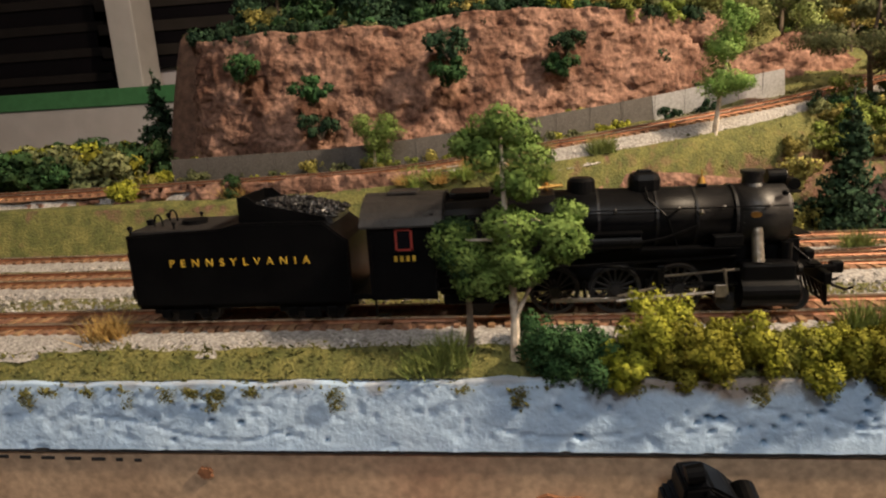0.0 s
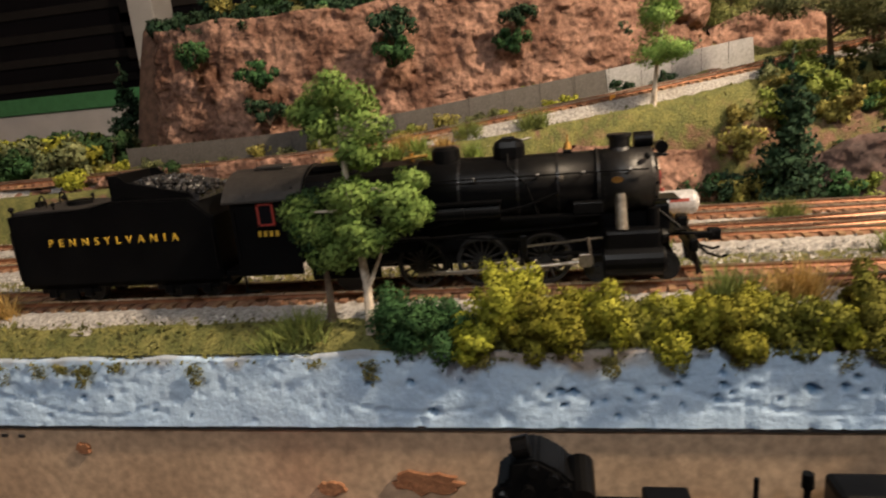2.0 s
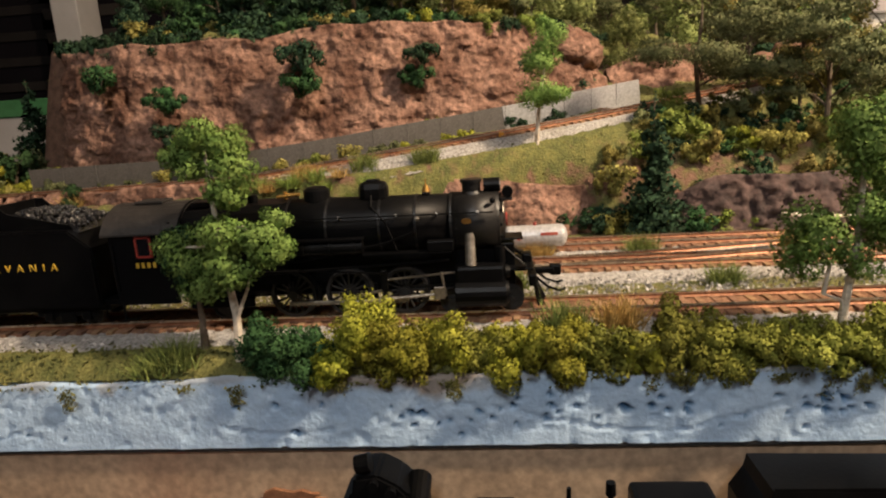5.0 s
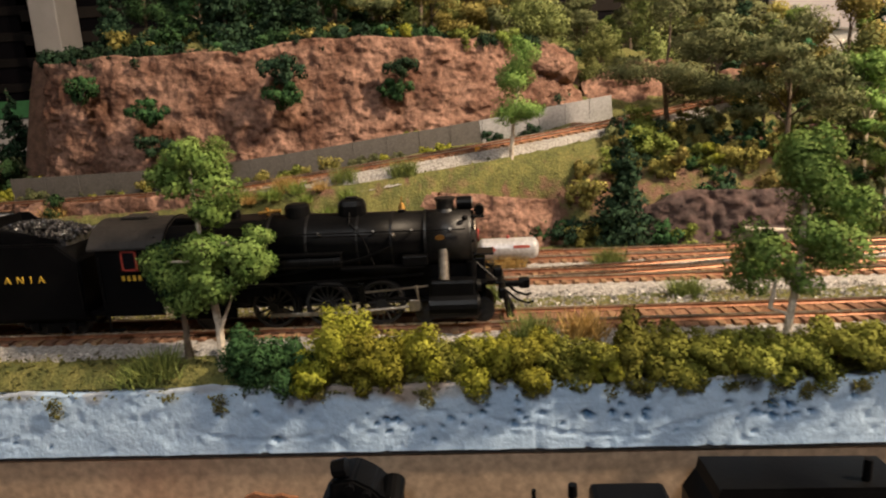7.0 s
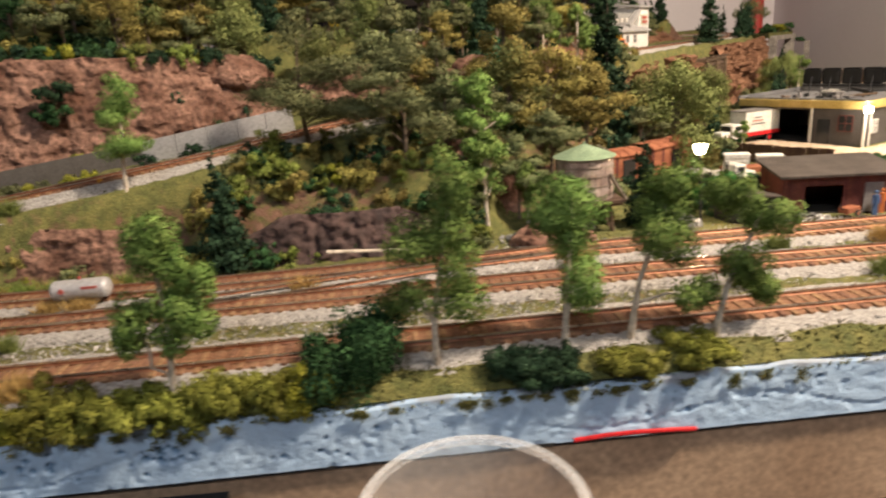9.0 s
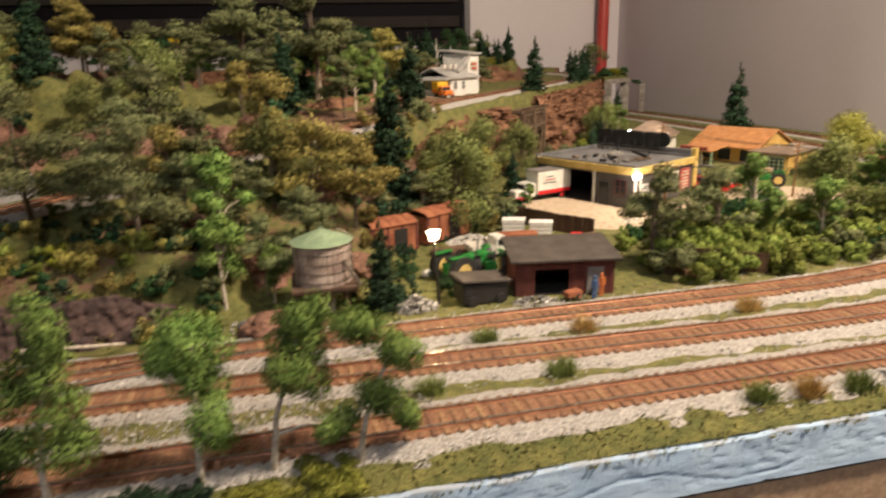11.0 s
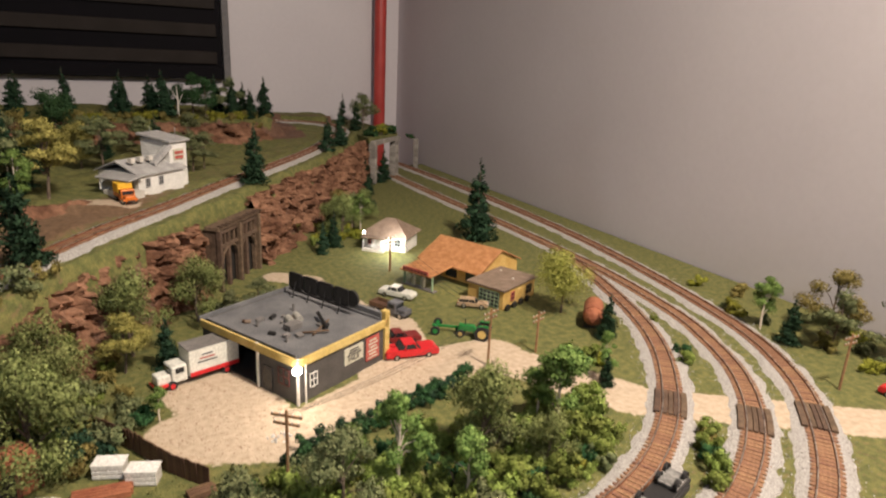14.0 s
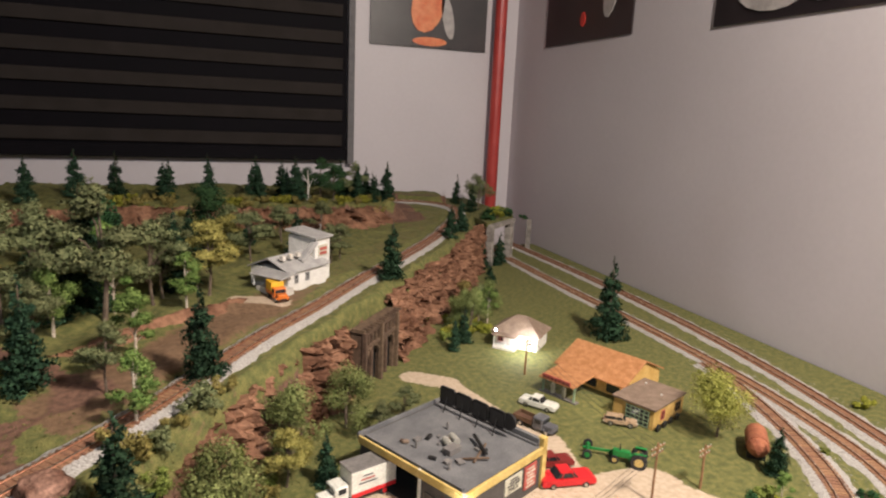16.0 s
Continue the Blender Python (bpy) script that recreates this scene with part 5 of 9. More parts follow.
scatter(BUSHES["moss"] * 2 + BUSHES["yellow"][:1], 64, (1.0, 1.36, 0.19, 0.335, inside), 0.35, 0.6, 0.010, mass="bright mossy ground cover among the village trees")
scatter(BUSHES["olive"] + BUSHES["moss"] + BUSHES["oak"] + BUSHES["deep"], 60, (0.40, 0.62, 0.19, 0.36, lambda x, y: y < np.interp(x, UP[:, 0][:300], UP[:, 1][:300]) - 0.05), 0.35, 0.8, 0.011, mass="mixed olive and green weeds on the slope")
for k, (proto, x, y, w) in enumerate([(GREENS[1], 0.955, 0.468, 0.42), (BUSHES["deep"][0], 0.940, 0.470, 0.8), (CONES[1], 1.494, 0.448, 0.66), (GREENS[0], 1.452, 0.402, 0.4)]):
    put(proto, x, y, w, k * 40)
# tall trees of the terrace wood
for k, (proto, x, y, w) in enumerate([(OAKS[0], 0.726, 0.835, 1.9), (CONES[1], 0.70, 0.87, 1.75), (OAKS[1], 0.665, 0.83, 1.5), (GREENS[1], 0.676, 0.79, 1.05), (OAKS[2], 0.62, 0.80, 1.6), (OLIVES[1], 0.855, 0.93, 1.25), (GREENS[2], 0.825, 0.875, 0.9), (OAKS[1], 0.78, 0.90, 1.35), (OAKS[2], 0.80, 0.99, 1.2), (GREENS[0], 0.775, 0.70, 0.95), (OAKS[0], 1.075, 1.12, 0.8), (OAKS[1], 0.93, 1.15, 1.05), (OAKS[2], 1.10, 1.16, 0.75), (CONES[0], 1.02, 1.18, 1.0)]):
    put(proto, x, y, w, k * 77)
# trees and bushes between the trestle and the cottage
for k, (proto, x, y, w) in enumerate([(WILLOWS[1], 1.325, 1.005, 0.95), (GREENS[1], 1.372, 1.035, 0.9), (CONES[0], 1.292, 0.962, 0.72), (WILLOWS[0], 1.41, 1.12, 0.8), (OAKS[0], 1.375, 1.085, 0.75), (CONES[2], 1.46, 1.22, 0.9)]):
    put(proto, x, y, w, k * 61)
for k in range(9):
    put(BUSHES["yellow" if k % 3 else "moss"][k % 2], 1.268 + k * 0.0105, 0.985 + 0.016 * math.sin(k * 2.1) + 0.006 * k, 0.7, k * 83)
# dark hedge along the village road
for k in range(24):
    x = 1.052 + k * 0.0092
    put(BUSHES["deep" if k % 3 else "conifer"][k % 2], x, 0.352 + 0.33 * (x - 1.052) + 0.006 * math.sin(k * 2.3), 0.55 + 0.2 * math.sin(k * 1.7) ** 2, k * 71)
# olive trees on the slope below the upper line
for k, (proto, x, y, w) in enumerate([(WILLOWS[1], 0.665, 0.345, 0.9), (WILLOWS[0], 0.855, 0.425, 1.2), (OAKS[1], 0.815, 0.415, 0.75), (OLIVES[2], 0.58, 0.33, 0.8), (GREENS[1], 0.625, 0.232, 0.8), (OAKS[0], 0.655, 0.262, 0.75)]):
    put(proto, x, y, w, k * 83)
scatter(BUSHES["deep"] + BUSHES["conifer"] + BUSHES["oak"] * 2 + BUSHES["olive"], 40, (0.745, 0.90, 0.375, 0.47, lambda x, y: y > 0.375 + 0.25 * (x - 0.745)), 0.6, 1.2, 0.014, mass="dark undergrowth at the foot of the slope")
# a hedge of growth along the top of the cliff
CLIFF_X, CLIFF_Y, CLIFF_Z = [-0.025, 0.04, 0.13, 0.22, 0.30, 0.37, 0.43], [0.292, 0.278, 0.285, 0.305, 0.325, 0.355, 0.40], [0.148, 0.146, 0.147, 0.155, 0.150, 0.148, 0.138]
for k in range(54):
    x = -0.03 + k * 0.0088 + rnd.uniform(-0.004, 0.004)
    y = float(np.interp(x, CLIFF_X, CLIFF_Y)) + rnd.uniform(0.020, 0.055)
    # darker growth to the left, again partly for the weaker light
    kind = "conifer" if x < 0.06 or rnd.random() < 0.35 else ("deep" if x < 0.3 and rnd.random() < 0.85 else rnd.choice(["moss", "olive", "oak", "yellow"]))
    put(BUSHES[kind][k % 2], x, y, rnd.uniform(0.55, 1.0), k * 91, float(np.interp(x, CLIFF_X, CLIFF_Z)) - 0.006)
# greenery hanging on the cliff
for k, (x, y, z, s) in enumerate([(0.187, 0.284, 0.108, 0.9), (0.189, 0.290, 0.126, 1.0), (0.274, 0.315, 0.110, 0.8), (0.278, 0.318, 0.128, 0.75), (0.085, 0.268, 0.100, 0.9), (0.088, 0.268, 0.075, 0.8), (0.03, 0.270, 0.12, 0.9)]):
    ob = put(BUSHES["conifer" if k % 2 else "deep"][k % 2], x, y, s, k * 77, z - 0.006)
put(CONES[1], -0.085, 0.345, 1.0, 0)
put(CONES[0], 0.434, 0.195, 0.86, 20, 0.002)
for p in PROTOS:
    for o in list(p.children_recursive) + [p]:
        bpy.data.objects.remove(o)

track(OUTER, "front main line with rusty rails and brown ties", 1, 0, lambda p: -0.02 < p[0] < 1.7 and p[1] < 0.30)
track(SECOND, "second line with rusty rails and brown ties", 2, 0, lambda p: -0.02 < p[0] < 1.7 and p[1] < 0.45)
track(INNER, "inner line with rusty rails and brown ties", 3, 0, lambda p: -0.05 < p[0] < 1.7)
track(UPPER, "upper grade line with rusty rails on a pale gravel shelf", 4, 0.0075, lambda p: p[0] < 1.35, half=lambda line: np.interp(line[:, 0], [0.14, 0.27, 0.9, 1.0], [0.0195, 0.0300, 0.0300, 0.0285]))
track(LINK, "turnout link between two lines", 5, 0, lambda p: True, bed=False, ties=False)


# ---- the steam engine ----
def letters(text, size, m, material, parent, name="lettering", extrude=0.0002, spacing=1.0, label=""):
    c = bpy.data.curves.new(name, "FONT")
    c.body, c.size, c.extrude, c.align_x, c.space_character = text, size, extrude, "CENTER", spacing
    tmp = new(name + "_text", c)
    me = bpy.data.meshes.new_from_object(tmp.evaluated_get(bpy.context.evaluated_depsgraph_get()))
    bpy.data.objects.remove(tmp)
    me.materials.clear()
    me.materials.append(material)
    ob = new(name, me)
    ob.parent = parent
    ob.matrix_local = m
    if label:
        ob["label"] = label
    return ob


def wheel(name, x, y, z, r, parent, spokes=0, width=0.0028):
    """A wheel with tyre, flange and spokes, standing in the x-z plane."""
    s = 1 if y > 0 else -1
    bm = nb()
    n = 28
    prof = [(r * 0.86, -width / 2), (r, -width / 2), (r, width / 2), (r * 1.06, width / 2), (r * 1.06, width / 2 + 0.0006), (r * 0.86, width / 2 + 0.0006)]
    rings = [[bm.verts.new((x + q * math.cos(6.283185 * i / n), y + p * -s, z + q * math.sin(6.283185 * i / n))) for i in range(n)] for q, p in prof]
    for a, b in zip(rings, rings[1:] + rings[:1]):
        for i in range(n):
            bm.faces.new((a[i], a[(i + 1) % n], b[(i + 1) % n], b[i]))
    if spokes:
        rod(bm, (x, y - width * 0.7, z), (x, y + width * 0.7, z), r * 0.2, n=14)
    else:
        rod(bm, (x, y - width * 0.3, z), (x, y + width * 0.3, z), r * 0.87, n=20)
        rod(bm, (x, y - width * 0.7, z), (x, y + width * 0.7, z), r * 0.22, n=12)
    bmesh.ops.recalc_face_normals(bm, faces=bm.faces[:])
    whole = part(name, bm, WHEELM, parent)
    for i in range(spokes):
        a = 6.283185 * i / spokes
        part("spoke", rod(nb(), (x + r * 0.16 * math.cos(a), y, z + r * 0.16 * math.sin(a)), (x + r * 0.88 * math.cos(a), y, z + r * 0.88 * math.sin(a)), 0.0006, 0.0005, 5), WHEELM, whole)
    return whole


def boiler_ring(x, r, z, n=36):
    return [(x, r * math.cos(6.283185 * i / n), z + r * math.sin(6.283185 * i / n)) for i in range(n)]


def steam_engine(place, label, letter=True, group=""):
    t = thing("steam_locomotive", place, label, "locomotive", group)
    # x runs forward from the rear of the tender tank; z from the rail head
    bz, R = 0.0360, 0.0119
    prof = [(0.1680, 0.0126), (0.1900, 0.0125), (0.2080, 0.0121), (0.2390, 0.0118)]
    boiler = part("boiler", ring_sweep(nb(), [boiler_ring(x, r, bz) for x, r in prof]), LOCOBLACK, t)
    smokebox = part("smokebox", ring_sweep(nb(), [boiler_ring(x, r, bz) for x, r in [(0.2391, 0.0121), (0.2575, 0.0121)]]), GRAPHITE, t, "graphite-grey smokebox")
    for ob in (boiler, smokebox):
        for p in ob.data.polygons:
            p.use_smooth = len(p.vertices) == 4
    for x, r in ((0.1725, 0.0131), (0.1890, 0.0128), (0.2105, 0.01245), (0.2250, 0.0122), (0.2392, 0.0124)):
        part("boiler_band", ring_sweep(nb(), [boiler_ring(x - 0.0005, r, bz), boiler_ring(x + 0.0005, r, bz)]), GRAPHITE, boiler, "thin grey boiler band")
    bm = ring_sweep(nb(), [boiler_ring(0.2575, 0.0121, bz), boiler_ring(0.2585, 0.0117, bz), boiler_ring(0.2588, 0.0095, bz), boiler_ring(0.2604, 0.0074, bz), boiler_ring(0.2610, 0.003, bz)])
    front = part("smokebox_front", bm, GRAPHITE, t)
    for i in range(12):
        a = 6.283 * i / 12
        part("door_bolt", rod(nb(), (0.2583, 0.0106 * math.cos(a), bz + 0.0106 * math.sin(a)), (0.2596, 0.0106 * math.cos(a), bz + 0.0106 * math.sin(a)), 0.0006, n=6), LOCOBLACK, front)
    part("number_plate", rod(nb(), (0.2609, 0, bz), (0.2616, 0, bz), 0.0029, n=20), REDSASH, front, "red keystone plate")
    part("grab_rail", limb(nb(), [(0.2600, 0.0088 * math.cos(a), bz + 0.0088 * math.sin(a)) for a in np.linspace(0.5, 2.64, 9)], 0.0003, 0.0003, 5), STEEL, front)
    # firebox, square-shouldered, with its sloping top edge
    ring = lambda x, w, top: [(x, -w, 0.0160), (x, -w, top - 0.0060), (x, -w + 0.0012, top - 0.0024), (x, -w + 0.0040, top), (x, w - 0.0040, top), (x, w - 0.0012, top - 0.0024), (x, w, top - 0.0060), (x, w, 0.0160)]
    firebox = part("firebox", ring_sweep(nb(), [ring(0.1240, 0.0143, 0.0468), ring(0.1500, 0.0143, 0.0478), ring(0.1725, 0.0138, 0.0484)]), LOCOBLACK, t)
    for x in (0.133, 0.143, 0.153, 0.163):
        part("washout_plug", ball(nb(), x, -0.0144, 0.0400, 0.0006), STEEL, firebox)
        part("washout_plug", ball(nb(), x, 0.0144, 0.0400, 0.0006), STEEL, firebox)
    for i in range(14):
        for s in (-1, 1):
            part("stay_bolt", ball(nb(), 0.129 + i * 0.0031, 0.0144 * s, 0.0345 - (i % 2) * 0.004, 0.00028), LOCOBLACK, firebox)
    boxpart("roof_hatch", (0.1400, 0, 0.0490, 0.0160, 0.0150, 0.0024), LOCOBLACK, t, 0.0005)
    part("safety_valve", rod(nb(), (0.1560, 0, 0.0475), (0.1560, 0, 0.0512), 0.0019, 0.0022, 12), LOCOBLACK, t)
    part("turret_box", box(nb(), 0.1490, 0.0040, 0.0488, 0.0060, 0.0040, 0.0020, 0.0004), LOCOBLACK, t)
    # cab: side sheets with an arched window, a front sheet and a curved roof
    for s in (-1, 1):
        side = part("cab_side", prism(nb(), [(0.1000, 0.0100), (0.1265, 0.0100), (0.1265, 0.0405), (0.1000, 0.0405)], "y", 0.0160 * s - 0.0004, 0.0160 * s + 0.0004), LOCOBLACK, t)
        bm = nb()
        for dx, dz, w, h in ((-0.0030, 0, 0.0009, 0.0088), (0.0030, 0, 0.0009, 0.0088), (0, -0.0040, 0.0068, 0.0010), (0, 0.0041, 0.0068, 0.0008)):
            box(bm, 0.1145 + dx, 0.0166 * s, 0.0342 + dz, w, 0.0008, h)
        part("window_sash", bm, REDSASH, side, "red window frame")
        boxpart("window_pane", (0.1145, 0.0164 * s, 0.0342, 0.0062, 0.0006, 0.0080), BLINDDARK, side)
        boxpart("arm_rest", (0.1145, 0.0168 * s, 0.0296, 0.0080, 0.0014, 0.0006), LOCOBLACK, side)
        if letter:
            for i in range(4):
                boxpart("cab_number_bar", (0.1109 + i * 0.0024, 0.0166 * s, 0.0268, 0.0013, 0.0005, 0.0022), GOLD, side, label="gold painted bar")
        part("cab_ladder", rod(nb(), (0.1015, 0.0160 * s, 0.0030), (0.1015, 0.0160 * s, 0.0110), 0.0005, n=6), LOCOBLACK, t)
        boxpart("cab_step", (0.1040, 0.0158 * s, 0.0036, 0.0062, 0.0030, 0.0006), LOCOBLACK, t)
        part("cab_grab", rod(nb(), (0.1015, 0.0170 * s, 0.0160), (0.1015, 0.0170 * s, 0.0360), 0.00035, n=6), LOCOBLACK, side)
    boxpart("cab_front", (0.1258, 0, 0.0290, 0.0010, 0.0310, 0.0300), LOCOBLACK, t)
    arc = [(0.0180 * math.sin(a) / math.sin(1.05), 0.0400 + 0.0104 * (math.cos(a) - math.cos(1.05)) / (1 - math.cos(1.05))) for a in np.linspace(-1.05, 1.05, 15)]
    roof = part("cab_roof", prism(nb(), arc + [(y, z - 0.0008) for y, z in reversed(arc)], "x", 0.0975, 0.1305), ROOFBLACK, t, "brown-black curved roof")
    boxpart("roof_vent", (0.1130, 0, 0.0507, 0.0120, 0.0100, 0.0012), ROOFBLACK, roof, 0.0003)
    part("roof_seam", prism(nb(), [(y, z + 0.0003) for y, z in arc] + [(y, z - 0.0001) for y, z in reversed(arc)], "x", 0.1298, 0.1306), LOCOBLACK, roof)
    boxpart("gangway_floor", (0.0980, 0, 0.0110, 0.0160, 0.0290, 0.0020), LOCOBLACK, t)
    # domes, stack, bell, headlamp, generator
    bm = rod(nb(), (0.1835, 0, bz + 0.0110), (0.1835, 0, bz + 0.0160), 0.0056, 0.0054, 24)
    rod(bm, (0.1835, 0, bz + 0.0160), (0.1835, 0, bz + 0.0172), 0.0054, 0.0040, 24)
    part("steam_dome", bm, LOCOBLACK, t)
    bm = box(nb(), 0.2075, 0, bz + 0.0135, 0.0118, 0.0096, 0.0100, 0.0030)
    part("sand_dome", bm, LOCOBLACK, t)
    part("sand_lid", box(nb(), 0.2075, 0, bz + 0.0187, 0.0050, 0.0040, 0.0010, 0.0004), LOCOBLACK, t)
    bm = rod(nb(), (0.2475, 0, bz + 0.0105), (0.2475, 0, bz + 0.0168), 0.0036, 0.0039, 24)
    rod(bm, (0.2475, 0, bz + 0.0160), (0.2475, 0, bz + 0.0172), 0.0044, n=24)
    rod(bm, (0.2475, 0, bz + 0.0105), (0.2475, 0, bz + 0.0125), 0.0050, 0.0038, 24)
    part("chimney", bm, GRAPHITE, t)
    bm = rod(nb(), (0.1700, 0.0005, bz + 0.0120), (0.1700, 0.0005, bz + 0.0158), 0.0009, n=8)
    rod(bm, (0.1668, -0.0010, bz + 0.0138), (0.1765, -0.0016, bz + 0.0146), 0.0007, n=8)
    box(bm, 0.1735, 0.0010, bz + 0.0142, 0.0050, 0.0016, 0.0014, 0.0003)
    part("whistle", bm, BRASS, t, "brass whistle and valves")
    bm = rod(nb(), (0.2290, 0, bz + 0.0130), (0.2290, 0, bz + 0.0155), 0.0017, 0.0009, 12)
    rod(bm, (0.2290, 0, bz + 0.0155), (0.2290, 0, bz + 0.0182), 0.0003, n=6)
    part("bell", bm, BRASS, t, "small brass bell")
    part("bell_yoke", box(nb(), 0.2290, 0, bz + 0.0122, 0.0030, 0.0046, 0.0016, 0.0004), LOCOBLACK, t)
    lamp_case = part("headlamp", rod(nb(), (0.2525, 0, bz + 0.0145), (0.2590, 0, bz + 0.0145), 0.0029, n=18), LOCOBLACK, t)
    part("lens", rod(nb(), (0.2590, 0, bz + 0.0145), (0.2594, 0, bz + 0.0145), 0.0024, n=18), STEEL, lamp_case)
    part("generator", rod(nb(), (0.2620, -0.0026, bz + 0.0115), (0.2620, 0.0026, bz + 0.0115), 0.0022, n=14), LOCOBLACK, t)
    part("generator_shelf", box(nb(), 0.2610, 0, bz + 0.0088, 0.0060, 0.0080, 0.0008, 0.0002), LOCOBLACK, t)
    part("walk_plate", box(nb(), 0.2625, 0, 0.0290, 0.0100, 0.0120, 0.0007, 0.0002), LOCOBLACK, t)
    for s in (-1, 1):
        bm = prism(nb(), [(0.2455 + 0.0020 * math.cos(a), bz + 0.0022 + 0.0011 * math.sin(a)) for a in np.linspace(0, 6.283, 18, endpoint=False)], "y", 0.01185 * s - 0.0004, 0.01185 * s + 0.0004)
        part("builder_plate", bm, BRASS, smokebox, "small oval brass plate")
        for k in range(13):
            a = -0.9 + k * 0.17
            part("rivet", ball(nb(), 0.2412, 0.01215 * s * math.cos(a), bz + 0.01215 * math.sin(a), 0.00028), GRAPHITE, smokebox)
        # high and low running boards, air tank, pipes
        boxpart("running_board", (0.1905, 0.0140 * s, 0.0335, 0.0280, 0.0050, 0.0007), LOCOBLACK, t)
        boxpart("running_board", (0.2215, 0.0138 * s, 0.0270, 0.0350, 0.0050, 0.0007), LOCOBLACK, t)
        boxpart("running_board", (0.1520, 0.0152 * s, 0.0215, 0.0500, 0.0030, 0.0007), LOCOBLACK, t)
        part("air_reservoir", rod(nb(), (0.1770, 0.0138 * s, 0.0300), (0.2040, 0.0138 * s, 0.0300), 0.0028, n=16), LOCOBLACK, t)
        for x in (0.1800, 0.1905, 0.2010):
            part("reservoir_strap", rod(nb(), (x - 0.0005, 0.0138 * s, 0.0300), (x + 0.0005, 0.0138 * s, 0.0300), 0.0031, n=16), LOCOBLACK, t)
        part("tool_box", box(nb(), 0.2350, 0.0140 * s, 0.0295, 0.0105, 0.0044, 0.0042, 0.0004), LOCOBLACK, t)
        part("hand_rail", rod(nb(), (0.1280, 0.0146 * s, 0.0425), (0.2560, 0.0128 * s, 0.0415), 0.0003, n=6), LOCOBLACK, t)
        for x, y in ((0.1755, 0.0130), (0.1950, 0.0126), (0.2180, 0.0124), (0.2340, 0.0122), (0.2500, 0.0122)):
            part("rail_stanchion", rod(nb(), (x, (y - 0.0012) * s, 0.0412), (x, (y + 0.0010) * s, 0.0420), 0.0005, 0.0006, 6), STEEL, t)
        part("sand_pipe", limb(nb(), [(0.2070, 0.0046 * s, bz + 0.0130), (0.2075, 0.0088 * s, bz + 0.0092), (0.2135, 0.0124 * s, bz + 0.0030), (0.2175, 0.0130 * s, 0.0275)], 0.00035, 0.00035, 6), LOCOBLACK, t)
        part("injector_pipe", limb(nb(), [(0.1280, 0.0150 * s, 0.0280), (0.1500, 0.0154 * s, 0.0255), (0.1760, 0.0146 * s, 0.0250), (0.2130, 0.0136 * s, 0.0310), (0.2250, 0.0126 * s, 0.0350)], 0.0006, 0.0005, 6), LOCOBLACK, t)
        part("feed_pipe", rod(nb(), (0.1280, 0.0158 * s, 0.0195), (0.2380, 0.0146 * s, 0.0235), 0.0005, n=6), LOCOBLACK, t)
        part("check_valve", ball(nb(), 0.2260, 0.0122 * s, bz + 0.0040, 0.0011, n=2), STEEL, t)
        # cylinder, steam pipe, valve gear
        bm = rod(nb(), (0.2400, 0.0130 * s, 0.0092), (0.2600, 0.0130 * s, 0.0092), 0.0058, n=20)
        box(bm, 0.2500, 0.0120 * s, 0.0168, 0.0200, 0.0076, 0.0078, 0.0014)
        cyl = part("cylinder", bm, LOCOBLACK, t)
        part("cylinder_head", rod(nb(), (0.2600, 0.0130 * s, 0.0092), (0.2612, 0.0130 * s, 0.0092), 0.0050, 0.0042, 20), LOCOBLACK, cyl)
        part("valve_cover", rod(nb(), (0.2600, 0.0128 * s, 0.0175), (0.2618, 0.0128 * s, 0.0175), 0.0030, 0.0024, 16), LOCOBLACK, cyl)
        part("steam_pipe", rod(nb(), (0.2465, 0.0104 * s, 0.0330), (0.2465, 0.0136 * s, 0.0205), 0.0020, 0.0022, 14), STEEL, t, "worn grey steam pipe")
        part("air_pump", rod(nb(), (0.2580, 0.0086 * s, 0.0200), (0.2580, 0.0086 * s, 0.0270), 0.0022, n=12), LOCOBLACK, t)
        for x in (0.1720, 0.1955, 0.2190):
            wheel("driving_wheel", x, 0.0083 * s, 0.0099, 0.0096, t, 16)
        wheel("trailing_wheel", 0.1425, 0.0083 * s, 0.0062, 0.0060, t)
        wheel("leading_wheel", 0.2620, 0.0083 * s, 0.0052, 0.0050, t)
        wheel("leading_wheel", 0.2380, 0.0083 * s, 0.0052, 0.0050, t)
        boxpart("side_rod", (0.1955, 0.0114 * s, 0.0066, 0.0500, 0.0010, 0.0017), STEEL, t, 0.0003)
        part("main_rod", rod(nb(), (0.1955, 0.0128 * s, 0.0066), (0.2330, 0.0134 * s, 0.0094), 0.0009, 0.0007, 8), STEEL, t)
        part("eccentric_rod", rod(nb(), (0.1955, 0.0138 * s, 0.0085), (0.2110, 0.0138 * s, 0.0120), 0.0005, n=6), STEEL, t)
        part("valve_rod", rod(nb(), (0.2120, 0.0134 * s, 0.0160), (0.2410, 0.0132 * s, 0.0180), 0.0005, n=6), STEEL, t)
        part("radius_link", box(nb(), 0.2115, 0.0138 * s, 0.0160, 0.0030, 0.0014, 0.0090, 0.0005), LOCOBLACK, t)
        part("combination_lever", rod(nb(), (0.2345, 0.0140 * s, 0.0185), (0.2360, 0.0140 * s, 0.0085), 0.0006, n=6), STEEL, t)
        boxpart("crosshead_guide", (0.2305, 0.0134 * s, 0.0128, 0.0180, 0.0020, 0.0009), LOCOBLACK, t)
        boxpart("crosshead", (0.2335, 0.0134 * s, 0.0100, 0.0046, 0.0024, 0.0052), STEEL, t, 0.0005)
        part("reverser_rod", rod(nb(), (0.1290, 0.0160 * s, 0.0250), (0.2110, 0.0146 * s, 0.0190), 0.0004, n=6), LOCOBLACK, t)
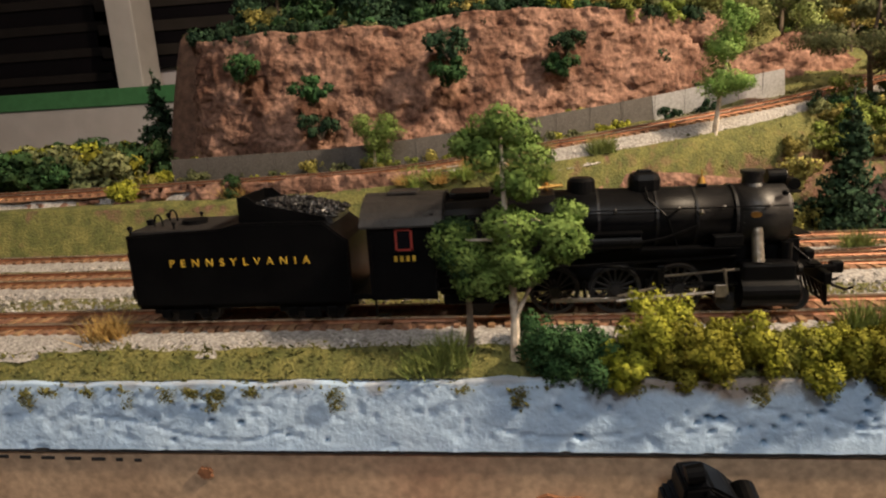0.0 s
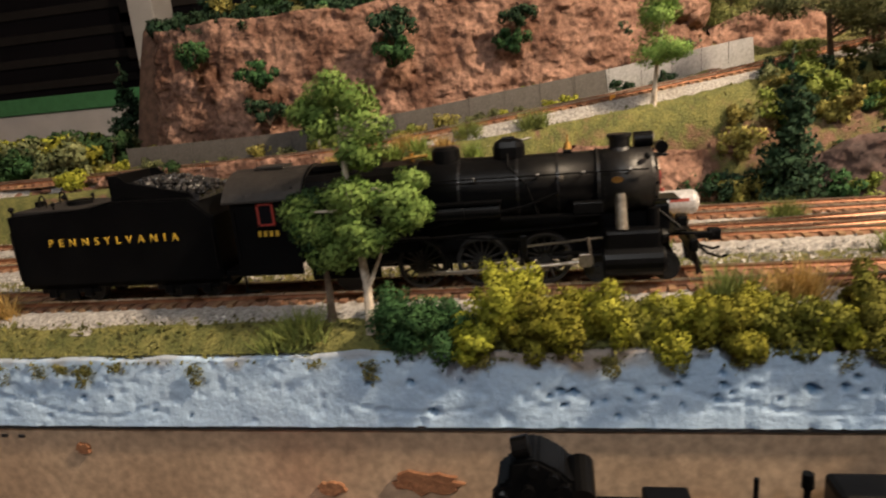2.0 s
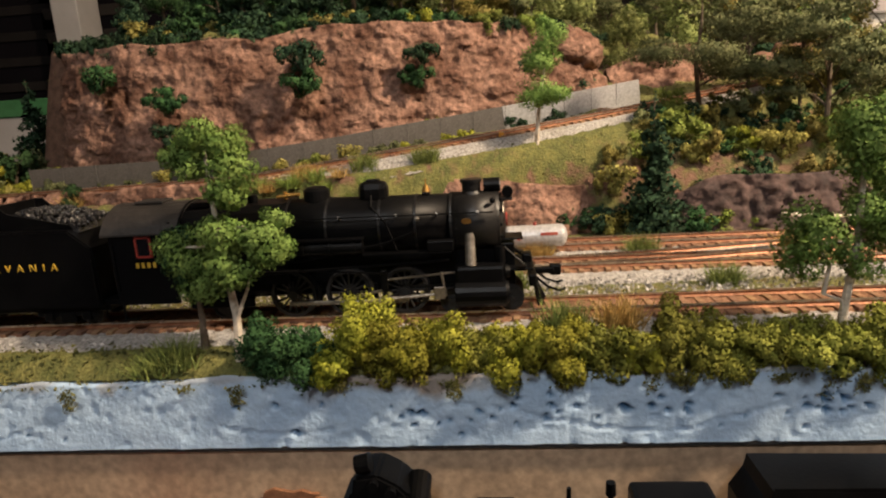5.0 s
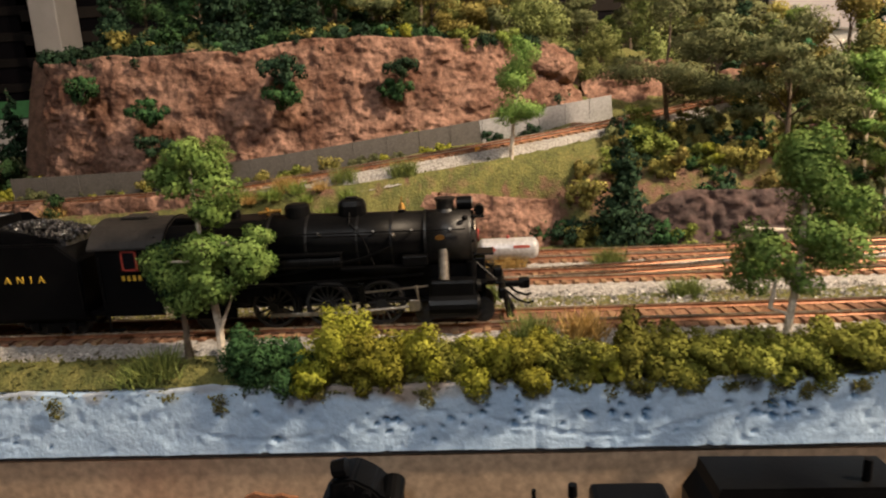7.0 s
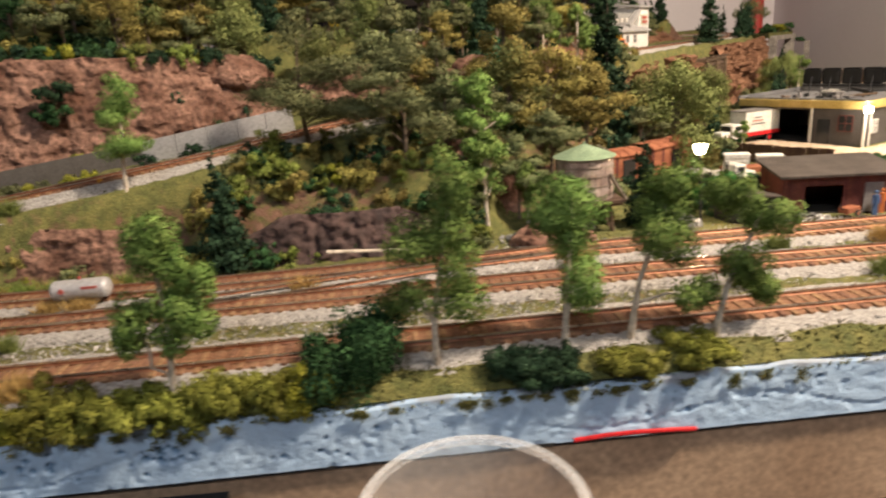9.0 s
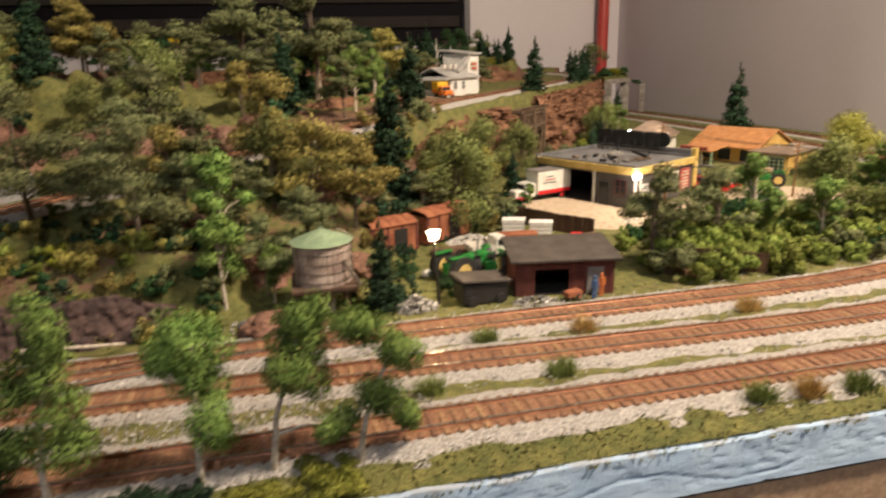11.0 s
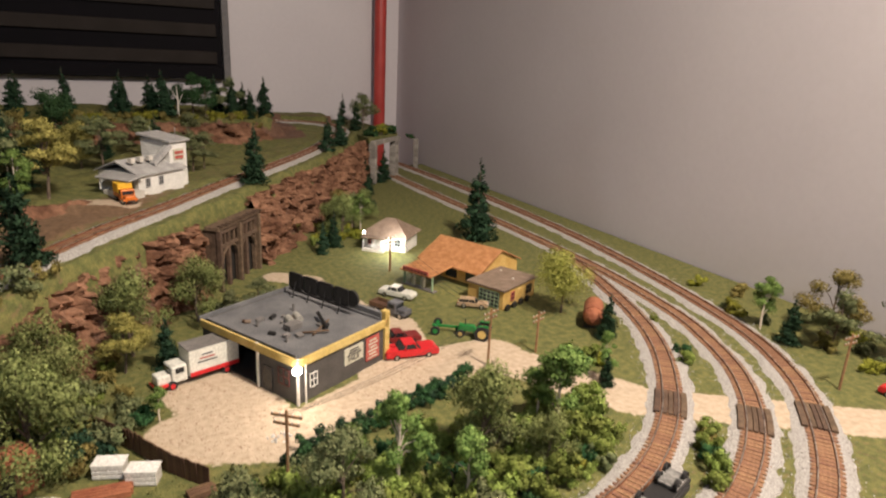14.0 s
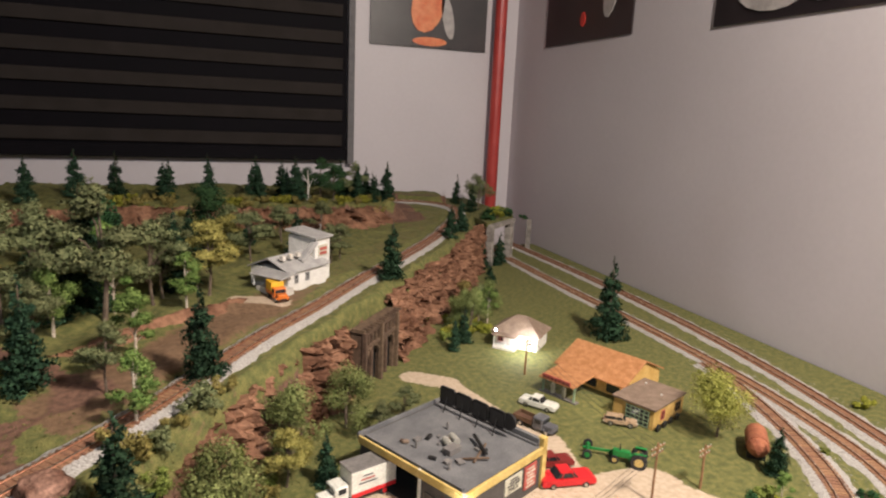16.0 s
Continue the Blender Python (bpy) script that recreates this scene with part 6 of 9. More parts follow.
        for x in (0.1836, 0.2072):
            part("brake_hanger", rod(nb(), (x, 0.0104 * s, 0.0140), (x, 0.0104 * s, 0.0045), 0.0007, n=6), LOCOBLACK, t)
        boxpart("trailing_frame", (0.1420, 0.0112 * s, 0.0082, 0.0280, 0.0014, 0.0046), LOCOBLACK, t, 0.0005)
        part("marker_lamp", ball(nb(), 0.2560, 0.0098 * s, bz + 0.0096, 0.0012, n=2), LOCOBLACK, t)
        part("pilot_brace", rod(nb(), (0.2590, 0.0060 * s, 0.0265), (0.2700, 0.0085 * s, 0.0165), 0.0005, n=6), LOCOBLACK, t)
        part("air_hose", limb(nb(), [(0.2720, 0.0060 * s, 0.0130), (0.2770, 0.0060 * s, 0.0085), (0.2815, 0.0060 * s, 0.0068), (0.2840, 0.0060 * s, 0.0076)], 0.0006, 0.0005, 6), LOCOBLACK, t)
        part("front_step", box(nb(), 0.2660, 0.0130 * s, 0.0195, 0.0040, 0.0040, 0.0006), LOCOBLACK, t)
    boxpart("engine_frame", (0.1950, 0, 0.0180, 0.1380, 0.0120, 0.0190), LOCOBLACK, t, 0.0005)
    boxpart("ash_pan", (0.1440, 0, 0.0150, 0.0380, 0.0220, 0.0090), LOCOBLACK, t, 0.002)
    boxpart("pilot_beam", (0.2705, 0, 0.0140, 0.0030, 0.0310, 0.0046), LOCOBLACK, t, 0.0005)
    boxpart("pilot_deck", (0.2650, 0, 0.0178, 0.0120, 0.0250, 0.0010), LOCOBLACK, t, 0.0003)
    part("pilot_post", box(nb(), 0.2690, 0, 0.0200, 0.0040, 0.0060, 0.0040, 0.0008), LOCOBLACK, t)
    pilot = part("cowcatcher", rod(nb(), (0.2745, -0.0090, 0.0022), (0.2745, 0.0090, 0.0022), 0.0006, n=6), LOCOBLACK, t)
    for i in range(9):
        y = (i - 4) * 0.0032
        part("pilot_bar", rod(nb(), (0.2712, y * 0.95, 0.0125), (0.2760 - abs(y) * 0.25, y * 0.78, 0.0022), 0.0007, 0.0006, 6), LOCOBLACK, pilot)
    bm = box(nb(), 0.2755, 0, 0.0140, 0.0090, 0.0028, 0.0026, 0.0005)
    box(bm, 0.2805, 0.0008, 0.0140, 0.0048, 0.0036, 0.0046, 0.0008)
    part("coupler", bm, LOCOBLACK, t)
    # tender
    tender = new("tender")
    tender.empty_display_size = 0.01
    tender.parent = t
    sheet = [(0.0000, 0.0095), (0.0925, 0.0095), (0.0925, 0.0350), (0.0905, 0.0362), (0.0830, 0.0425), (0.0480, 0.0430), (0.0400, 0.0412), (0.0000, 0.0395)]
    bm = prism(nb(), sheet, "y", -0.0170, 0.0170)
    bmesh.ops.bevel(bm, geom=[e for e in bm.edges if abs(e.verts[0].co.y - e.verts[1].co.y) < 1e-6], offset=0.0006, segments=2, affect="EDGES")
    part("tank", bm, LOCOBLACK, tender)
    flare = [(0.0480, 0.0420), (0.0840, 0.0410), (0.0830, 0.0440), (0.0700, 0.0470), (0.0560, 0.0500), (0.0525, 0.0530), (0.0480, 0.0530)]
    for s in (-1, 1):
        part("coal_board", prism(nb(), flare, "y", 0.0134 * s - 0.0004, 0.0134 * s + 0.0004), LOCOBLACK, tender)
    boxpart("coal_bulkhead", (0.0482, 0, 0.0470, 0.0008, 0.0264, 0.0120), LOCOBLACK, tender, 0, Matrix.Rotation(0.08, 4, "Y"))
    r = random.Random(5)
    bm = nb()
    for i in range(520):
        x, y = r.uniform(0.0495, 0.0870), r.uniform(-0.0124, 0.0124)
        z = 0.0425 + 0.0075 * max(0, 1 - ((x - 0.0650) / 0.0270) ** 2) * (1 - (y / 0.018) ** 2) + r.uniform(-0.001, 0.0006)
        m = Matrix.Translation((x, y, z)) @ Euler((r.uniform(0, 6), r.uniform(0, 6), r.uniform(0, 6))).to_matrix().to_4x4() @ Matrix.Diagonal((r.uniform(0.7, 1.3), r.uniform(0.7, 1.3), r.uniform(0.5, 1.1), 1))
        bmesh.ops.create_icosphere(bm, subdivisions=1, radius=0.0010, matrix=m)
    coal = part("coal_load", bm, COAL, tender, "glossy black lump coal")
    coal["kind"] = "stuff"
    boxpart("coal_bed", (0.0670, 0, 0.0425, 0.0380, 0.0256, 0.0030), COAL, tender)
    boxpart("tank_top", (0.0220, 0, 0.0402, 0.0420, 0.0300, 0.0016), ROOFBLACK, tender, 0.0003)
    part("filler_hatch", rod(nb(), (0.0220, 0, 0.0408), (0.0220, 0, 0.0428), 0.0052, n=20), LOCOBLACK, tender)
    for y in (-0.0060, 0.0060):
        part("grab_hoop", tube(nb(), [(0.0090 + 0.0018 * math.cos(a), y, 0.0420 + 0.0042 * math.sin(a)) for a in np.linspace(3.3, -0.2, 9)], 0.0004), LOCOBLACK, tender)
    part("rear_lamp", box(nb(), 0.0020, 0.0, 0.0418, 0.0030, 0.0030, 0.0030, 0.0005), LOCOBLACK, tender)
    for s in (-1, 1):
        bm = rod(nb(), (0.0016, 0.0150 * s, 0.0395), (0.0016, 0.0150 * s, 0.0418), 0.0005, n=6)
        ball(bm, 0.0016, 0.0150 * s, 0.0424, 0.0012, n=2)
        part("marker_lamp", bm, LOCOBLACK, tender)
        bm = rod(nb(), (0.0190, 0.0120 * s, 0.0402), (0.0190, 0.0120 * s, 0.0430), 0.0004, n=6)
        ball(bm, 0.0190, 0.0120 * s, 0.0432, 0.0009, n=2)
        part("vent_knob", bm, LOCOBLACK, tender)
        part("tender_grab", rod(nb(), (0.0918, 0.0175 * s, 0.0140), (0.0918, 0.0175 * s, 0.0300), 0.00035, n=6), LOCOBLACK, tender)
        part("rear_grab", rod(nb(), (0.0008, 0.0175 * s, 0.0120), (0.0008, 0.0175 * s, 0.0330), 0.00035, n=6), LOCOBLACK, tender)
    for i in range(9):
        boxpart("ladder_rung", (-0.0012, -0.0090, 0.0120 + i * 0.0032, 0.0006, 0.0070, 0.0005), LOCOBLACK, tender)
    boxpart("tender_frame", (0.0460, 0, 0.0084, 0.0950, 0.0260, 0.0030), LOCOBLACK, tender, 0.0004)
    for x0 in (0.0190, 0.0740):
        for s in (-1, 1):
            bm = box(nb(), x0, 0.0125 * s, 0.0062, 0.0280, 0.0015, 0.0026, 0.0004)
            box(bm, x0, 0.0128 * s, 0.0045, 0.0070, 0.0018, 0.0048, 0.0005)
            for dx in (-0.0085, 0.0085):
                box(bm, x0 + dx, 0.0130 * s, 0.0052, 0.0042, 0.0022, 0.0042, 0.0006)
            part("truck_frame", bm, LOCOBLACK, tender)
            for dx in (-0.0085, 0.0085):
                wheel("tender_wheel", x0 + dx, 0.0083 * s, 0.0052, 0.0050, tender)
    bm = box(nb(), -0.0040, 0, 0.0100, 0.0100, 0.0028, 0.0026, 0.0004)
    box(bm, -0.0095, 0.0008, 0.0100, 0.0050, 0.0036, 0.0046, 0.0008)
    part("rear_coupler", bm, LOCOBLACK, tender)
    if letter:
        for s in (-1, 1):
            letters("PENNSYLVANIA", 0.0044, pose(0.0470, 0.0172 * s, 0.0262, 90, 0, 0 if s < 0 else 180), GOLD, tender, spacing=2.15, label="gold railway name")
    return t


ENGINE_X = 0.078
steam_engine(pose(ENGINE_X, 0.042, 0.0060), "black steam locomotive with coal tender on the front line")


def stripped_engine():
    """A model in pieces: pilot end, bare chassis and tender shell in one row."""
    t = thing("stripped_engine", pose(0.279, -0.024, -0.0875), "black stripped-down locomotive model on the front shelf", "locomotive")
    boxpart("chassis", (0.070, 0, 0.022, 0.135, 0.018, 0.030), LOCOBLACK, t, 0.001)
    bm = prism(nb(), [(0.000, 0.034), (0.030, 0.034), (0.029, 0.0500), (0.0240, 0.0525), (0.0210, 0.0560), (0.0140, 0.0600), (0.0060, 0.0590), (0.0050, 0.0520), (0.0015, 0.0510)], "y", -0.008, 0.008)
    bmesh.ops.bevel(bm, geom=bm.edges[:], offset=0.0010, segments=2, affect="EDGES")
    part("pilot_end", bm, LOCOBLACK, t)
    part("headlamp", rod(nb(), (0.0068, -0.005, 0.0625), (0.0118, -0.005, 0.0635), 0.0030, 0.0033, 14), LOCOBLACK, t)
    part("lamp_post", rod(nb(), (0.0090, -0.004, 0.056), (0.0090, -0.004, 0.0625), 0.0012, n=8), LOCOBLACK, t)
    part("air_pump", rod(nb(), (0.0265, -0.009, 0.048), (0.0265, 0.004, 0.052), 0.0042, n=16), LOCOBLACK, t)
    part("buffer", ball(nb(), 0.003, -0.006, 0.0470, 0.0034, 1.0, 2), LOCOBLACK, t)
    for x, z, r in ((0.0130, 0.0575, 0.0018), (0.0185, 0.0545, 0.0020), (0.0215, 0.0505, 0.0026), (0.0110, 0.0500, 0.0024)):
        part("valve_body", rod(nb(), (x, -0.0105, z), (x, -0.0070, z), r, r * 0.8, 10), LOCOBLACK, t)
    boxpart("gearbox", (0.052, 0, 0.0390, 0.014, 0.012, 0.008), LOCOBLACK, t, 0.001)
    part("motor_post", rod(nb(), (0.0765, 0, 0.036), (0.0768, 0, 0.0500), 0.0008, n=8), LOCOBLACK, t)
    bm = rod(nb(), (0.0905, 0, 0.036), (0.0905, 0, 0.0490), 0.0010, n=8)
    rod(bm, (0.0905, 0, 0.0475), (0.0905, 0, 0.0520), 0.0018, 0.0016, 10)
    part("drive_shaft", bm, LOCOBLACK, t)
    part("motor", box(nb(), 0.1105, 0, 0.0410, 0.027, 0.014, 0.0150, 0.0020), LOCOBLACK, t)
    shell = part("tender_shell", prism(nb(), [(0.132, 0.006), (0.200, 0.006), (0.200, 0.0545), (0.1375, 0.0555), (0.1365, 0.0510), (0.132, 0.0440)], "y", -0.011, 0.011), LOCOBLACK, t)
    boxpart("tank_rim", (0.1690, -0.0105, 0.0556, 0.0620, 0.0008, 0.0016), LOCOBLACK, shell)
    part("brake_post", rod(nb(), (0.1880, -0.004, 0.054), (0.1880, -0.004, 0.0625), 0.0015, n=8), LOCOBLACK, t)


stripped_engine()


# ---- buildings ----
SIDING = M("dark_grey_block_wall", (0.060, 0.054, 0.050), (0.085, 0.076, 0.070), 60, 0.85, bump=0.3)
YELLOWT = M("faded_yellow_trim", (0.48, 0.34, 0.09), (0.60, 0.45, 0.16), 80, 0.75)
TARROOF = M("grey_tar_roof", (0.105, 0.105, 0.110), (0.165, 0.162, 0.165), 34, 0.9, bump=0.4)
# near-black that puts the dark of insides and openings into the colour
DARKIN = M("dark_interior", (0.012, 0.010, 0.009), (0.02, 0.017, 0.014), 60, 0.9)
WHITEP = M("white_model_paint", (0.66, 0.64, 0.60), (0.76, 0.74, 0.70), 60, 0.7)
OFFW = M("weathered_white", (0.50, 0.47, 0.42), (0.62, 0.58, 0.52), 90, 0.8)
ORANGEROOF = M("orange_shingle_roof", (0.34, 0.145, 0.05), (0.46, 0.22, 0.09), 110, 0.85, bump=0.5)
YELLOWW = M("ochre_clapboard", (0.50, 0.31, 0.08), (0.60, 0.40, 0.13), 70, 0.8)
REDW = M("barn_red_boards", (0.085, 0.020, 0.016), (0.13, 0.035, 0.026), 80, 0.85, rand=0.15)
RUSTR = M("rusted_sheet", (0.21, 0.062, 0.028), (0.34, 0.125, 0.060), 70, 0.85, bump=0.4)
BROWNW = M("brown_boards", (0.085, 0.042, 0.022), (0.14, 0.075, 0.042), 90, 0.85, rand=0.25)
GREYROOF = M("grey_felt_roof", (0.13, 0.12, 0.115), (0.19, 0.175, 0.165), 60, 0.9, bump=0.4)
BROWNROOF = M("brown_shingle_roof", (0.17, 0.12, 0.085), (0.24, 0.175, 0.13), 90, 0.85, bump=0.4)
STONE = M("grey_portal_stone", (0.20, 0.18, 0.16), (0.32, 0.29, 0.26), 60, 0.9, rand=0.2, bump=0.5)
TIMBER = M("dark_trestle_timber", (0.070, 0.042, 0.026), (0.130, 0.082, 0.052), 120, 0.85, rand=0.2)
CONCRETE = M("grey_fence_sheet", (0.070, 0.062, 0.056), (0.125, 0.112, 0.102), 26, 0.7, rand=0.03)
SIGNRED = M("faded_red_sign", (0.36, 0.06, 0.05), (0.46, 0.12, 0.09), 90, 0.7)
SIGNPALE = M("faded_pale_sign", (0.46, 0.44, 0.34), (0.56, 0.54, 0.44), 90, 0.7)
GREENR = M("mossy_green_roof", (0.17, 0.24, 0.15), (0.24, 0.32, 0.20), 80, 0.85, rand=0.1)
STAVE = M("weathered_tank_stave", (0.27, 0.20, 0.165), (0.46, 0.38, 0.33), 120, 0.85, rand=0.22)
GLASSD = M("dark_window_glass", (0.02, 0.022, 0.025), None, 50, 0.12, bump=0)
LIT = glow("lamp_white", (1.0, 0.93, 0.80), 45)
POLEW = M("orange_brown_pole", (0.20, 0.10, 0.045), (0.30, 0.165, 0.08), 120, 0.8)
LITWARM = glow("lamp_warm", (1.0, 0.80, 0.50), 24)
DARKROOF = M("dark_tar_roof", (0.050, 0.040, 0.034), (0.085, 0.070, 0.060), 60, 0.85, bump=0.4)
PALEROOF = M("pale_grey_roof", (0.30, 0.29, 0.285), (0.40, 0.39, 0.38), 60, 0.8, bump=0.3)
GALV = M("galvanised_sheet", (0.36, 0.36, 0.37), (0.48, 0.48, 0.49), 30, 0.45, metal=0.5, rand=0.08)
BLACKP = M("black_paint", (0.015, 0.014, 0.014), None, 60, 0.5)


def sash(parent, x, y, z, w, h, turn, material=OFFW, pane=GLASSD):
    """A window with its pane, standing on the x-z plane of a turned frame."""
    m = Matrix.Translation((x, y, z)) @ Matrix.Rotation(turn, 4, "Z")
    bm = nb()
    for a, b, c, d in ((-w / 2, 0, 0.0008, h), (w / 2, 0, 0.0008, h), (0, h / 2, w, 0.0008), (0, -h / 2, w, 0.0008), (0, 0, w, 0.0005), (0, 0, 0.0005, h)):
        box(bm, a, -0.0004, b, c, 0.0012, d)
    win = part("window", bm, material, parent)
    win.matrix_local = m
    p = boxpart("pane", (0, 0.0001, 0, w, 0.0006, h), pane, win)
    return win


def gas_station():
    """Long front wall runs from the near corner to the right; the open bay looks to the left."""
    yaw = 27.0
    t = thing("service_garage", pose(1.083, 0.446, 0, 0, 0, yaw), "dark grey flat-roofed garage with yellow trim and an open bay", "garage")
    W, D, H = 0.135, 0.156, 0.050
    boxpart("front_wall", (W / 2, 0.001, H / 2, W, 0.002, H), SIDING, t)
    boxpart("rear_wall", (W / 2, D - 0.001, H / 2, W, 0.002, H), SIDING, t)
    boxpart("end_wall", (W - 0.001, D / 2, H / 2, 0.002, D - 0.004, H), SIDING, t)
    boxpart("bay_wall", (0.001, 0.030, H / 2, 0.002, 0.056, H), SIDING, t)
    boxpart("bay_wall", (0.001, D - 0.010, H / 2, 0.002, 0.016, H), SIDING, t)
    boxpart("bay_lintel", (0.001, 0.10, H - 0.005, 0.002, 0.085, 0.010), SIDING, t)
    boxpart("floor_slab", (W / 2, D / 2, 0.0010, W - 0.004, D - 0.004, 0.002), DARKIN, t)
    boxpart("roof", (W / 2, D / 2, H - 0.001, W - 0.002, D - 0.002, 0.002), TARROOF, t)
    boxpart("cornice", (W / 2, -0.0015, H - 0.003, W + 0.006, 0.003, 0.009), YELLOWT, t, 0.0004)
    boxpart("cornice", (-0.0015, D / 2, H - 0.003, 0.003, D, 0.009), YELLOWT, t, 0.0004)
    boxpart("cornice", (W + 0.0015, D / 2, H - 0.003, 0.003, D, 0.009), YELLOWT, t, 0.0004)
    boxpart("parapet", (W / 2, D + 0.001, H + 0.001, W + 0.006, 0.003, 0.008), TARROOF, t, 0.0004)
    for x, y in ((-0.001, -0.001), (-0.001, 0.060), (W + 0.001, -0.001)):
        part("corner_post", rod(nb(), (x, y, 0), (x, y, H + 0.002), 0.0018, n=8), OFFW, t)
    boxpart("painted_sign", (W * 0.60, -0.0008, 0.0275, 0.030, 0.0012, 0.019), SIGNPALE, t)
    boxpart("painted_sign", (W * 0.83, -0.0008, 0.024, 0.022, 0.0012, 0.028), SIGNRED, t)
    for i in range(6):
        if i > 2:
            boxpart("sign_bar", (W * 0.60, -0.0017, 0.0190 + i * 0.0030, 0.022 - (i % 3) * 0.004, 0.0006, 0.0014), SIDING, t)
        boxpart("sign_bar", (W * 0.83, -0.0017, 0.013 + i * 0.0042, 0.016 - (i % 2) * 0.004, 0.0006, 0.0016), SIGNPALE, t)
    sash(t, -0.0006, 0.020, 0.026, 0.016, 0.018, -math.pi / 2, REDW)
    boxpart("door", (-0.0006, 0.045, 0.015, 0.0012, 0.014, 0.029), GLASSD, t)
    # roof plant
    for x, y, sx, sy, h in ((0.050, 0.062, 0.018, 0.012, 0.007), (0.030, 0.050, 0.008, 0.006, 0.004), (0.075, 0.045, 0.007, 0.007, 0.003), (0.040, 0.105, 0.009, 0.006, 0.004)):
        boxpart("roof_unit", (x, y, H + h / 2, sx, sy, h), GREYROOF, t, 0.0006)
    for x in (0.054, 0.066):
        part("roof_drum", rod(nb(), (x, 0.068, H + 0.004), (x + 0.006, 0.082, H + 0.004), 0.0042, n=14), M("roof_drum_grey", (0.26, 0.25, 0.22)), t)
    for x, y in ((0.022, 0.040), (0.028, 0.095), (0.085, 0.10)):
        part("vent_pipe", rod(nb(), (x, y, H), (x, y, H + 0.009), 0.0014, n=8), GREYROOF, t)
    part("roof_timber", rod(nb(), (0.050, 0.030, H + 0.002), (0.088, 0.045, H + 0.003), 0.0013, n=6), TIMBER, t)
    part("roof_timber", rod(nb(), (0.044, 0.045, H + 0.002), (0.066, 0.022, H + 0.004), 0.0013, n=6), TIMBER, t)
    rr = random.Random(17)
    for k in range(11):
        x, y, w = rr.uniform(0.022, 0.082), rr.uniform(0.035, 0.115), rr.uniform(0.004, 0.010)
        boxpart("roof_scrap", (x, y, H + 0.0022, w, w * rr.uniform(0.3, 0.8), rr.uniform(0.002, 0.005)), rr.choice([TIMBER, GREYROOF, BLACKP, BROWNROOF]), t, 0.0004, Matrix.Rotation(rr.uniform(0, 3), 4, "Z"))
    for x in (0.004, W - 0.004):
        boxpart("parapet", (x, D / 2, H + 0.0012, 0.004, D - 0.01, 0.004), TARROOF, t, 0.0004)
    # sign frame of four rounded panels along the far parapet
    sx = W - 0.016
    sign = boxpart("sign_rail", (sx, 0.093, H + 0.008, 0.0016, 0.104, 0.0016), BLACKP, t)
    for i in range(4):
        boxpart("sign_panel", (sx, 0.0545 + i * 0.0258, H + 0.0205, 0.003, 0.0240, 0.021), BLACKP, sign, 0.0030)
        part("sign_brace", rod(nb(), (sx - 0.007, 0.0545 + i * 0.0258, H), (sx - 0.001, 0.0545 + i * 0.0258, H + 0.020), 0.0008, n=6), BLACKP, sign)
    part("round_sign", rod(nb(), (sx, 0.0385, H + 0.0215), (sx + 0.003, 0.0385, H + 0.0215), 0.0100, n=22), BLACKP, sign)
    boxpart("tall_parapet", (W - 0.002, D / 2, H + 0.0045, 0.005, D - 0.006, 0.011), TARROOF, t, 0.0005)
    boxpart("corner_pier", (W + 0.001, 0.001, (H + 0.012) / 2, 0.008, 0.008, H + 0.012), YELLOWT, t, 0.0006)
    part("drain_pipe", rod(nb(), (0.008, -0.0026, 0.0), (0.008, -0.0026, H - 0.006), 0.0011, n=8), OFFW, t)
    sash(t, 0.020, -0.0012, 0.022, 0.010, 0.015, 0, WHITEP)
    letters("MILK", 0.0085, pose(W * 0.60, -0.0016, 0.0205, 90, 0, 0), SIDING, t, name="painted_word", label="dark painted word")
    part("roof_chute", rod(nb(), (0.070, 0.030, H + 0.004), (0.088, 0.062, H + 0.007), 0.0022, n=10), BLACKP, t)
    globe = boxpart("flood_lamp", (-0.006, -0.006, 0.043, 0.008, 0.006, 0.006), LIT, t, 0.0015, label="glowing white flood lamp")
    return t


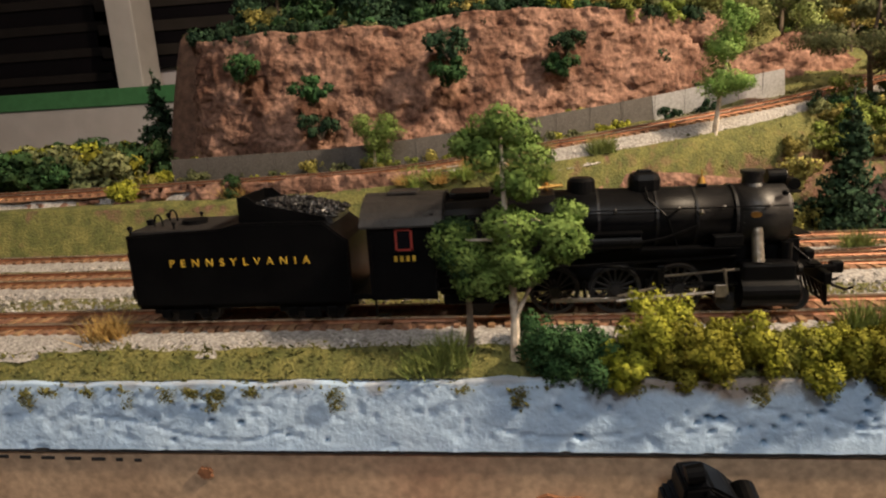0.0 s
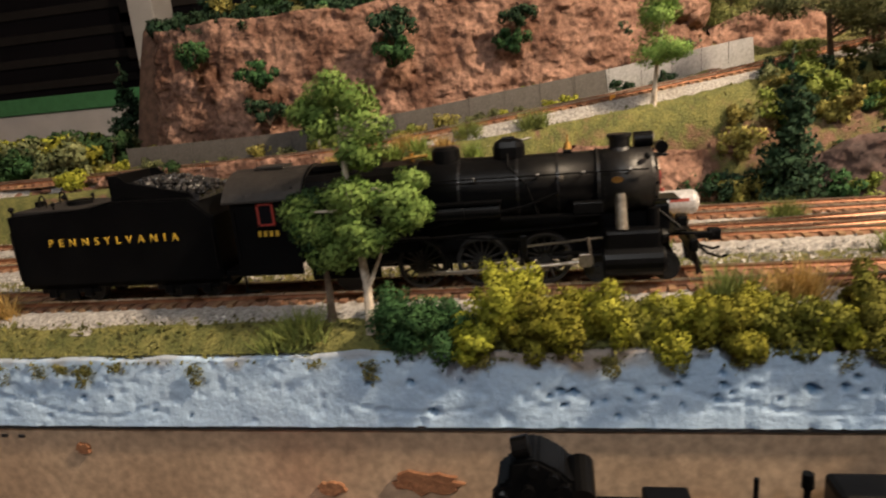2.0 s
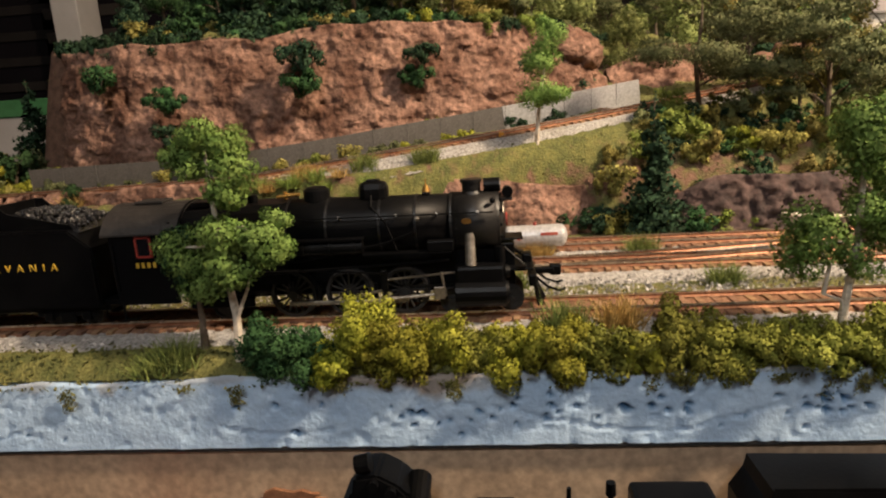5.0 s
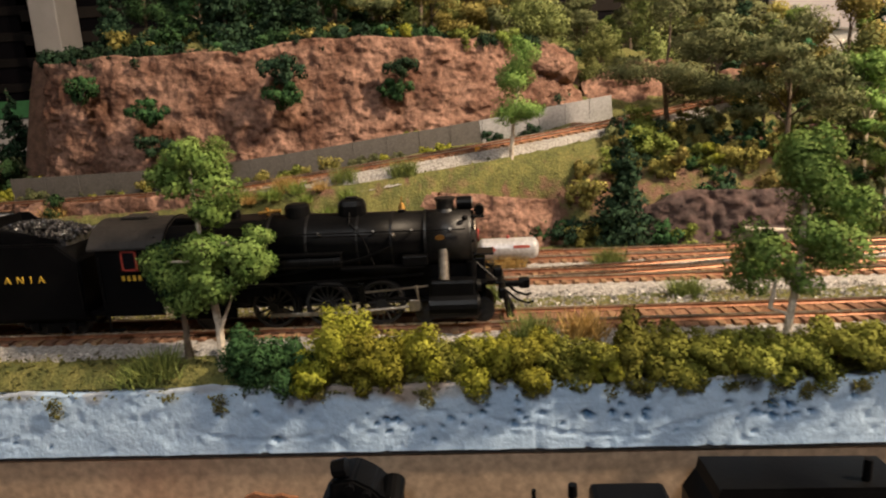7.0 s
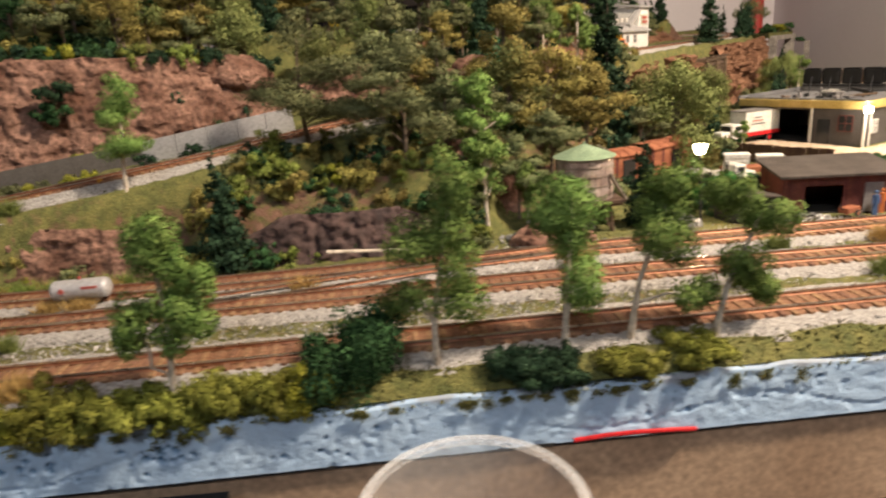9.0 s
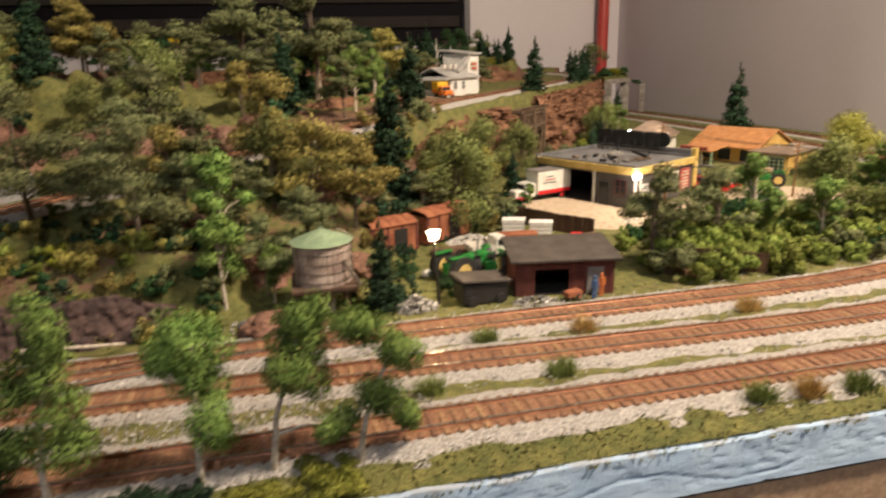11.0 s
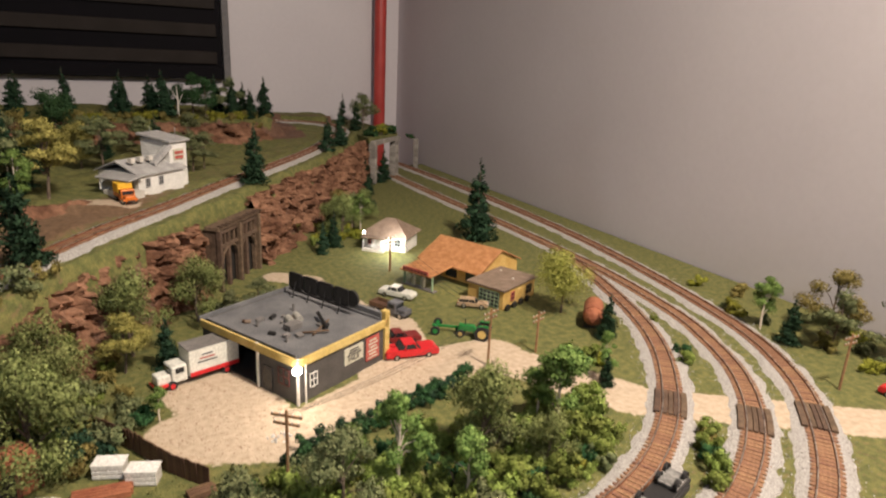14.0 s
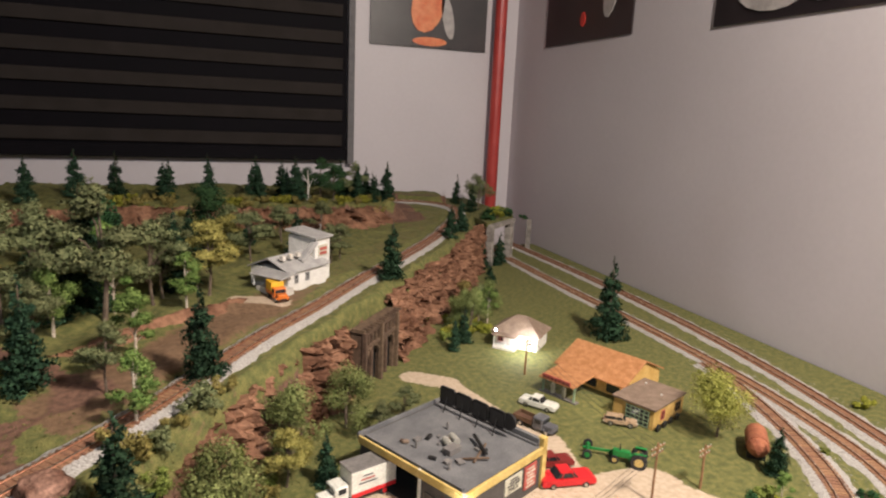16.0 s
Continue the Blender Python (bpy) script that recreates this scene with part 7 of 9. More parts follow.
def house():
    t = thing("white_cottage", pose(1.394, 0.932, 0, 0, 0, -46), "small brightly lit white cottage with a hip roof", "house")
    boxpart("wall", (0, 0, 0.013, 0.070, 0.052, 0.026), WHITEP, t, 0.0004)
    bm = nb()
    a = [bm.verts.new(p) for p in ((-0.041, -0.033, 0.025), (0.041, -0.033, 0.025), (0.041, 0.033, 0.025), (-0.041, 0.033, 0.025))]
    b = [bm.verts.new(p) for p in ((-0.008, 0.0, 0.048), (0.008, 0.0, 0.048))]
    for f in ((a[0], a[1], b[1], b[0]), (a[1], a[2], b[1]), (a[2], a[3], b[0], b[1]), (a[3], a[0], b[0]), (a[3], a[2], a[1], a[0])):
        bm.faces.new(f)
    part("roof", bm, BROWNROOF, t)
    porch = boxpart("porch", (-0.014, -0.034, 0.0015, 0.036, 0.016, 0.003), OFFW, t)
    boxpart("porch_roof", (-0.014, -0.034, 0.0225, 0.040, 0.019, 0.0022), BROWNROOF, t)
    for x in (-0.030, -0.014, 0.002):
        part("porch_post", rod(nb(), (x, -0.041, 0.003), (x, -0.041, 0.022), 0.0008, n=6), WHITEP, porch)
    sash(t, 0.022, -0.0262, 0.015, 0.010, 0.012, 0, WHITEP)
    sash(t, -0.024, -0.0262, 0.014, 0.009, 0.011, 0, SIGNRED)
    boxpart("door", (-0.010, -0.0264, 0.011, 0.008, 0.001, 0.018), OFFW, t)
    sash(t, -0.0352, 0.0, 0.015, 0.010, 0.012, -math.pi / 2, WHITEP)
    part("eave_lamp", ball(nb(), -0.024, -0.052, 0.034, 0.0020, n=2), LIT, t, "glowing lamp")
    t.scale = (1.16, 1.16, 1.16)
    return t


def gable(bm, x0, x1, y0, y1, z0, ridge, over=0.004, thick=0.0016):
    """A gable roof whose ridge runs along x."""
    ym = (y0 + y1) / 2
    for s, ye in ((-1, y0 - over), (1, y1 + over)):
        zl = z0 - over * (ridge - z0) / (ym - y0)
        prism(bm, [(ye, zl), (ym, ridge), (ym, ridge + thick), (ye, zl + thick)], "x", x0 - over, x1 + over)
    return bm


def depot():
    """The ridge runs along x, which points towards the front line; the canopy is on the road side."""
    t = thing("depot_building", pose(1.4545, 0.748, 0, 0, 0, -66), "ochre wayside store with an orange shingle roof and canopy", "store")
    boxpart("wall", (0.008, 0.002, 0.014, 0.118, 0.092, 0.028), YELLOWW, t)
    for s in (-0.050, 0.066):
        part("gable_wall", prism(nb(), [(-0.044, 0.028), (0.048, 0.028), (0.002, 0.0535)], "x", s - 0.0008, s + 0.0008), YELLOWW, t)
    part("roof", gable(nb(), -0.050, 0.066, -0.062, 0.050, 0.030, 0.0550, 0.005, 0.002), ORANGEROOF, t)
    boxpart("canopy_roof", (-0.010, -0.096, 0.0295, 0.062, 0.058, 0.0022), ORANGEROOF, t, 0.0004, Matrix.Rotation(0.10, 4, "X"))
    boxpart("fascia_sign", (-0.010, -0.1235, 0.0300, 0.050, 0.0020, 0.0075), SIGNRED, t)
    for i in range(7):
        boxpart("sign_bar", (-0.031 + i * 0.007, -0.1248, 0.0300, 0.0045, 0.0006, 0.0024), REDW, t)
    for x in (-0.038, 0.018):
        part("canopy_post", rod(nb(), (x, -0.116, 0), (x, -0.116, 0.027), 0.0018, n=8), GREENR, t)
    boxpart("pump_island", (-0.010, -0.114, 0.0012, 0.066, 0.010, 0.0024), GREYROOF, t, 0.0004)
    for x in (-0.022, -0.002):
        bm = box(nb(), x, -0.113, 0.010, 0.005, 0.005, 0.016, 0.0008)
        ball(bm, x, -0.113, 0.0200, 0.0022)
        part("fuel_pump", bm, SIGNPALE, t)
    for x in (-0.030, 0.0, 0.040):
        boxpart("shop_window", (x, -0.0448, 0.0135, 0.022, 0.0012, 0.019), GLASSD, t)
    boxpart("annex", (0.105, -0.056, 0.0145, 0.062, 0.088, 0.029), YELLOWW, t)
    boxpart("annex_roof", (0.105, -0.056, 0.0300, 0.067, 0.093, 0.0030), BROWNROOF, t, 0.0005)
    for k, (x, y) in enumerate(((0.085, -0.03), (0.12, -0.05))):
        part("roof_knob", ball(nb(), x, y, 0.0325, 0.0018), OFFW, t)
    win = boxpart("glazed_front", (0.112, -0.1006, 0.0135, 0.036, 0.0012, 0.024), GLASSD, t)
    for i in range(6):
        boxpart("glazing_bar", (0.095 + i * 0.0068, -0.1015, 0.0135, 0.0010, 0.0008, 0.024), GREENR, win)
    for i in range(5):
        boxpart("glazing_bar", (0.112, -0.1015, 0.0020 + i * 0.0058, 0.036, 0.0008, 0.0010), GREENR, win)
    sash(t, 0.1364, -0.075, 0.016, 0.009, 0.013, math.pi / 2, SIGNRED)
    sash(t, 0.1364, -0.030, 0.016, 0.014, 0.013, math.pi / 2, BROWNW)
    for i in range(4):
        part("old_tyre", rod(nb(), (0.1400, -0.095 + i * 0.018, 0.0045), (0.1435, -0.095 + i * 0.018, 0.0040), 0.0055, n=16), BLACKP, t)
    return t


def grain_mill():
    t = thing("feed_mill", pose(0.992, 1.012, land_z(0.985, 0.97) - 0.002, 0, 0, 41), "white clapboard mill with a low tower and grey roofs", "mill")
    t.scale = (1.12, 1.35, 1.30)
    boxpart("wall", (-0.010, 0.0, 0.014, 0.084, 0.060, 0.028), WHITEP, t)
    part("roof", gable(nb(), -0.052, 0.032, -0.030, 0.030, 0.027, 0.040), PALEROOF, t)
    tower = boxpart("tower", (0.035, 0.0, 0.030, 0.034, 0.044, 0.060), WHITEP, t)
    boxpart("tower_roof", (0.035, 0.0, 0.0625, 0.042, 0.052, 0.003), PALEROOF, t, 0.0006, Matrix.Rotation(0.12, 4, "X"))
    boxpart("tower_sign", (0.035, -0.0226, 0.042, 0.020, 0.0012, 0.014), SIGNPALE, t)
    for i in range(2):
        boxpart("sign_bar", (0.035, -0.0236, 0.0385 + i * 0.006, 0.016, 0.0008, 0.0036), SIGNRED, t)
    boxpart("loading_dock", (-0.066, -0.020, 0.005, 0.024, 0.040, 0.010), OFFW, t)
    boxpart("porch_roof", (-0.066, -0.016, 0.026, 0.030, 0.050, 0.0018), PALEROOF, t, 0.0004, Matrix.Rotation(-0.12, 4, "Y"))
    for y in (-0.036, 0.004):
        part("porch_post", rod(nb(), (-0.078, y, 0.010), (-0.078, y, 0.025), 0.0009, n=6), WHITEP, t)
    part("grain_chute", box(nb(), 0.004, -0.020, 0.044, 0.040, 0.008, 0.006, 0.0008, Matrix.Rotation(-0.55, 4, "Y")), PALEROOF, t)
    for i in range(3):
        boxpart("roof_vent", (-0.045 + i * 0.016, -0.016, 0.042, 0.007, 0.006, 0.006), OFFW, t, 0.0006)
    for x in (-0.036, -0.012, 0.030):
        sash(t, x, -0.0304 if x < 0.02 else -0.0226, 0.016, 0.007, 0.010, 0, PALEROOF)
    for dx, dy in ((-0.010, 0.012), (0.012, -0.010)):
        part("roof_pole", rod(nb(), (0.035 + dx, dy, 0.060), (0.035 + dx, dy, 0.074), 0.0005, n=5), PALEROOF, t)
    return t


def shed():
    t = thing("tool_shed", pose(0.889, 0.222, 0, 0, 0, -10), "dark red board shed with an open door and grey roof", "shed")
    L, D = 0.078, 0.046
    for i in range(26):
        x = -L / 2 + (i + 0.5) * L / 26
        if -0.024 < x < 0.004:
            boxpart("board", (x, -D / 2, 0.0255, L / 26 - 0.0002, 0.0014, 0.007), REDW, t)
        else:
            boxpart("board", (x, -D / 2, 0.0145, L / 26 - 0.0002, 0.0014, 0.029), REDW, t)
        boxpart("board", (x, D / 2, 0.0165, L / 26 - 0.0002, 0.0014, 0.033), REDW, t)
    for i in range(15):
        y = -D / 2 + (i + 0.5) * D / 15
        for s in (-1, 1):
            boxpart("board", (s * L / 2, y, 0.0150, 0.0014, D / 15 - 0.0002, 0.030), REDW, t)
    boxpart("floor_slab", (0, 0, 0.0006, L - 0.002, D - 0.002, 0.0012), DARKIN, t)
    boxpart("roof", (0, 0, 0.0325, L + 0.010, D + 0.012, 0.0022), DARKROOF, t, 0.0004, Matrix.Rotation(0.085, 4, "X"))
    boxpart("side_door", (0.024, -D / 2 - 0.0012, 0.0120, 0.013, 0.0012, 0.022), M("grey_door", (0.16, 0.15, 0.15)), t)
    return t


def water_tower():
    t = thing("water_tower", pose(0.699, 0.222, land_z(0.699, 0.222) - 0.002), "weathered round water tank with a mossy roof on timber legs", "water tower")
    R, z0, z1 = 0.0205, 0.027, 0.058
    n = 30
    for i in range(n):
        a = 6.283185 * (i + 0.5) / n
        m = Matrix.Rotation(a, 4, "Z")
        boxpart("stave", (R * math.cos(a), R * math.sin(a), (z0 + z1) / 2, 0.0016, 6.283 * R / n - 0.0002, z1 - z0), STAVE, t, 0, m)
    for z in (0.030, 0.037, 0.044, 0.051, 0.056):
        part("hoop", ring_sweep(nb(), [[((R + 0.0012) * math.cos(6.283 * i / 32), (R + 0.0012) * math.sin(6.283 * i / 32), z + dz) for i in range(32)] for dz in (0, 0.0008)]), STEEL, t)
    part("roof", rod(nb(), (0, 0, z1), (0, 0, z1 + 0.009), R + 0.003, 0.001, 28), GREENR, t, "mossy green conical roof")
    part("finial", ball(nb(), 0, 0, z1 + 0.0095, 0.0014), GREENR, t)
    boxpart("deck", (0, 0, z0 - 0.001, 0.048, 0.046, 0.002), TIMBER, t)
    for i in range(6):
        boxpart("joist", (0, -0.020 + i * 0.008, z0 - 0.0032, 0.046, 0.0018, 0.0026), TIMBER, t)
    for sx in (-1, 1):
        for sy in (-1, 1):
            part("leg", rod(nb(), (0.017 * sx, 0.016 * sy, 0), (0.015 * sx, 0.014 * sy, z0 - 0.004), 0.0016, n=6), TIMBER, t)
        part("brace", rod(nb(), (0.016 * sx, -0.015, 0.002), (0.015 * sx, 0.014, z0 - 0.005), 0.0007, n=5), TIMBER, t)
        part("brace", rod(nb(), (0.016 * sx, 0.015, 0.002), (0.015 * sx, -0.014, z0 - 0.005), 0.0007, n=5), TIMBER, t)
    part("riser_box", box(nb(), 0, 0, 0.012, 0.013, 0.013, 0.026, 0.0008), STAVE, t)
    part("spout", rod(nb(), (0.014, -0.017, 0.046), (0.026, -0.018, 0.026), 0.0014, n=8), STEEL, t)
    part("ladder", limb(nb(), [(0.022, 0.008, 0.0), (0.0225, 0.008, 0.058), (0.012, 0.008, 0.064)], 0.0006, 0.0006, 5), STEEL, t)
    return t


gas_station()
house()
depot()
grain_mill()
shed()
water_tower()


# ---- vehicles ----
TYRE = M("tyre_rubber", (0.015, 0.014, 0.014), None, 80, 0.85)
CHROME = M("dull_chrome", (0.5, 0.49, 0.47), None, 80, 0.3, metal=0.9)


def tyre(x, y, z, r, w, parent, rim=CHROME):
    ob = part("wheel", rod(nb(), (x, y - w / 2, z), (x, y + w / 2, z), r, n=18), TYRE, parent)
    part("rim", rod(nb(), (x, y - w / 2 - 0.0002, z), (x, y + w / 2 + 0.0002, z), r * 0.55, n=14), rim, ob)
    return ob


def car(x, y, turn, paint, label, L=0.056, wagon=False, z=0.0):
    t = thing("car", pose(x, y, z, 0, 0, turn), label, "car", "model cars")
    W = L * 0.36
    H = L * 0.13
    lower = [(-L / 2, 0.0035), (L / 2, 0.0035), (L / 2, 0.0035 + H * 0.8), (L * 0.42, 0.0035 + H), (-L * 0.44, 0.0035 + H * 1.05), (-L / 2, 0.0035 + H * 0.85)]
    bm = prism(nb(), lower, "y", -W / 2, W / 2)
    bmesh.ops.bevel(bm, geom=bm.edges[:], offset=0.0009, segments=2, affect="EDGES")
    body = part("body", bm, paint, t)
    top = 0.0035 + H + L * 0.105
    lo = 0.0035 + H
    cab = [(-L * (0.46 if wagon else 0.27), lo), (L * 0.17, lo), (L * 0.06, top), (-L * (0.43 if wagon else 0.17), top)]
    bm = prism(nb(), cab, "y", -W * 0.42, W * 0.42)
    bmesh.ops.bevel(bm, geom=bm.edges[:], offset=0.0008, segments=2, affect="EDGES")
    part("cabin_glass", bm, GLASSD, t)
    bm = box(nb(), -L * (0.18 if wagon else 0.055), 0, top, L * (0.5 if wagon else 0.23), W * 0.82, 0.0010, 0.0004)
    for s in (-1, 1):
        for q in (-0.15, 0.10):
            rod(bm, (L * q, W * 0.42 * s, lo), (L * (q * 0.6 - 0.03), W * 0.42 * s, top), 0.0006, n=5)
    part("roof", bm, paint, t)
    for q in (-0.30, 0.30):
        for s in (-1, 1):
            tyre(L * q, s * W * 0.46, 0.0038, 0.0038, 0.0022, t)
    boxpart("bumper", (L * 0.5, 0, 0.0048, 0.0012, W * 0.96, 0.0014), CHROME, t, 0.0003)
    boxpart("bumper", (-L * 0.5, 0, 0.0048, 0.0012, W * 0.96, 0.0014), CHROME, t, 0.0003)
    for s in (-1, 1):
        part("headlight", ball(nb(), L * 0.5, s * W * 0.36, 0.0078, 0.0011), OFFW, t)
        part("tail_light", ball(nb(), -L * 0.5, s * W * 0.36, 0.0078, 0.0009), SIGNRED, t)
    return t


def paint(name, c, rough=0.3):
    return M(name, c, tuple(v * 1.12 for v in c), 50, rough, bump=0.05)


REDC, DREDC, WHITEC, TANC, GREYC, GREENC, ORNGC = paint("bright_red_enamel", (0.50, 0.018, 0.022)), paint("maroon_enamel", (0.16, 0.02, 0.018)), paint("cream_enamel", (0.62, 0.61, 0.55)), paint("tan_enamel", (0.38, 0.27, 0.17)), paint("grey_enamel", (0.10, 0.10, 0.11)), paint("farm_green_enamel", (0.02, 0.17, 0.035)), paint("orange_enamel", (0.62, 0.16, 0.02))
car(1.236, 0.505, -8, REDC, "bright red two-door coupe on the sandy yard", 0.066)
car(1.238, 0.543, -6, DREDC, "maroon saloon car parked by the garage wall", 0.054)
car(1.300, 0.688, -52, WHITEC, "cream saloon car parked by the lawn", 0.056)
car(1.385, 0.610, -35, TANC, "tan delivery van beside the store", 0.044, True)
car(1.44, 1.02, 60, GREYC, "dull green-grey car behind the cottage", 0.05)
car(1.70, 0.185, 95, REDC, "red car at the level crossing", 0.056)


def pickup(x, y, turn, body_paint, label, bed=BROWNW, L=0.066, group="model trucks"):
    t = thing("pickup_truck", pose(x, y, 0, 0, 0, turn), label, "truck", group)
    W = 0.021
    bm = box(nb(), L * 0.33, 0, 0.0085, L * 0.24, W * 0.72, 0.009, 0.0012)
    part("bonnet", bm, body_paint, t)
    bm = box(nb(), L * 0.10, 0, 0.0120, L * 0.24, W * 0.92, 0.017, 0.0016)
    cab = part("cab", bm, body_paint, t)
    boxpart("windscreen", (L * 0.222, 0, 0.0155, 0.0008, W * 0.74, 0.0055), GLASSD, cab)
    for s in (-1, 1):
        boxpart("side_window", (L * 0.11, s * W * 0.462, 0.0155, L * 0.14, 0.0006, 0.0055), GLASSD, cab)
        boxpart("mudguard", (L * 0.33, s * W * 0.42, 0.0068, L * 0.2, W * 0.16, 0.003), body_paint, t, 0.001)
        boxpart("bed_side", (-L * 0.26, s * W * 0.47, 0.0110, L * 0.46, 0.0010, 0.006), bed, t)
        for q in (-0.30, 0.33):
            tyre(L * q, s * W * 0.43, 0.0044, 0.0044, 0.0028, t)
    boxpart("bed_floor", (-L * 0.26, 0, 0.0082, L * 0.46, W * 0.94, 0.0010), bed, t)
    boxpart("tailboard", (-L * 0.49, 0, 0.0110, 0.0010, W * 0.94, 0.006), bed, t)
    boxpart("chassis", (0, 0, 0.0055, L * 0.94, W * 0.5, 0.002), BLACKP, t)
    return t


pickup(1.266, 0.632, -62, GREYC, "dark grey flat-bed pickup with a brown bed")
pickup(0.935, 0.298, -15, REDC, "red pickup behind the shed", GREYC, 0.05)
pickup(0.862, 0.318, 8, WHITEC, "white pickup in the scrap yard", OFFW, 0.05)


def box_truck():
    t = thing("delivery_truck", pose(0.998, 0.545, 0, 0, 0, 197), "white box truck with a red stripe", "truck", "model trucks")
    boxpart("box_body", (-0.016, 0, 0.0245, 0.056, 0.026, 0.030), WHITEC, t, 0.0010)
    for s in (-1, 1):
        boxpart("red_stripe", (-0.016, 0.0132 * s, 0.0120, 0.055, 0.0006, 0.0048), REDC, t, label="red painted stripe")
        for i in range(3):
            boxpart("lettering_bar", (-0.008, 0.0133 * s, 0.024 + i * 0.004, 0.022 - i * 0.005, 0.0005, 0.0014), SIGNRED if i == 1 else GREYC, t)
        for q in (-0.030, 0.030):
            tyre(q, s * 0.0105, 0.0050, 0.0050, 0.0032, t, REDC)
    boxpart("box_roof", (-0.016, 0, 0.0400, 0.057, 0.027, 0.0010), GREYROOF, t, 0.0003)
    cab = part("cab", box(nb(), 0.0215, 0, 0.0160, 0.017, 0.0215, 0.019, 0.0022), WHITEC, t)
    boxpart("windscreen", (0.0302, 0, 0.0205, 0.0008, 0.016, 0.006), GLASSD, cab)
    for s in (-1, 1):
        boxpart("side_window", (0.0215, 0.0109 * s, 0.0205, 0.009, 0.0006, 0.006), GLASSD, cab)
        boxpart("mudguard", (0.036, 0.0095 * s, 0.0068, 0.014, 0.0045, 0.003), REDC, t, 0.001)
    part("bonnet", box(nb(), 0.0365, 0, 0.0118, 0.015, 0.0150, 0.0105, 0.0018), WHITEC, t)
    boxpart("bumper", (0.0455, 0, 0.0050, 0.0012, 0.021, 0.0020), REDC, t)
    boxpart("chassis", (0.0, 0, 0.0068, 0.086, 0.013, 0.003), BLACKP, t)
    return t


box_truck()
t = pickup(0.955, 0.912, -75, ORNGC, "orange truck with a yellow canopy by the mill", ORNGC, 0.05)
t.location.z = land_z(0.945, 0.925)
boxpart("canopy", (-0.013, 0, 0.0205, 0.024, 0.021, 0.014), paint("yellow_canvas", (0.72, 0.42, 0.02), 0.7), t, 0.001, label="yellow canvas canopy")


def tractor(x, y, turn, label, s=1.0):
    t = thing("farm_tractor", pose(x, y, 0, 0, 0, turn), label, "tractor", "green farm machines")
    part("bonnet", box(nb(), 0.012 * s, 0, 0.0135 * s, 0.024 * s, 0.009 * s, 0.010 * s, 0.0014), GREENC, t)
    part("gearbox", box(nb(), -0.008 * s, 0, 0.0105 * s, 0.020 * s, 0.010 * s, 0.009 * s, 0.001), GREENC, t)
    part("seat", box(nb(), -0.014 * s, 0, 0.0180 * s, 0.006 * s, 0.006 * s, 0.003 * s, 0.0006), BLACKP, t)
    part("exhaust", rod(nb(), (0.014 * s, 0.002, 0.018 * s), (0.014 * s, 0.002, 0.028 * s), 0.0007, n=6), BLACKP, t)
    part("steering_wheel", rod(nb(), (-0.006 * s, 0, 0.021 * s), (-0.0066 * s, 0, 0.0216 * s), 0.0028 * s, n=12), BLACKP, t)
    for k in (-1, 1):
        tyre(-0.012 * s, 0.0115 * s * k, 0.0110 * s, 0.0110 * s, 0.0055 * s, t, YELLOWT)
        tyre(0.020 * s, 0.0070 * s * k, 0.0055 * s, 0.0055 * s, 0.0028 * s, t, YELLOWT)
        part("mudguard", box(nb(), -0.013 * s, 0.0095 * s * k, 0.0215 * s, 0.016 * s, 0.005 * s, 0.0012, 0.0004), GREENC, t)
    return t


tractor(0.820, 0.262, 25, "green farm tractor with large wheels in the yard", 1.15)
tractor(0.845, 0.275, 80, "second green farm tractor beside the first", 1.0)
tractor(1.335, 0.520, 140, "green row-crop tractor on the sandy yard", 0.9)
t = thing("hay_rake", pose(1.308, 0.55, 0, 0, 0, 145), "green towed farm implement with black wheels", "farm machine", "green farm machines")
boxpart("beam", (0.0, 0, 0.008, 0.036, 0.003, 0.003), GREENC, t, 0.0005)
boxpart("cross_beam", (0.012, 0, 0.008, 0.003, 0.026, 0.003), GREENC, t, 0.0005)
for k in (-1, 1):
    tyre(0.012, 0.014 * k, 0.006, 0.006, 0.003, t, GREENC)
tyre(-0.018, 0, 0.005, 0.005, 0.003, t, GREENC)

t = thing("horizontal_tank", pose(1.510, 0.495, 0, 0, 0, 48), "rust-red horizontal storage tank on black saddles", "tank")
bm = rod(nb(), (-0.020, 0, 0.020), (0.020, 0, 0.020), 0.0135, n=22)
ball(bm, -0.020, 0, 0.020, 0.0132, n=2)
ball(bm, 0.020, 0, 0.020, 0.0132, n=2)
part("shell", bm, RUSTR, t)
for x in (-0.013, 0.013):
    boxpart("saddle", (x, 0, 0.005, 0.005, 0.022, 0.010), BLACKP, t, 0.0006)
SILVER = M("dull_silver_paint", (0.46, 0.45, 0.46), (0.56, 0.55, 0.55), 80, 0.4, metal=0.3, bump=0.1)
t = thing("propane_tank", pose(0.356, 0.1425, 0.0055, 0, 0, 2), "silver propane tank with red decals beside the track", "tank")
bm = rod(nb(), (-0.0145, 0, 0.0072), (0.0145, 0, 0.0072), 0.0064, n=24)
for s in (-1, 1):
    bmesh.ops.create_uvsphere(bm, u_segments=20, v_segments=10, radius=0.0064, matrix=Matrix.Translation((0.0145 * s, 0, 0.0072)) @ Matrix.Diagonal((0.6, 1, 1, 1)))
part("shell", bm, SILVER, t)
part("hazard_diamond", box(nb(), -0.0095, -0.0063, 0.0082, 0.0030, 0.0006, 0.0030, 0, Matrix.Rotation(math.pi / 4, 4, "Y")), SIGNRED, t, "red diamond decal")
boxpart("warning_strip", (0.0075, -0.0061, 0.0094, 0.0095, 0.0006, 0.0016), SIGNRED, t, label="red decal strip")
part("valve", rod(nb(), (0, 0, 0.0132), (0, 0, 0.0152), 0.0010, n=8), SIGNRED, t)
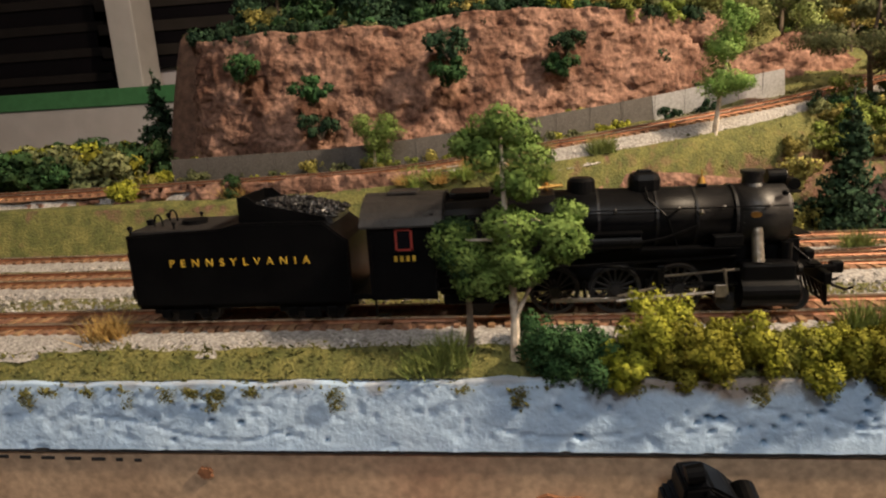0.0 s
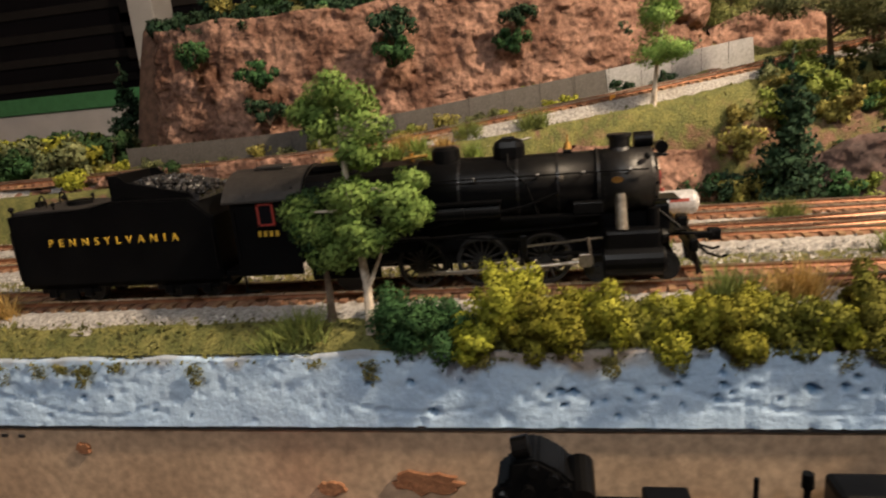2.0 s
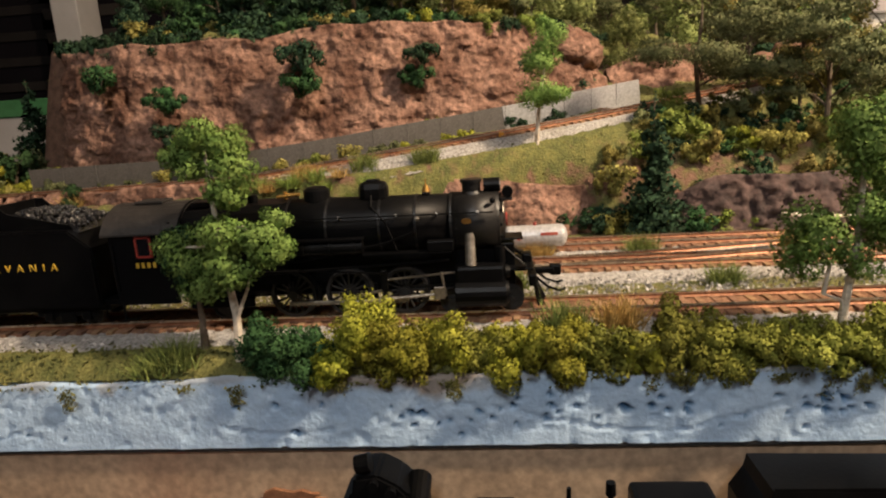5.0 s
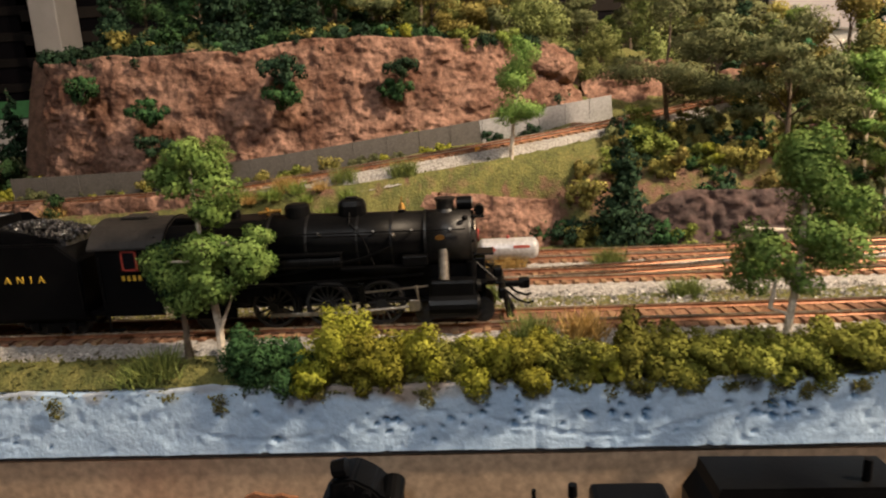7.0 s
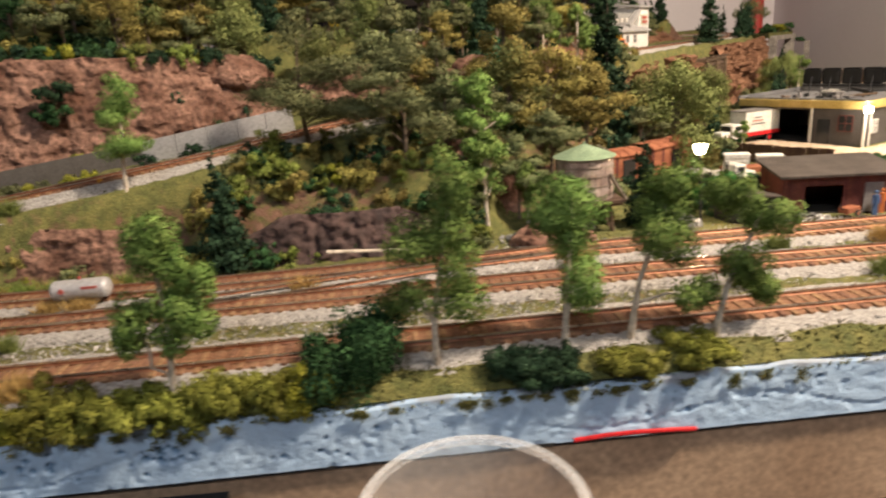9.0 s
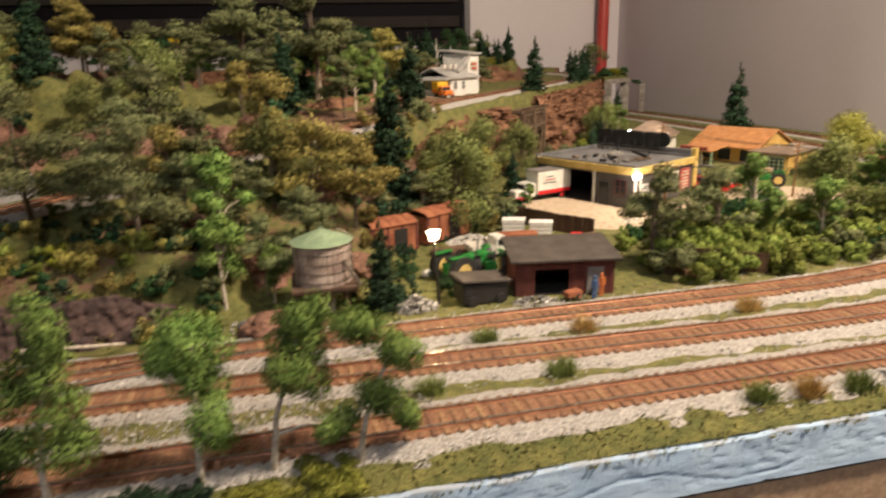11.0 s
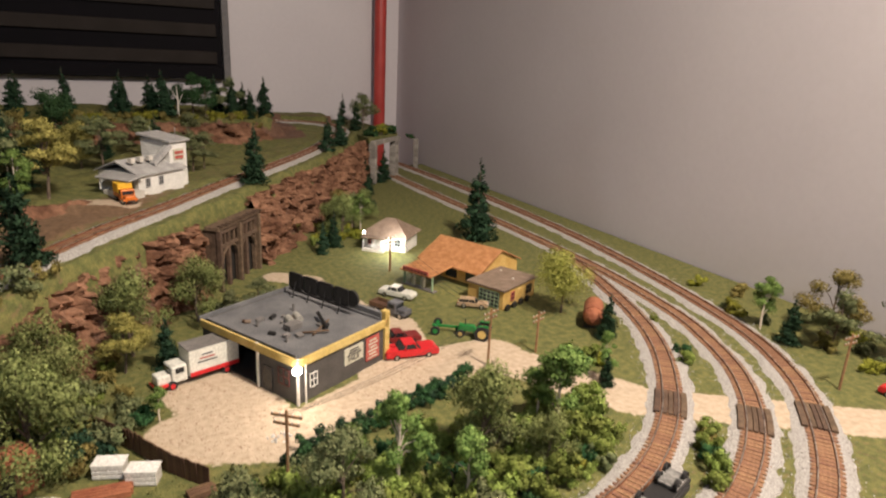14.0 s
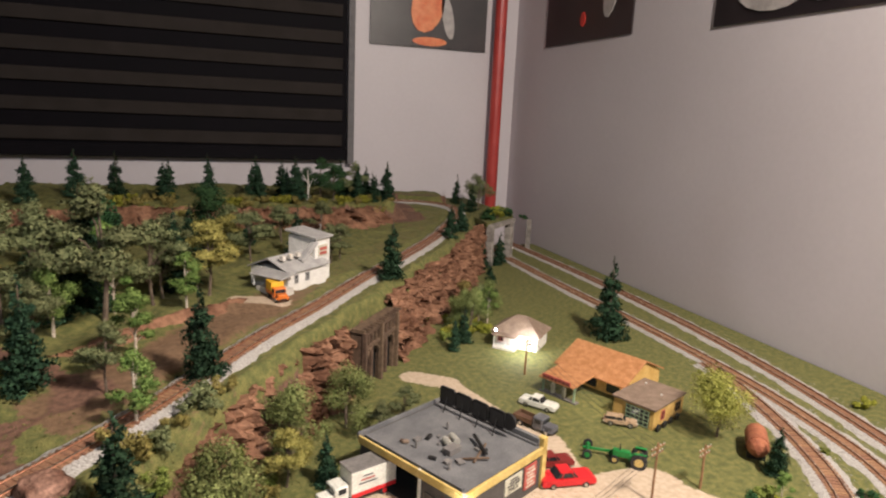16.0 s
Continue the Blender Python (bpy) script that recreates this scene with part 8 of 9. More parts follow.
for x in (-0.010, 0.010):
    boxpart("foot", (x, 0, 0.0010, 0.003, 0.008, 0.002), STEEL, t)


# ---- fences, walls, poles and yard clutter ----
fence_line = curve_points([(-0.012, 0.252, 0.039), (0.06, 0.253, 0.040), (0.13, 0.256, 0.042), (0.20, 0.268, 0.048), (0.27, 0.286, 0.056), (0.35, 0.312, 0.065), (0.41, 0.340, 0.073), (0.47, 0.375, 0.080)], 0.0270)
t = thing("sheet_fence", Matrix(), "weathered grey sheet fence beside the upper line", "fence")
ft, fs = sideways(fence_line)
rnd = random.Random(3)
for p, d in zip(fence_line, ft):
    a = math.degrees(math.atan2(d[1], d[0]))
    q = boxpart("panel", (0, 0, 0.010, 0.0274, 0.0010, 0.0215), GALV if p[0] > 0.335 else CONCRETE, t)
    q.matrix_local = pose(p[0], p[1], p[2] - 0.001 + rnd.uniform(-0.0002, 0.0002), rnd.uniform(-0.5, 0.5), -math.degrees(math.asin(d[2])), a)
    q = part("post", rod(nb(), (0, 0, -0.002), (0, 0, 0.0200), 0.00035, n=6), CONCRETE, t)
    q.matrix_local = pose(p[0] - d[0] * 0.0134, p[1] - d[1] * 0.0134 - 0.0004, p[2])


def board_fence(ctrl, label, h=0.020, material=BROWNW):
    line = curve_points(ctrl, 0.0032)
    d, s = sideways(line)
    t = thing("board_fence", Matrix(), label, "fence", "board fences")
    r = random.Random(len(line))
    for p, q in zip(line, d):
        b = boxpart("board", (0, 0, h / 2, 0.0030, 0.0010, h * r.uniform(0.93, 1.05)), material, t)
        b.matrix_local = pose(p[0], p[1], 0, r.uniform(-2, 2), 0, math.degrees(math.atan2(q[1], q[0])))
    for z in (0.25, 0.75):
        v = np.concatenate([line + s * 0.0008 + (0, 0, h * z), line + s * 0.0018 + (0, 0, h * z), line + s * 0.0018 + (0, 0, h * z + 0.0014), line + s * 0.0008 + (0, 0, h * z + 0.0014)])
        n = len(line)
        arrays("rail", v, [(k * n + i, ((k + 1) % 4) * n + i, ((k + 1) % 4) * n + i + 1, k * n + i + 1) for k in range(4) for i in range(n - 1)], material, t)
    return t


board_fence([(0.815, 0.555, 0), (0.873, 0.500, 0), (0.925, 0.436, 0), (0.955, 0.385, 0), (0.982, 0.350, 0)], "tall brown board fence round the scrap yard")
board_fence([(1.018, 0.232, 0), (1.045, 0.212, 0), (1.070, 0.196, 0)], "short brown board fence near the line", 0.018)

t = thing("timber_trestle", pose(1.100, 0.848, 0, 0, 0, 50), "dark timber retaining trestle against the rock", "trestle")
for i in range(5):
    boxpart("upright", (-0.052 + i * 0.026, 0, 0.046, 0.006, 0.006, 0.092), TIMBER, t, 0.0005)
for z in (0.088, 0.066):
    boxpart("beam", (0, -0.0035, z, 0.112, 0.004, 0.005), TIMBER, t, 0.0004)
for i in range(9):
    boxpart("short_post", (-0.052 + i * 0.013, -0.002, 0.077, 0.0034, 0.004, 0.020), TIMBER, t, 0.0003)
for i in range(2):
    arch = [((-0.026 + i * 0.052) + 0.024 * math.cos(a), -0.004, 0.040 + 0.024 * math.sin(a)) for a in np.linspace(0, math.pi, 11)]
    part("arch_rib", limb(nb(), arch, 0.0022, 0.0022, 6), TIMBER, t)
# black sheet that draws the shaded hollow behind the posts
boxpart("backing", (0, 0.007, 0.045, 0.112, 0.004, 0.090), DARKIN, t)
boxpart("side_wall", (-0.058, 0.012, 0.046, 0.003, 0.030, 0.092), TIMBER, t)
boxpart("cap_beam", (0, 0.004, 0.095, 0.124, 0.022, 0.006), TIMBER, t, 0.0006)
for x in (-0.058, -0.002, 0.056):
    boxpart("main_post", (x, -0.006, 0.046, 0.006, 0.007, 0.093), TIMBER, t, 0.0006)
for i in range(12):
    boxpart("tie_end", (-0.056 + i * 0.0102, -0.008, 0.0990, 0.003, 0.010, 0.0026), TIMBER, t)

portal = thing("tunnel_portal", pose(1.690, 1.600, 0, 0, 0, 42), "pale stone tunnel portal set across the corner", "tunnel portal")
r = random.Random(8)
for x, w in ((-0.140, 0.014), (0.0, 0.026)):
    for k in range(9):
        boxpart("stone", (x, 0, 0.006 + k * 0.0118, w * r.uniform(0.92, 1.08), 0.020, 0.0112), STONE, portal, 0.0010)
for k in range(7):
    boxpart("stone", (-0.135 + k * 0.0240, 0, 0.1120, 0.0232, 0.021, 0.0120), STONE, portal, 0.0010)
for k in range(8):
    boxpart("stone", (0.168, 0, 0.006 + k * 0.0118, 0.010 * r.uniform(0.92, 1.08), 0.014, 0.0112), STONE, portal, 0.0008)
# black sheet standing in for the darkness inside the tunnel
boxpart("dark_lining", (-0.070, 0.07, 0.052, 0.15, 0.004, 0.104), DARKIN, portal)
deck = part("tunnel_deck", prism(nb(), [(1.57, 1.50), (1.705, 1.612), (1.705, 1.99), (1.57, 1.99)], "z", 0.112, 0.126), ground.data.materials[0])
tagged(deck, "turf-covered deck over the tunnel mouth", "ground", kind="structure")
for k, (x, y, w) in enumerate([(1.60, 1.55, 1.0), (1.635, 1.575, 0.9), (1.665, 1.60, 1.0), (1.69, 1.625, 0.9), (1.62, 1.60, 1.1), (1.66, 1.66, 1.0), (1.80, 1.73, 0.5)]):
    b = bush(820 + k, ["deep", "yellow", "deep", "moss"][k % 4], "green bush above the tunnel mouth", 0.03 * w, 0.030 * w, 1800, 0.0016)
    b.matrix_world = pose(x, y, 0.122 if k < 6 else 0.094, 0, 0, k * 50)
for k, (x, y) in enumerate([(1.64, 1.72), (1.60, 1.68), (1.67, 1.82), (1.62, 1.86)]):
    c = conifer(840 + k, "dark conifer above the tunnel mouth", 0.095, 0.020, 1800, 0.0018) if k % 2 else round_tree("oak", 840 + k, "grey-green tree above the tunnel mouth", 0.10, 0.045, 2200, 0.0017)
    c.matrix_world = pose(x, y, 0.124)
for k, (x, y, h) in enumerate([(1.625, 1.52, 0.095), (1.555, 1.485, 0.075)]):
    conifer(850 + k, "tall dark conifer before the tunnel mouth", h, 0.024, 3000, 0.0018).matrix_world = pose(x, y, 0)


def utility_pole(x, y, h, turn, label="brown wooden utility pole with two crossarms"):
    t = thing("utility_pole", pose(x, y, land_z(x, y), 0, 0, turn), label, "pole", "utility poles")
    part("mast", rod(nb(), (0, 0, -0.002), (0, 0, h), 0.0016, 0.0012, 8), POLEW, t)
    for z, w in ((h - 0.005, 0.026), (h - 0.012, 0.022)):
        arm = boxpart("crossarm", (0, 0, z, w, 0.0014, 0.0016), POLEW, t)
        for q in (-0.45, -0.2, 0.2, 0.45):
            part("insulator", rod(nb(), (w * q, 0, z), (w * q, 0, z + 0.0026), 0.0006, n=6), OFFW, arm)
    return t


POLES = [(1.308, 0.444, 0.072, 20), (1.383, 0.452, 0.055, 20), (1.037, 0.308, 0.082, -40), (1.335, 0.800, 0.062, 10), (1.655, 0.235, 0.070, 0)]
for x, y, h, a in POLES:
    utility_pole(x, y, h, a)


def wire(a, b, sag):
    t = thing("overhead_wire", Matrix(), "thin dark overhead wire between poles", "wire", "overhead wires")
    pts = [Vector(a).lerp(Vector(b), s) - Vector((0, 0, sag * 4 * s * (1 - s))) for s in np.linspace(0, 1, 12)]
    part("strand", tube(nb(), pts, 0.00025, 4), BLACKP, t)


for dx in (-0.010, 0.0, 0.010):
    wire((1.308 + dx, 0.444, 0.067), (1.335 + dx, 0.800, 0.058), 0.008)
    wire((1.308 + dx, 0.444, 0.067), (1.037 + dx, 0.308, 0.078), 0.010)

# yard lamp
t = thing("yard_lamp", pose(0.783, 0.209, 0), "black yard lamp post with a glowing shade", "lamp post")
part("post", limb(nb(), [(0.002, 0, 0), (0, 0, 0.03), (-0.001, 0, 0.056)], 0.0011, 0.0007, 8), BLACKP, t)
part("shade", rod(nb(), (-0.001, 0, 0.0525), (-0.001, 0, 0.0590), 0.0032, 0.0052, 14), LITWARM, t, "glowing warm lamp shade")


def box_car(x, y, turn, label, L=0.062):
    """A derelict wagon body with a corrugated rounded roof."""
    t = thing("derelict_wagon", pose(x, y, 0, 0, 0, turn), label, "wagon", "derelict wagons")
    n = int(L / 0.0031)
    for i in range(n):
        xx = -L / 2 + (i + 0.5) * L / n
        for s in (-1, 1):
            boxpart("board", (xx, 0.0155 * s, 0.0165, L / n - 0.0002, 0.0012, 0.027), RUSTR if i % 5 else REDW, t)
    for s in (-1, 1):
        boxpart("end_wall", (s * L / 2, 0, 0.0165, 0.0012, 0.031, 0.027), RUSTR, t)
    arc = [(0.018 * math.sin(a), 0.0300 + 0.006 * math.cos(a)) for a in np.linspace(-1.35, 1.35, 9)]
    for i in range(5):
        xx = -L / 2 + (i + 0.5) * L / 5
        part("roof_sheet", prism(nb(), arc + [(y, z - 0.001) for y, z in reversed(arc)], "x", xx - L / 10, xx + L / 10 - 0.0008), RUSTR, t)
    boxpart("underframe", (0, 0, 0.0022, L, 0.026, 0.003), TIMBER, t)
    # dark panel on the boards, drawn as a shaded open doorway
    boxpart("open_door", (0.006, -0.0165, 0.015, 0.014, 0.0010, 0.023), DARKIN, t)
    return t


box_car(0.768, 0.362, 18, "derelict rust-red wagon body with a sagging roof", 0.05)
box_car(0.828, 0.398, 32, "derelict rust-red wagon body with a corrugated roof", 0.066)

t = thing("dark_van_body", pose(0.818, 0.208, 0, 0, 0, 8), "black van body with a grey tin roof", "wreck")
part("shell", box(nb(), 0, 0, 0.009, 0.038, 0.022, 0.018, 0.0020), BLACKP, t)
boxpart("tin_roof", (0, 0, 0.0195, 0.042, 0.027, 0.0018), DARKROOF, t, 0.0004, Matrix.Rotation(0.1, 4, "Y"))
for x in (-0.012, 0.012):
    tyre(x, -0.0115, 0.004, 0.004, 0.003, t, BLACKP)


def crate(x, y, turn, label):
    t = thing("crate", pose(x, y, 0, 0, 0, turn), label, "crate", "pale crates")
    boxpart("box_body", (0, 0, 0.0065, 0.024, 0.014, 0.013), OFFW, t, 0.0004)
    for i in range(3):
        boxpart("slat", (0, -0.0073, 0.003 + i * 0.0042, 0.024, 0.0008, 0.0026), WHITEP, t)
    boxpart("lid", (0, 0, 0.0134, 0.0255, 0.0155, 0.0012), WHITEP, t, 0.0003)


crate(0.912, 0.400, -20, "pale wooden crate in the scrap yard")
crate(0.936, 0.380, -22, "pale wooden crate in the scrap yard")


def timber_stack(x, y, turn, material, label, n=4, L=0.044):
    t = thing("timber_stack", pose(x, y, land_z(x, y), 0, 0, turn), label, "timber", "timber stacks")
    for i in range(n):
        for j in range(2):
            boxpart("plank", (0.0005 * (i % 2), -0.006 + i * 0.0040, 0.0016 + j * 0.0030, L * (0.96 + 0.04 * (i % 2)), 0.0034, 0.0026), material, t, 0.0003)


timber_stack(0.905, 0.372, -5, RUSTR, "stack of red-brown timber")
timber_stack(0.872, 0.345, -40, BROWNW, "stack of brown planks", 4, 0.03)
timber_stack(0.975, 0.345, 10, BROWNW, "low stack of brown boards", 3, 0.022)
timber_stack(0.826, 0.332, 10, BROWNW, "pile of brown boards by the wagons", 5, 0.04)
timber_stack(1.005, 0.222, 80, M("fresh_timber", (0.36, 0.20, 0.11), (0.46, 0.28, 0.17), 120), "stack of fresh brown logs near the line", 3, 0.03)

r = random.Random(12)


def heap(x, y, w, h, n, size, material, label, name="gravel_heap"):
    bm = nb()
    base = land_z(x, y)
    for i in range(n):
        a, q = r.uniform(0, 6.283), math.sqrt(r.random())
        px, py = x + w * q * math.cos(a), y + w * 0.7 * q * math.sin(a)
        m = Matrix.Translation((px, py, base + h * (1 - q) * r.uniform(0.5, 1))) @ Euler((r.uniform(0, 6), r.uniform(0, 6), 0)).to_matrix().to_4x4() @ Matrix.Diagonal((1, r.uniform(0.5, 1), r.uniform(0.4, 0.9), 1))
        bmesh.ops.create_icosphere(bm, subdivisions=1, radius=size * r.uniform(0.6, 1.4), matrix=m)
    return tagged(part(name, bm, material), label, "heap", kind="stuff")


PALESTONE = M("pale_gravel", (0.46, 0.44, 0.41), (0.60, 0.58, 0.54), 200, 0.9, island=0.25, bump=0)
SCRAP = M("grey_scrap_metal", (0.16, 0.155, 0.15), (0.34, 0.33, 0.31), 150, 0.5, metal=0.5, island=0.4, bump=0)
heap(0.855, 0.372, 0.026, 0.010, 620, 0.0012, PALESTONE, "heap of pale grey gravel")
heap(0.766, 0.205, 0.017, 0.012, 150, 0.0026, SCRAP, "heap of grey scrap engine parts", "scrap_heap")
heap(0.858, 0.190, 0.018, 0.004, 90, 0.0020, SCRAP, "scatter of grey scrap beside the shed", "scrap_heap")
heap(0.640, 0.205, 0.016, 0.004, 40, 0.0022, SCRAP, "scatter of grey scrap by the line", "scrap_heap")
heap(0.795, 0.285, 0.012, 0.003, 14, 0.0035, PALESTONE, "a few pale boards and stones on the grass", "rubble_heap")
heap(1.050, 0.395, 0.012, 0.003, 18, 0.0020, PALESTONE, "small litter of pale scraps on the yard", "rubble_heap")


def figurine(x, y, top, legs, label):
    bm = nb()
    for s in (-1, 1):
        rod(bm, (0.0010 * s, 0, 0), (0.0008 * s, 0, 0.0085), 0.0010, n=7)
    rod(bm, (0, 0, 0.0085), (0, 0, 0.0150), 0.0018, 0.0021, 9)
    for s in (-1, 1):
        rod(bm, (0.0022 * s, 0, 0.0145), (0.0026 * s, -0.001, 0.0090), 0.0006, n=6)
    ball(bm, 0, 0, 0.0172, 0.0014, n=2)
    ob = part("figurine", bm, top)
    ob.matrix_world = pose(x, y, 0.001)
    return tagged(ob, label, "figurine", "painted figurines")


figurine(0.903, 0.184, paint("blue_figurine_paint", (0.05, 0.10, 0.22), 0.7), None, "small blue painted figurine before the shed")
figurine(0.911, 0.188, paint("orange_figurine_paint", (0.50, 0.15, 0.04), 0.7), None, "small orange painted figurine before the shed")
t = thing("garden_cart", pose(0.886, 0.187, 0.001, 0, 0, 20), "small rusty red cart before the shed", "cart")
part("tray", box(nb(), 0, 0, 0.0050, 0.014, 0.008, 0.004, 0.0006), RUSTR, t)
for k in (-1, 1):
    tyre(0.003, 0.0045 * k, 0.0025, 0.0025, 0.0012, t, RUSTR)
part("handle", limb(nb(), [(-0.006, 0, 0.005), (-0.012, 0, 0.010)], 0.0005, 0.0005, 5), BLACKP, t)


def crossing(ctrl_line, y0, label):
    """Planks between and beside the rails where the road crosses."""
    line = curve_points(ctrl_line, 0.002)
    d, s = sideways(line)
    k0 = int(np.argmin(np.abs(line[:, 1] - y0) + 100 * (line[:, 0] < 1.3)))
    seg = slice(k0 - 13, k0 + 14)
    t = thing("crossing_planks", Matrix(), label, "crossing", "level crossing planks")
    up = np.array([0, 0, 1.0])
    for off, wd in ((-0.0135, 0.0060), (-0.0052, 0.0042), (0.0, 0.0042), (0.0052, 0.0042), (0.0135, 0.0060)):
        c = line[seg] + s[seg] * off
        n = len(c)
        v = np.concatenate([c - s[seg] * wd / 2 + up * 0.0020, c - s[seg] * wd / 2 + up * 0.0057, c + s[seg] * wd / 2 + up * 0.0057, c + s[seg] * wd / 2 + up * 0.0020])
        q = [(k * n + i, ((k + 1) % 4) * n + i, ((k + 1) % 4) * n + i + 1, k * n + i + 1) for k in range(4) for i in range(n - 1)] + [(0, n, 2 * n, 3 * n), (n - 1, 4 * n - 1, 3 * n - 1, 2 * n - 1)]
        arrays("plank", v, q, TIMBER, t)


crossing(INNER, 0.288, "brown level crossing planks on the inner line")
crossing(SECOND, 0.228, "brown level crossing planks on the second line")
crossing(OUTER, 0.205, "brown level crossing planks on the front line")

# overturned wagon frame between the lines
t = thing("overturned_wagon", pose(1.300, 0.172, 0.006, 0, 0, 20), "overturned black toy wagon frame with a red end", "wagon")
boxpart("underframe", (0, 0, 0.008, 0.085, 0.022, 0.004), BLACKP, t, 0.0008)
boxpart("body", (0, 0, 0.003, 0.080, 0.024, 0.007), BLACKP, t, 0.0008)
boxpart("buffer_end", (-0.041, 0, 0.0065, 0.003, 0.026, 0.013), REDC, t, 0.0006, label="red painted end")
for x in (-0.026, 0.026):
    for dx in (-0.008, 0.008):
        for s in (-1, 1):
            wheel("wheel", x + dx, 0.0083 * s, 0.0145, 0.0050, t)
    boxpart("bogie", (x, 0, 0.0125, 0.024, 0.020, 0.003), SCRAP, t, 0.0005)
t = thing("loose_wheelset", pose(0.125, 0.140, 0.004, 0, 0, 30), "small red and silver wheel set lying on the ballast", "wheel set")
part("axle", rod(nb(), (0, -0.009, 0.005), (0, 0.009, 0.007), 0.0008, n=8), REDC, t)
wheel("wheel", 0, 0.0083, 0.0060, 0.0045, t)
wheel("wheel", 0, -0.0083, 0.0050, 0.0045, t)
t = thing("fallen_pole", pose(0.535, 0.180, 0.006, 0, 4, 6), "pale broken pole lying beside the line", "pole")
part("log", limb(nb(), [(-0.03, 0, 0.004), (0, 0.001, 0.003), (0.03, 0, 0.003)], 0.0014, 0.0010, 7), BIRCHBARK, t)
t = thing("yellow_marker", pose(0.340, 0.232, 0.060), "small orange marker beside the upper line", "marker")
part("plate", box(nb(), 0, 0, 0.004, 0.0035, 0.0010, 0.007, 0.0003), paint("orange_marker", (0.62, 0.28, 0.03), 0.7), t)
t = thing("yellow_sign", pose(0.40, 1.60, land_z(0.40, 1.60), 0, 0, -20), "yellow board standing among the trees", "sign")
boxpart("board", (0, 0, 0.060, 0.030, 0.003, 0.055), paint("yellow_sign_paint", (0.66, 0.46, 0.02), 0.6), t)
part("leg", rod(nb(), (0, 0.002, 0), (0, 0.002, 0.04), 0.002, n=6), TIMBER, t)
t = thing("bare_white_tree", pose(1.11, 1.66, land_z(1.11, 1.66)), "bare white dead tree on the rock rim", "tree")
part("trunk", limb(limb(limb(nb(), [(0, 0, 0), (0.002, 0, 0.04), (0, 0, 0.08)], 0.0035, 0.001), [(0.001, 0, 0.03), (0.014, 0, 0.06)], 0.0015, 0.0005), [(0.001, 0, 0.045), (-0.012, 0, 0.07)], 0.0014, 0.0005), OFFW, t)

# clear plastic cup and red wire on the shelf
t = thing("plastic_cup", pose(0.579, -0.054, -0.0875), "clear plastic cup standing on the front shelf", "cup")
bm = nb()
n = 48
prof = [(0.0265, 0.0), (0.0310, 0.030), (0.0355, 0.066), (0.0346, 0.0655), (0.0300, 0.030), (0.0255, 0.0012)]
rings = [[bm.verts.new((q * math.cos(6.283185 * i / n), q * math.sin(6.283185 * i / n), z)) for i in range(n)] for q, z in prof]
for a, b in zip(rings, rings[1:]):
    for i in range(n):
        bm.faces.new((a[i], a[(i + 1) % n], b[(i + 1) % n], b[i]))
bm.faces.new(rings[0])
bm.faces.new(rings[-1])
bmesh.ops.recalc_face_normals(bm, faces=bm.faces[:])
cup = part("cup_wall", bm, thin_plastic("clear_plastic", 0.10), t)
for p in cup.data.polygons:
    p.use_smooth = True
rim = ring_sweep(nb(), [[(q * math.cos(6.283185 * i / n), q * math.sin(6.283185 * i / n), z) for i in range(n)] for q, z in [(0.0345, 0.0662), (0.0378, 0.0664), (0.0382, 0.0680), (0.0372, 0.0692), (0.0345, 0.0690)]])
bmesh.ops.delete(rim, geom=[f for f in rim.faces if len(f.verts) > 4], context="FACES_ONLY")
t.scale = (1.13, 1.13, 1.0)
part("rolled_rim", rim, thin_plastic("milky_plastic", 0.30), t)
t = thing("red_wire", Matrix(), "loose red wire along the table edge", "wire")
part("strand", limb(nb(), [(0.630, -0.002, -0.0335), (0.645, -0.003, -0.0318), (0.660, -0.0035, -0.0315), (0.675, -0.003, -0.0325), (0.686, -0.002, -0.0340)], 0.0011, 0.0011, 8), REDC, t)
t = thing("bottle_top", pose(0.190, -0.018, -0.0875), "small red plastic bottle top on the shelf", "bottle top")
part("dome", ball(nb(), 0, 0, 0.020, 0.009, 0.9, 2), REDC, t)
part("stem", rod(nb(), (0, 0, 0), (0, 0, 0.018), 0.006, n=14), REDC, t)


# ---- ground cover ----
def tuft(x, y, n, h, material, label, seed, w=0.006):
    q = np.random.default_rng(seed)
    base = np.stack([q.normal(0, w * 0.35, n), q.normal(0, w * 0.35, n), np.zeros(n)], 1)
    tip = base + np.stack([q.normal(0, w * 0.8, n), q.normal(0, w * 0.8, n), h * (0.55 + 0.6 * q.random(n))], 1)
    side = q.normal(size=(n, 3))
    side[:, 2] = 0
    side *= 0.00035 / np.linalg.norm(side, axis=1)[:, None]
    v = np.stack([base - side, base + side, tip], 1).reshape(-1, 3) + (x, y, land_z(x, y))
    return tagged(arrays("grass_tuft", v, np.arange(n * 3).reshape(-1, 3), material), label, "grass", kind="stuff")


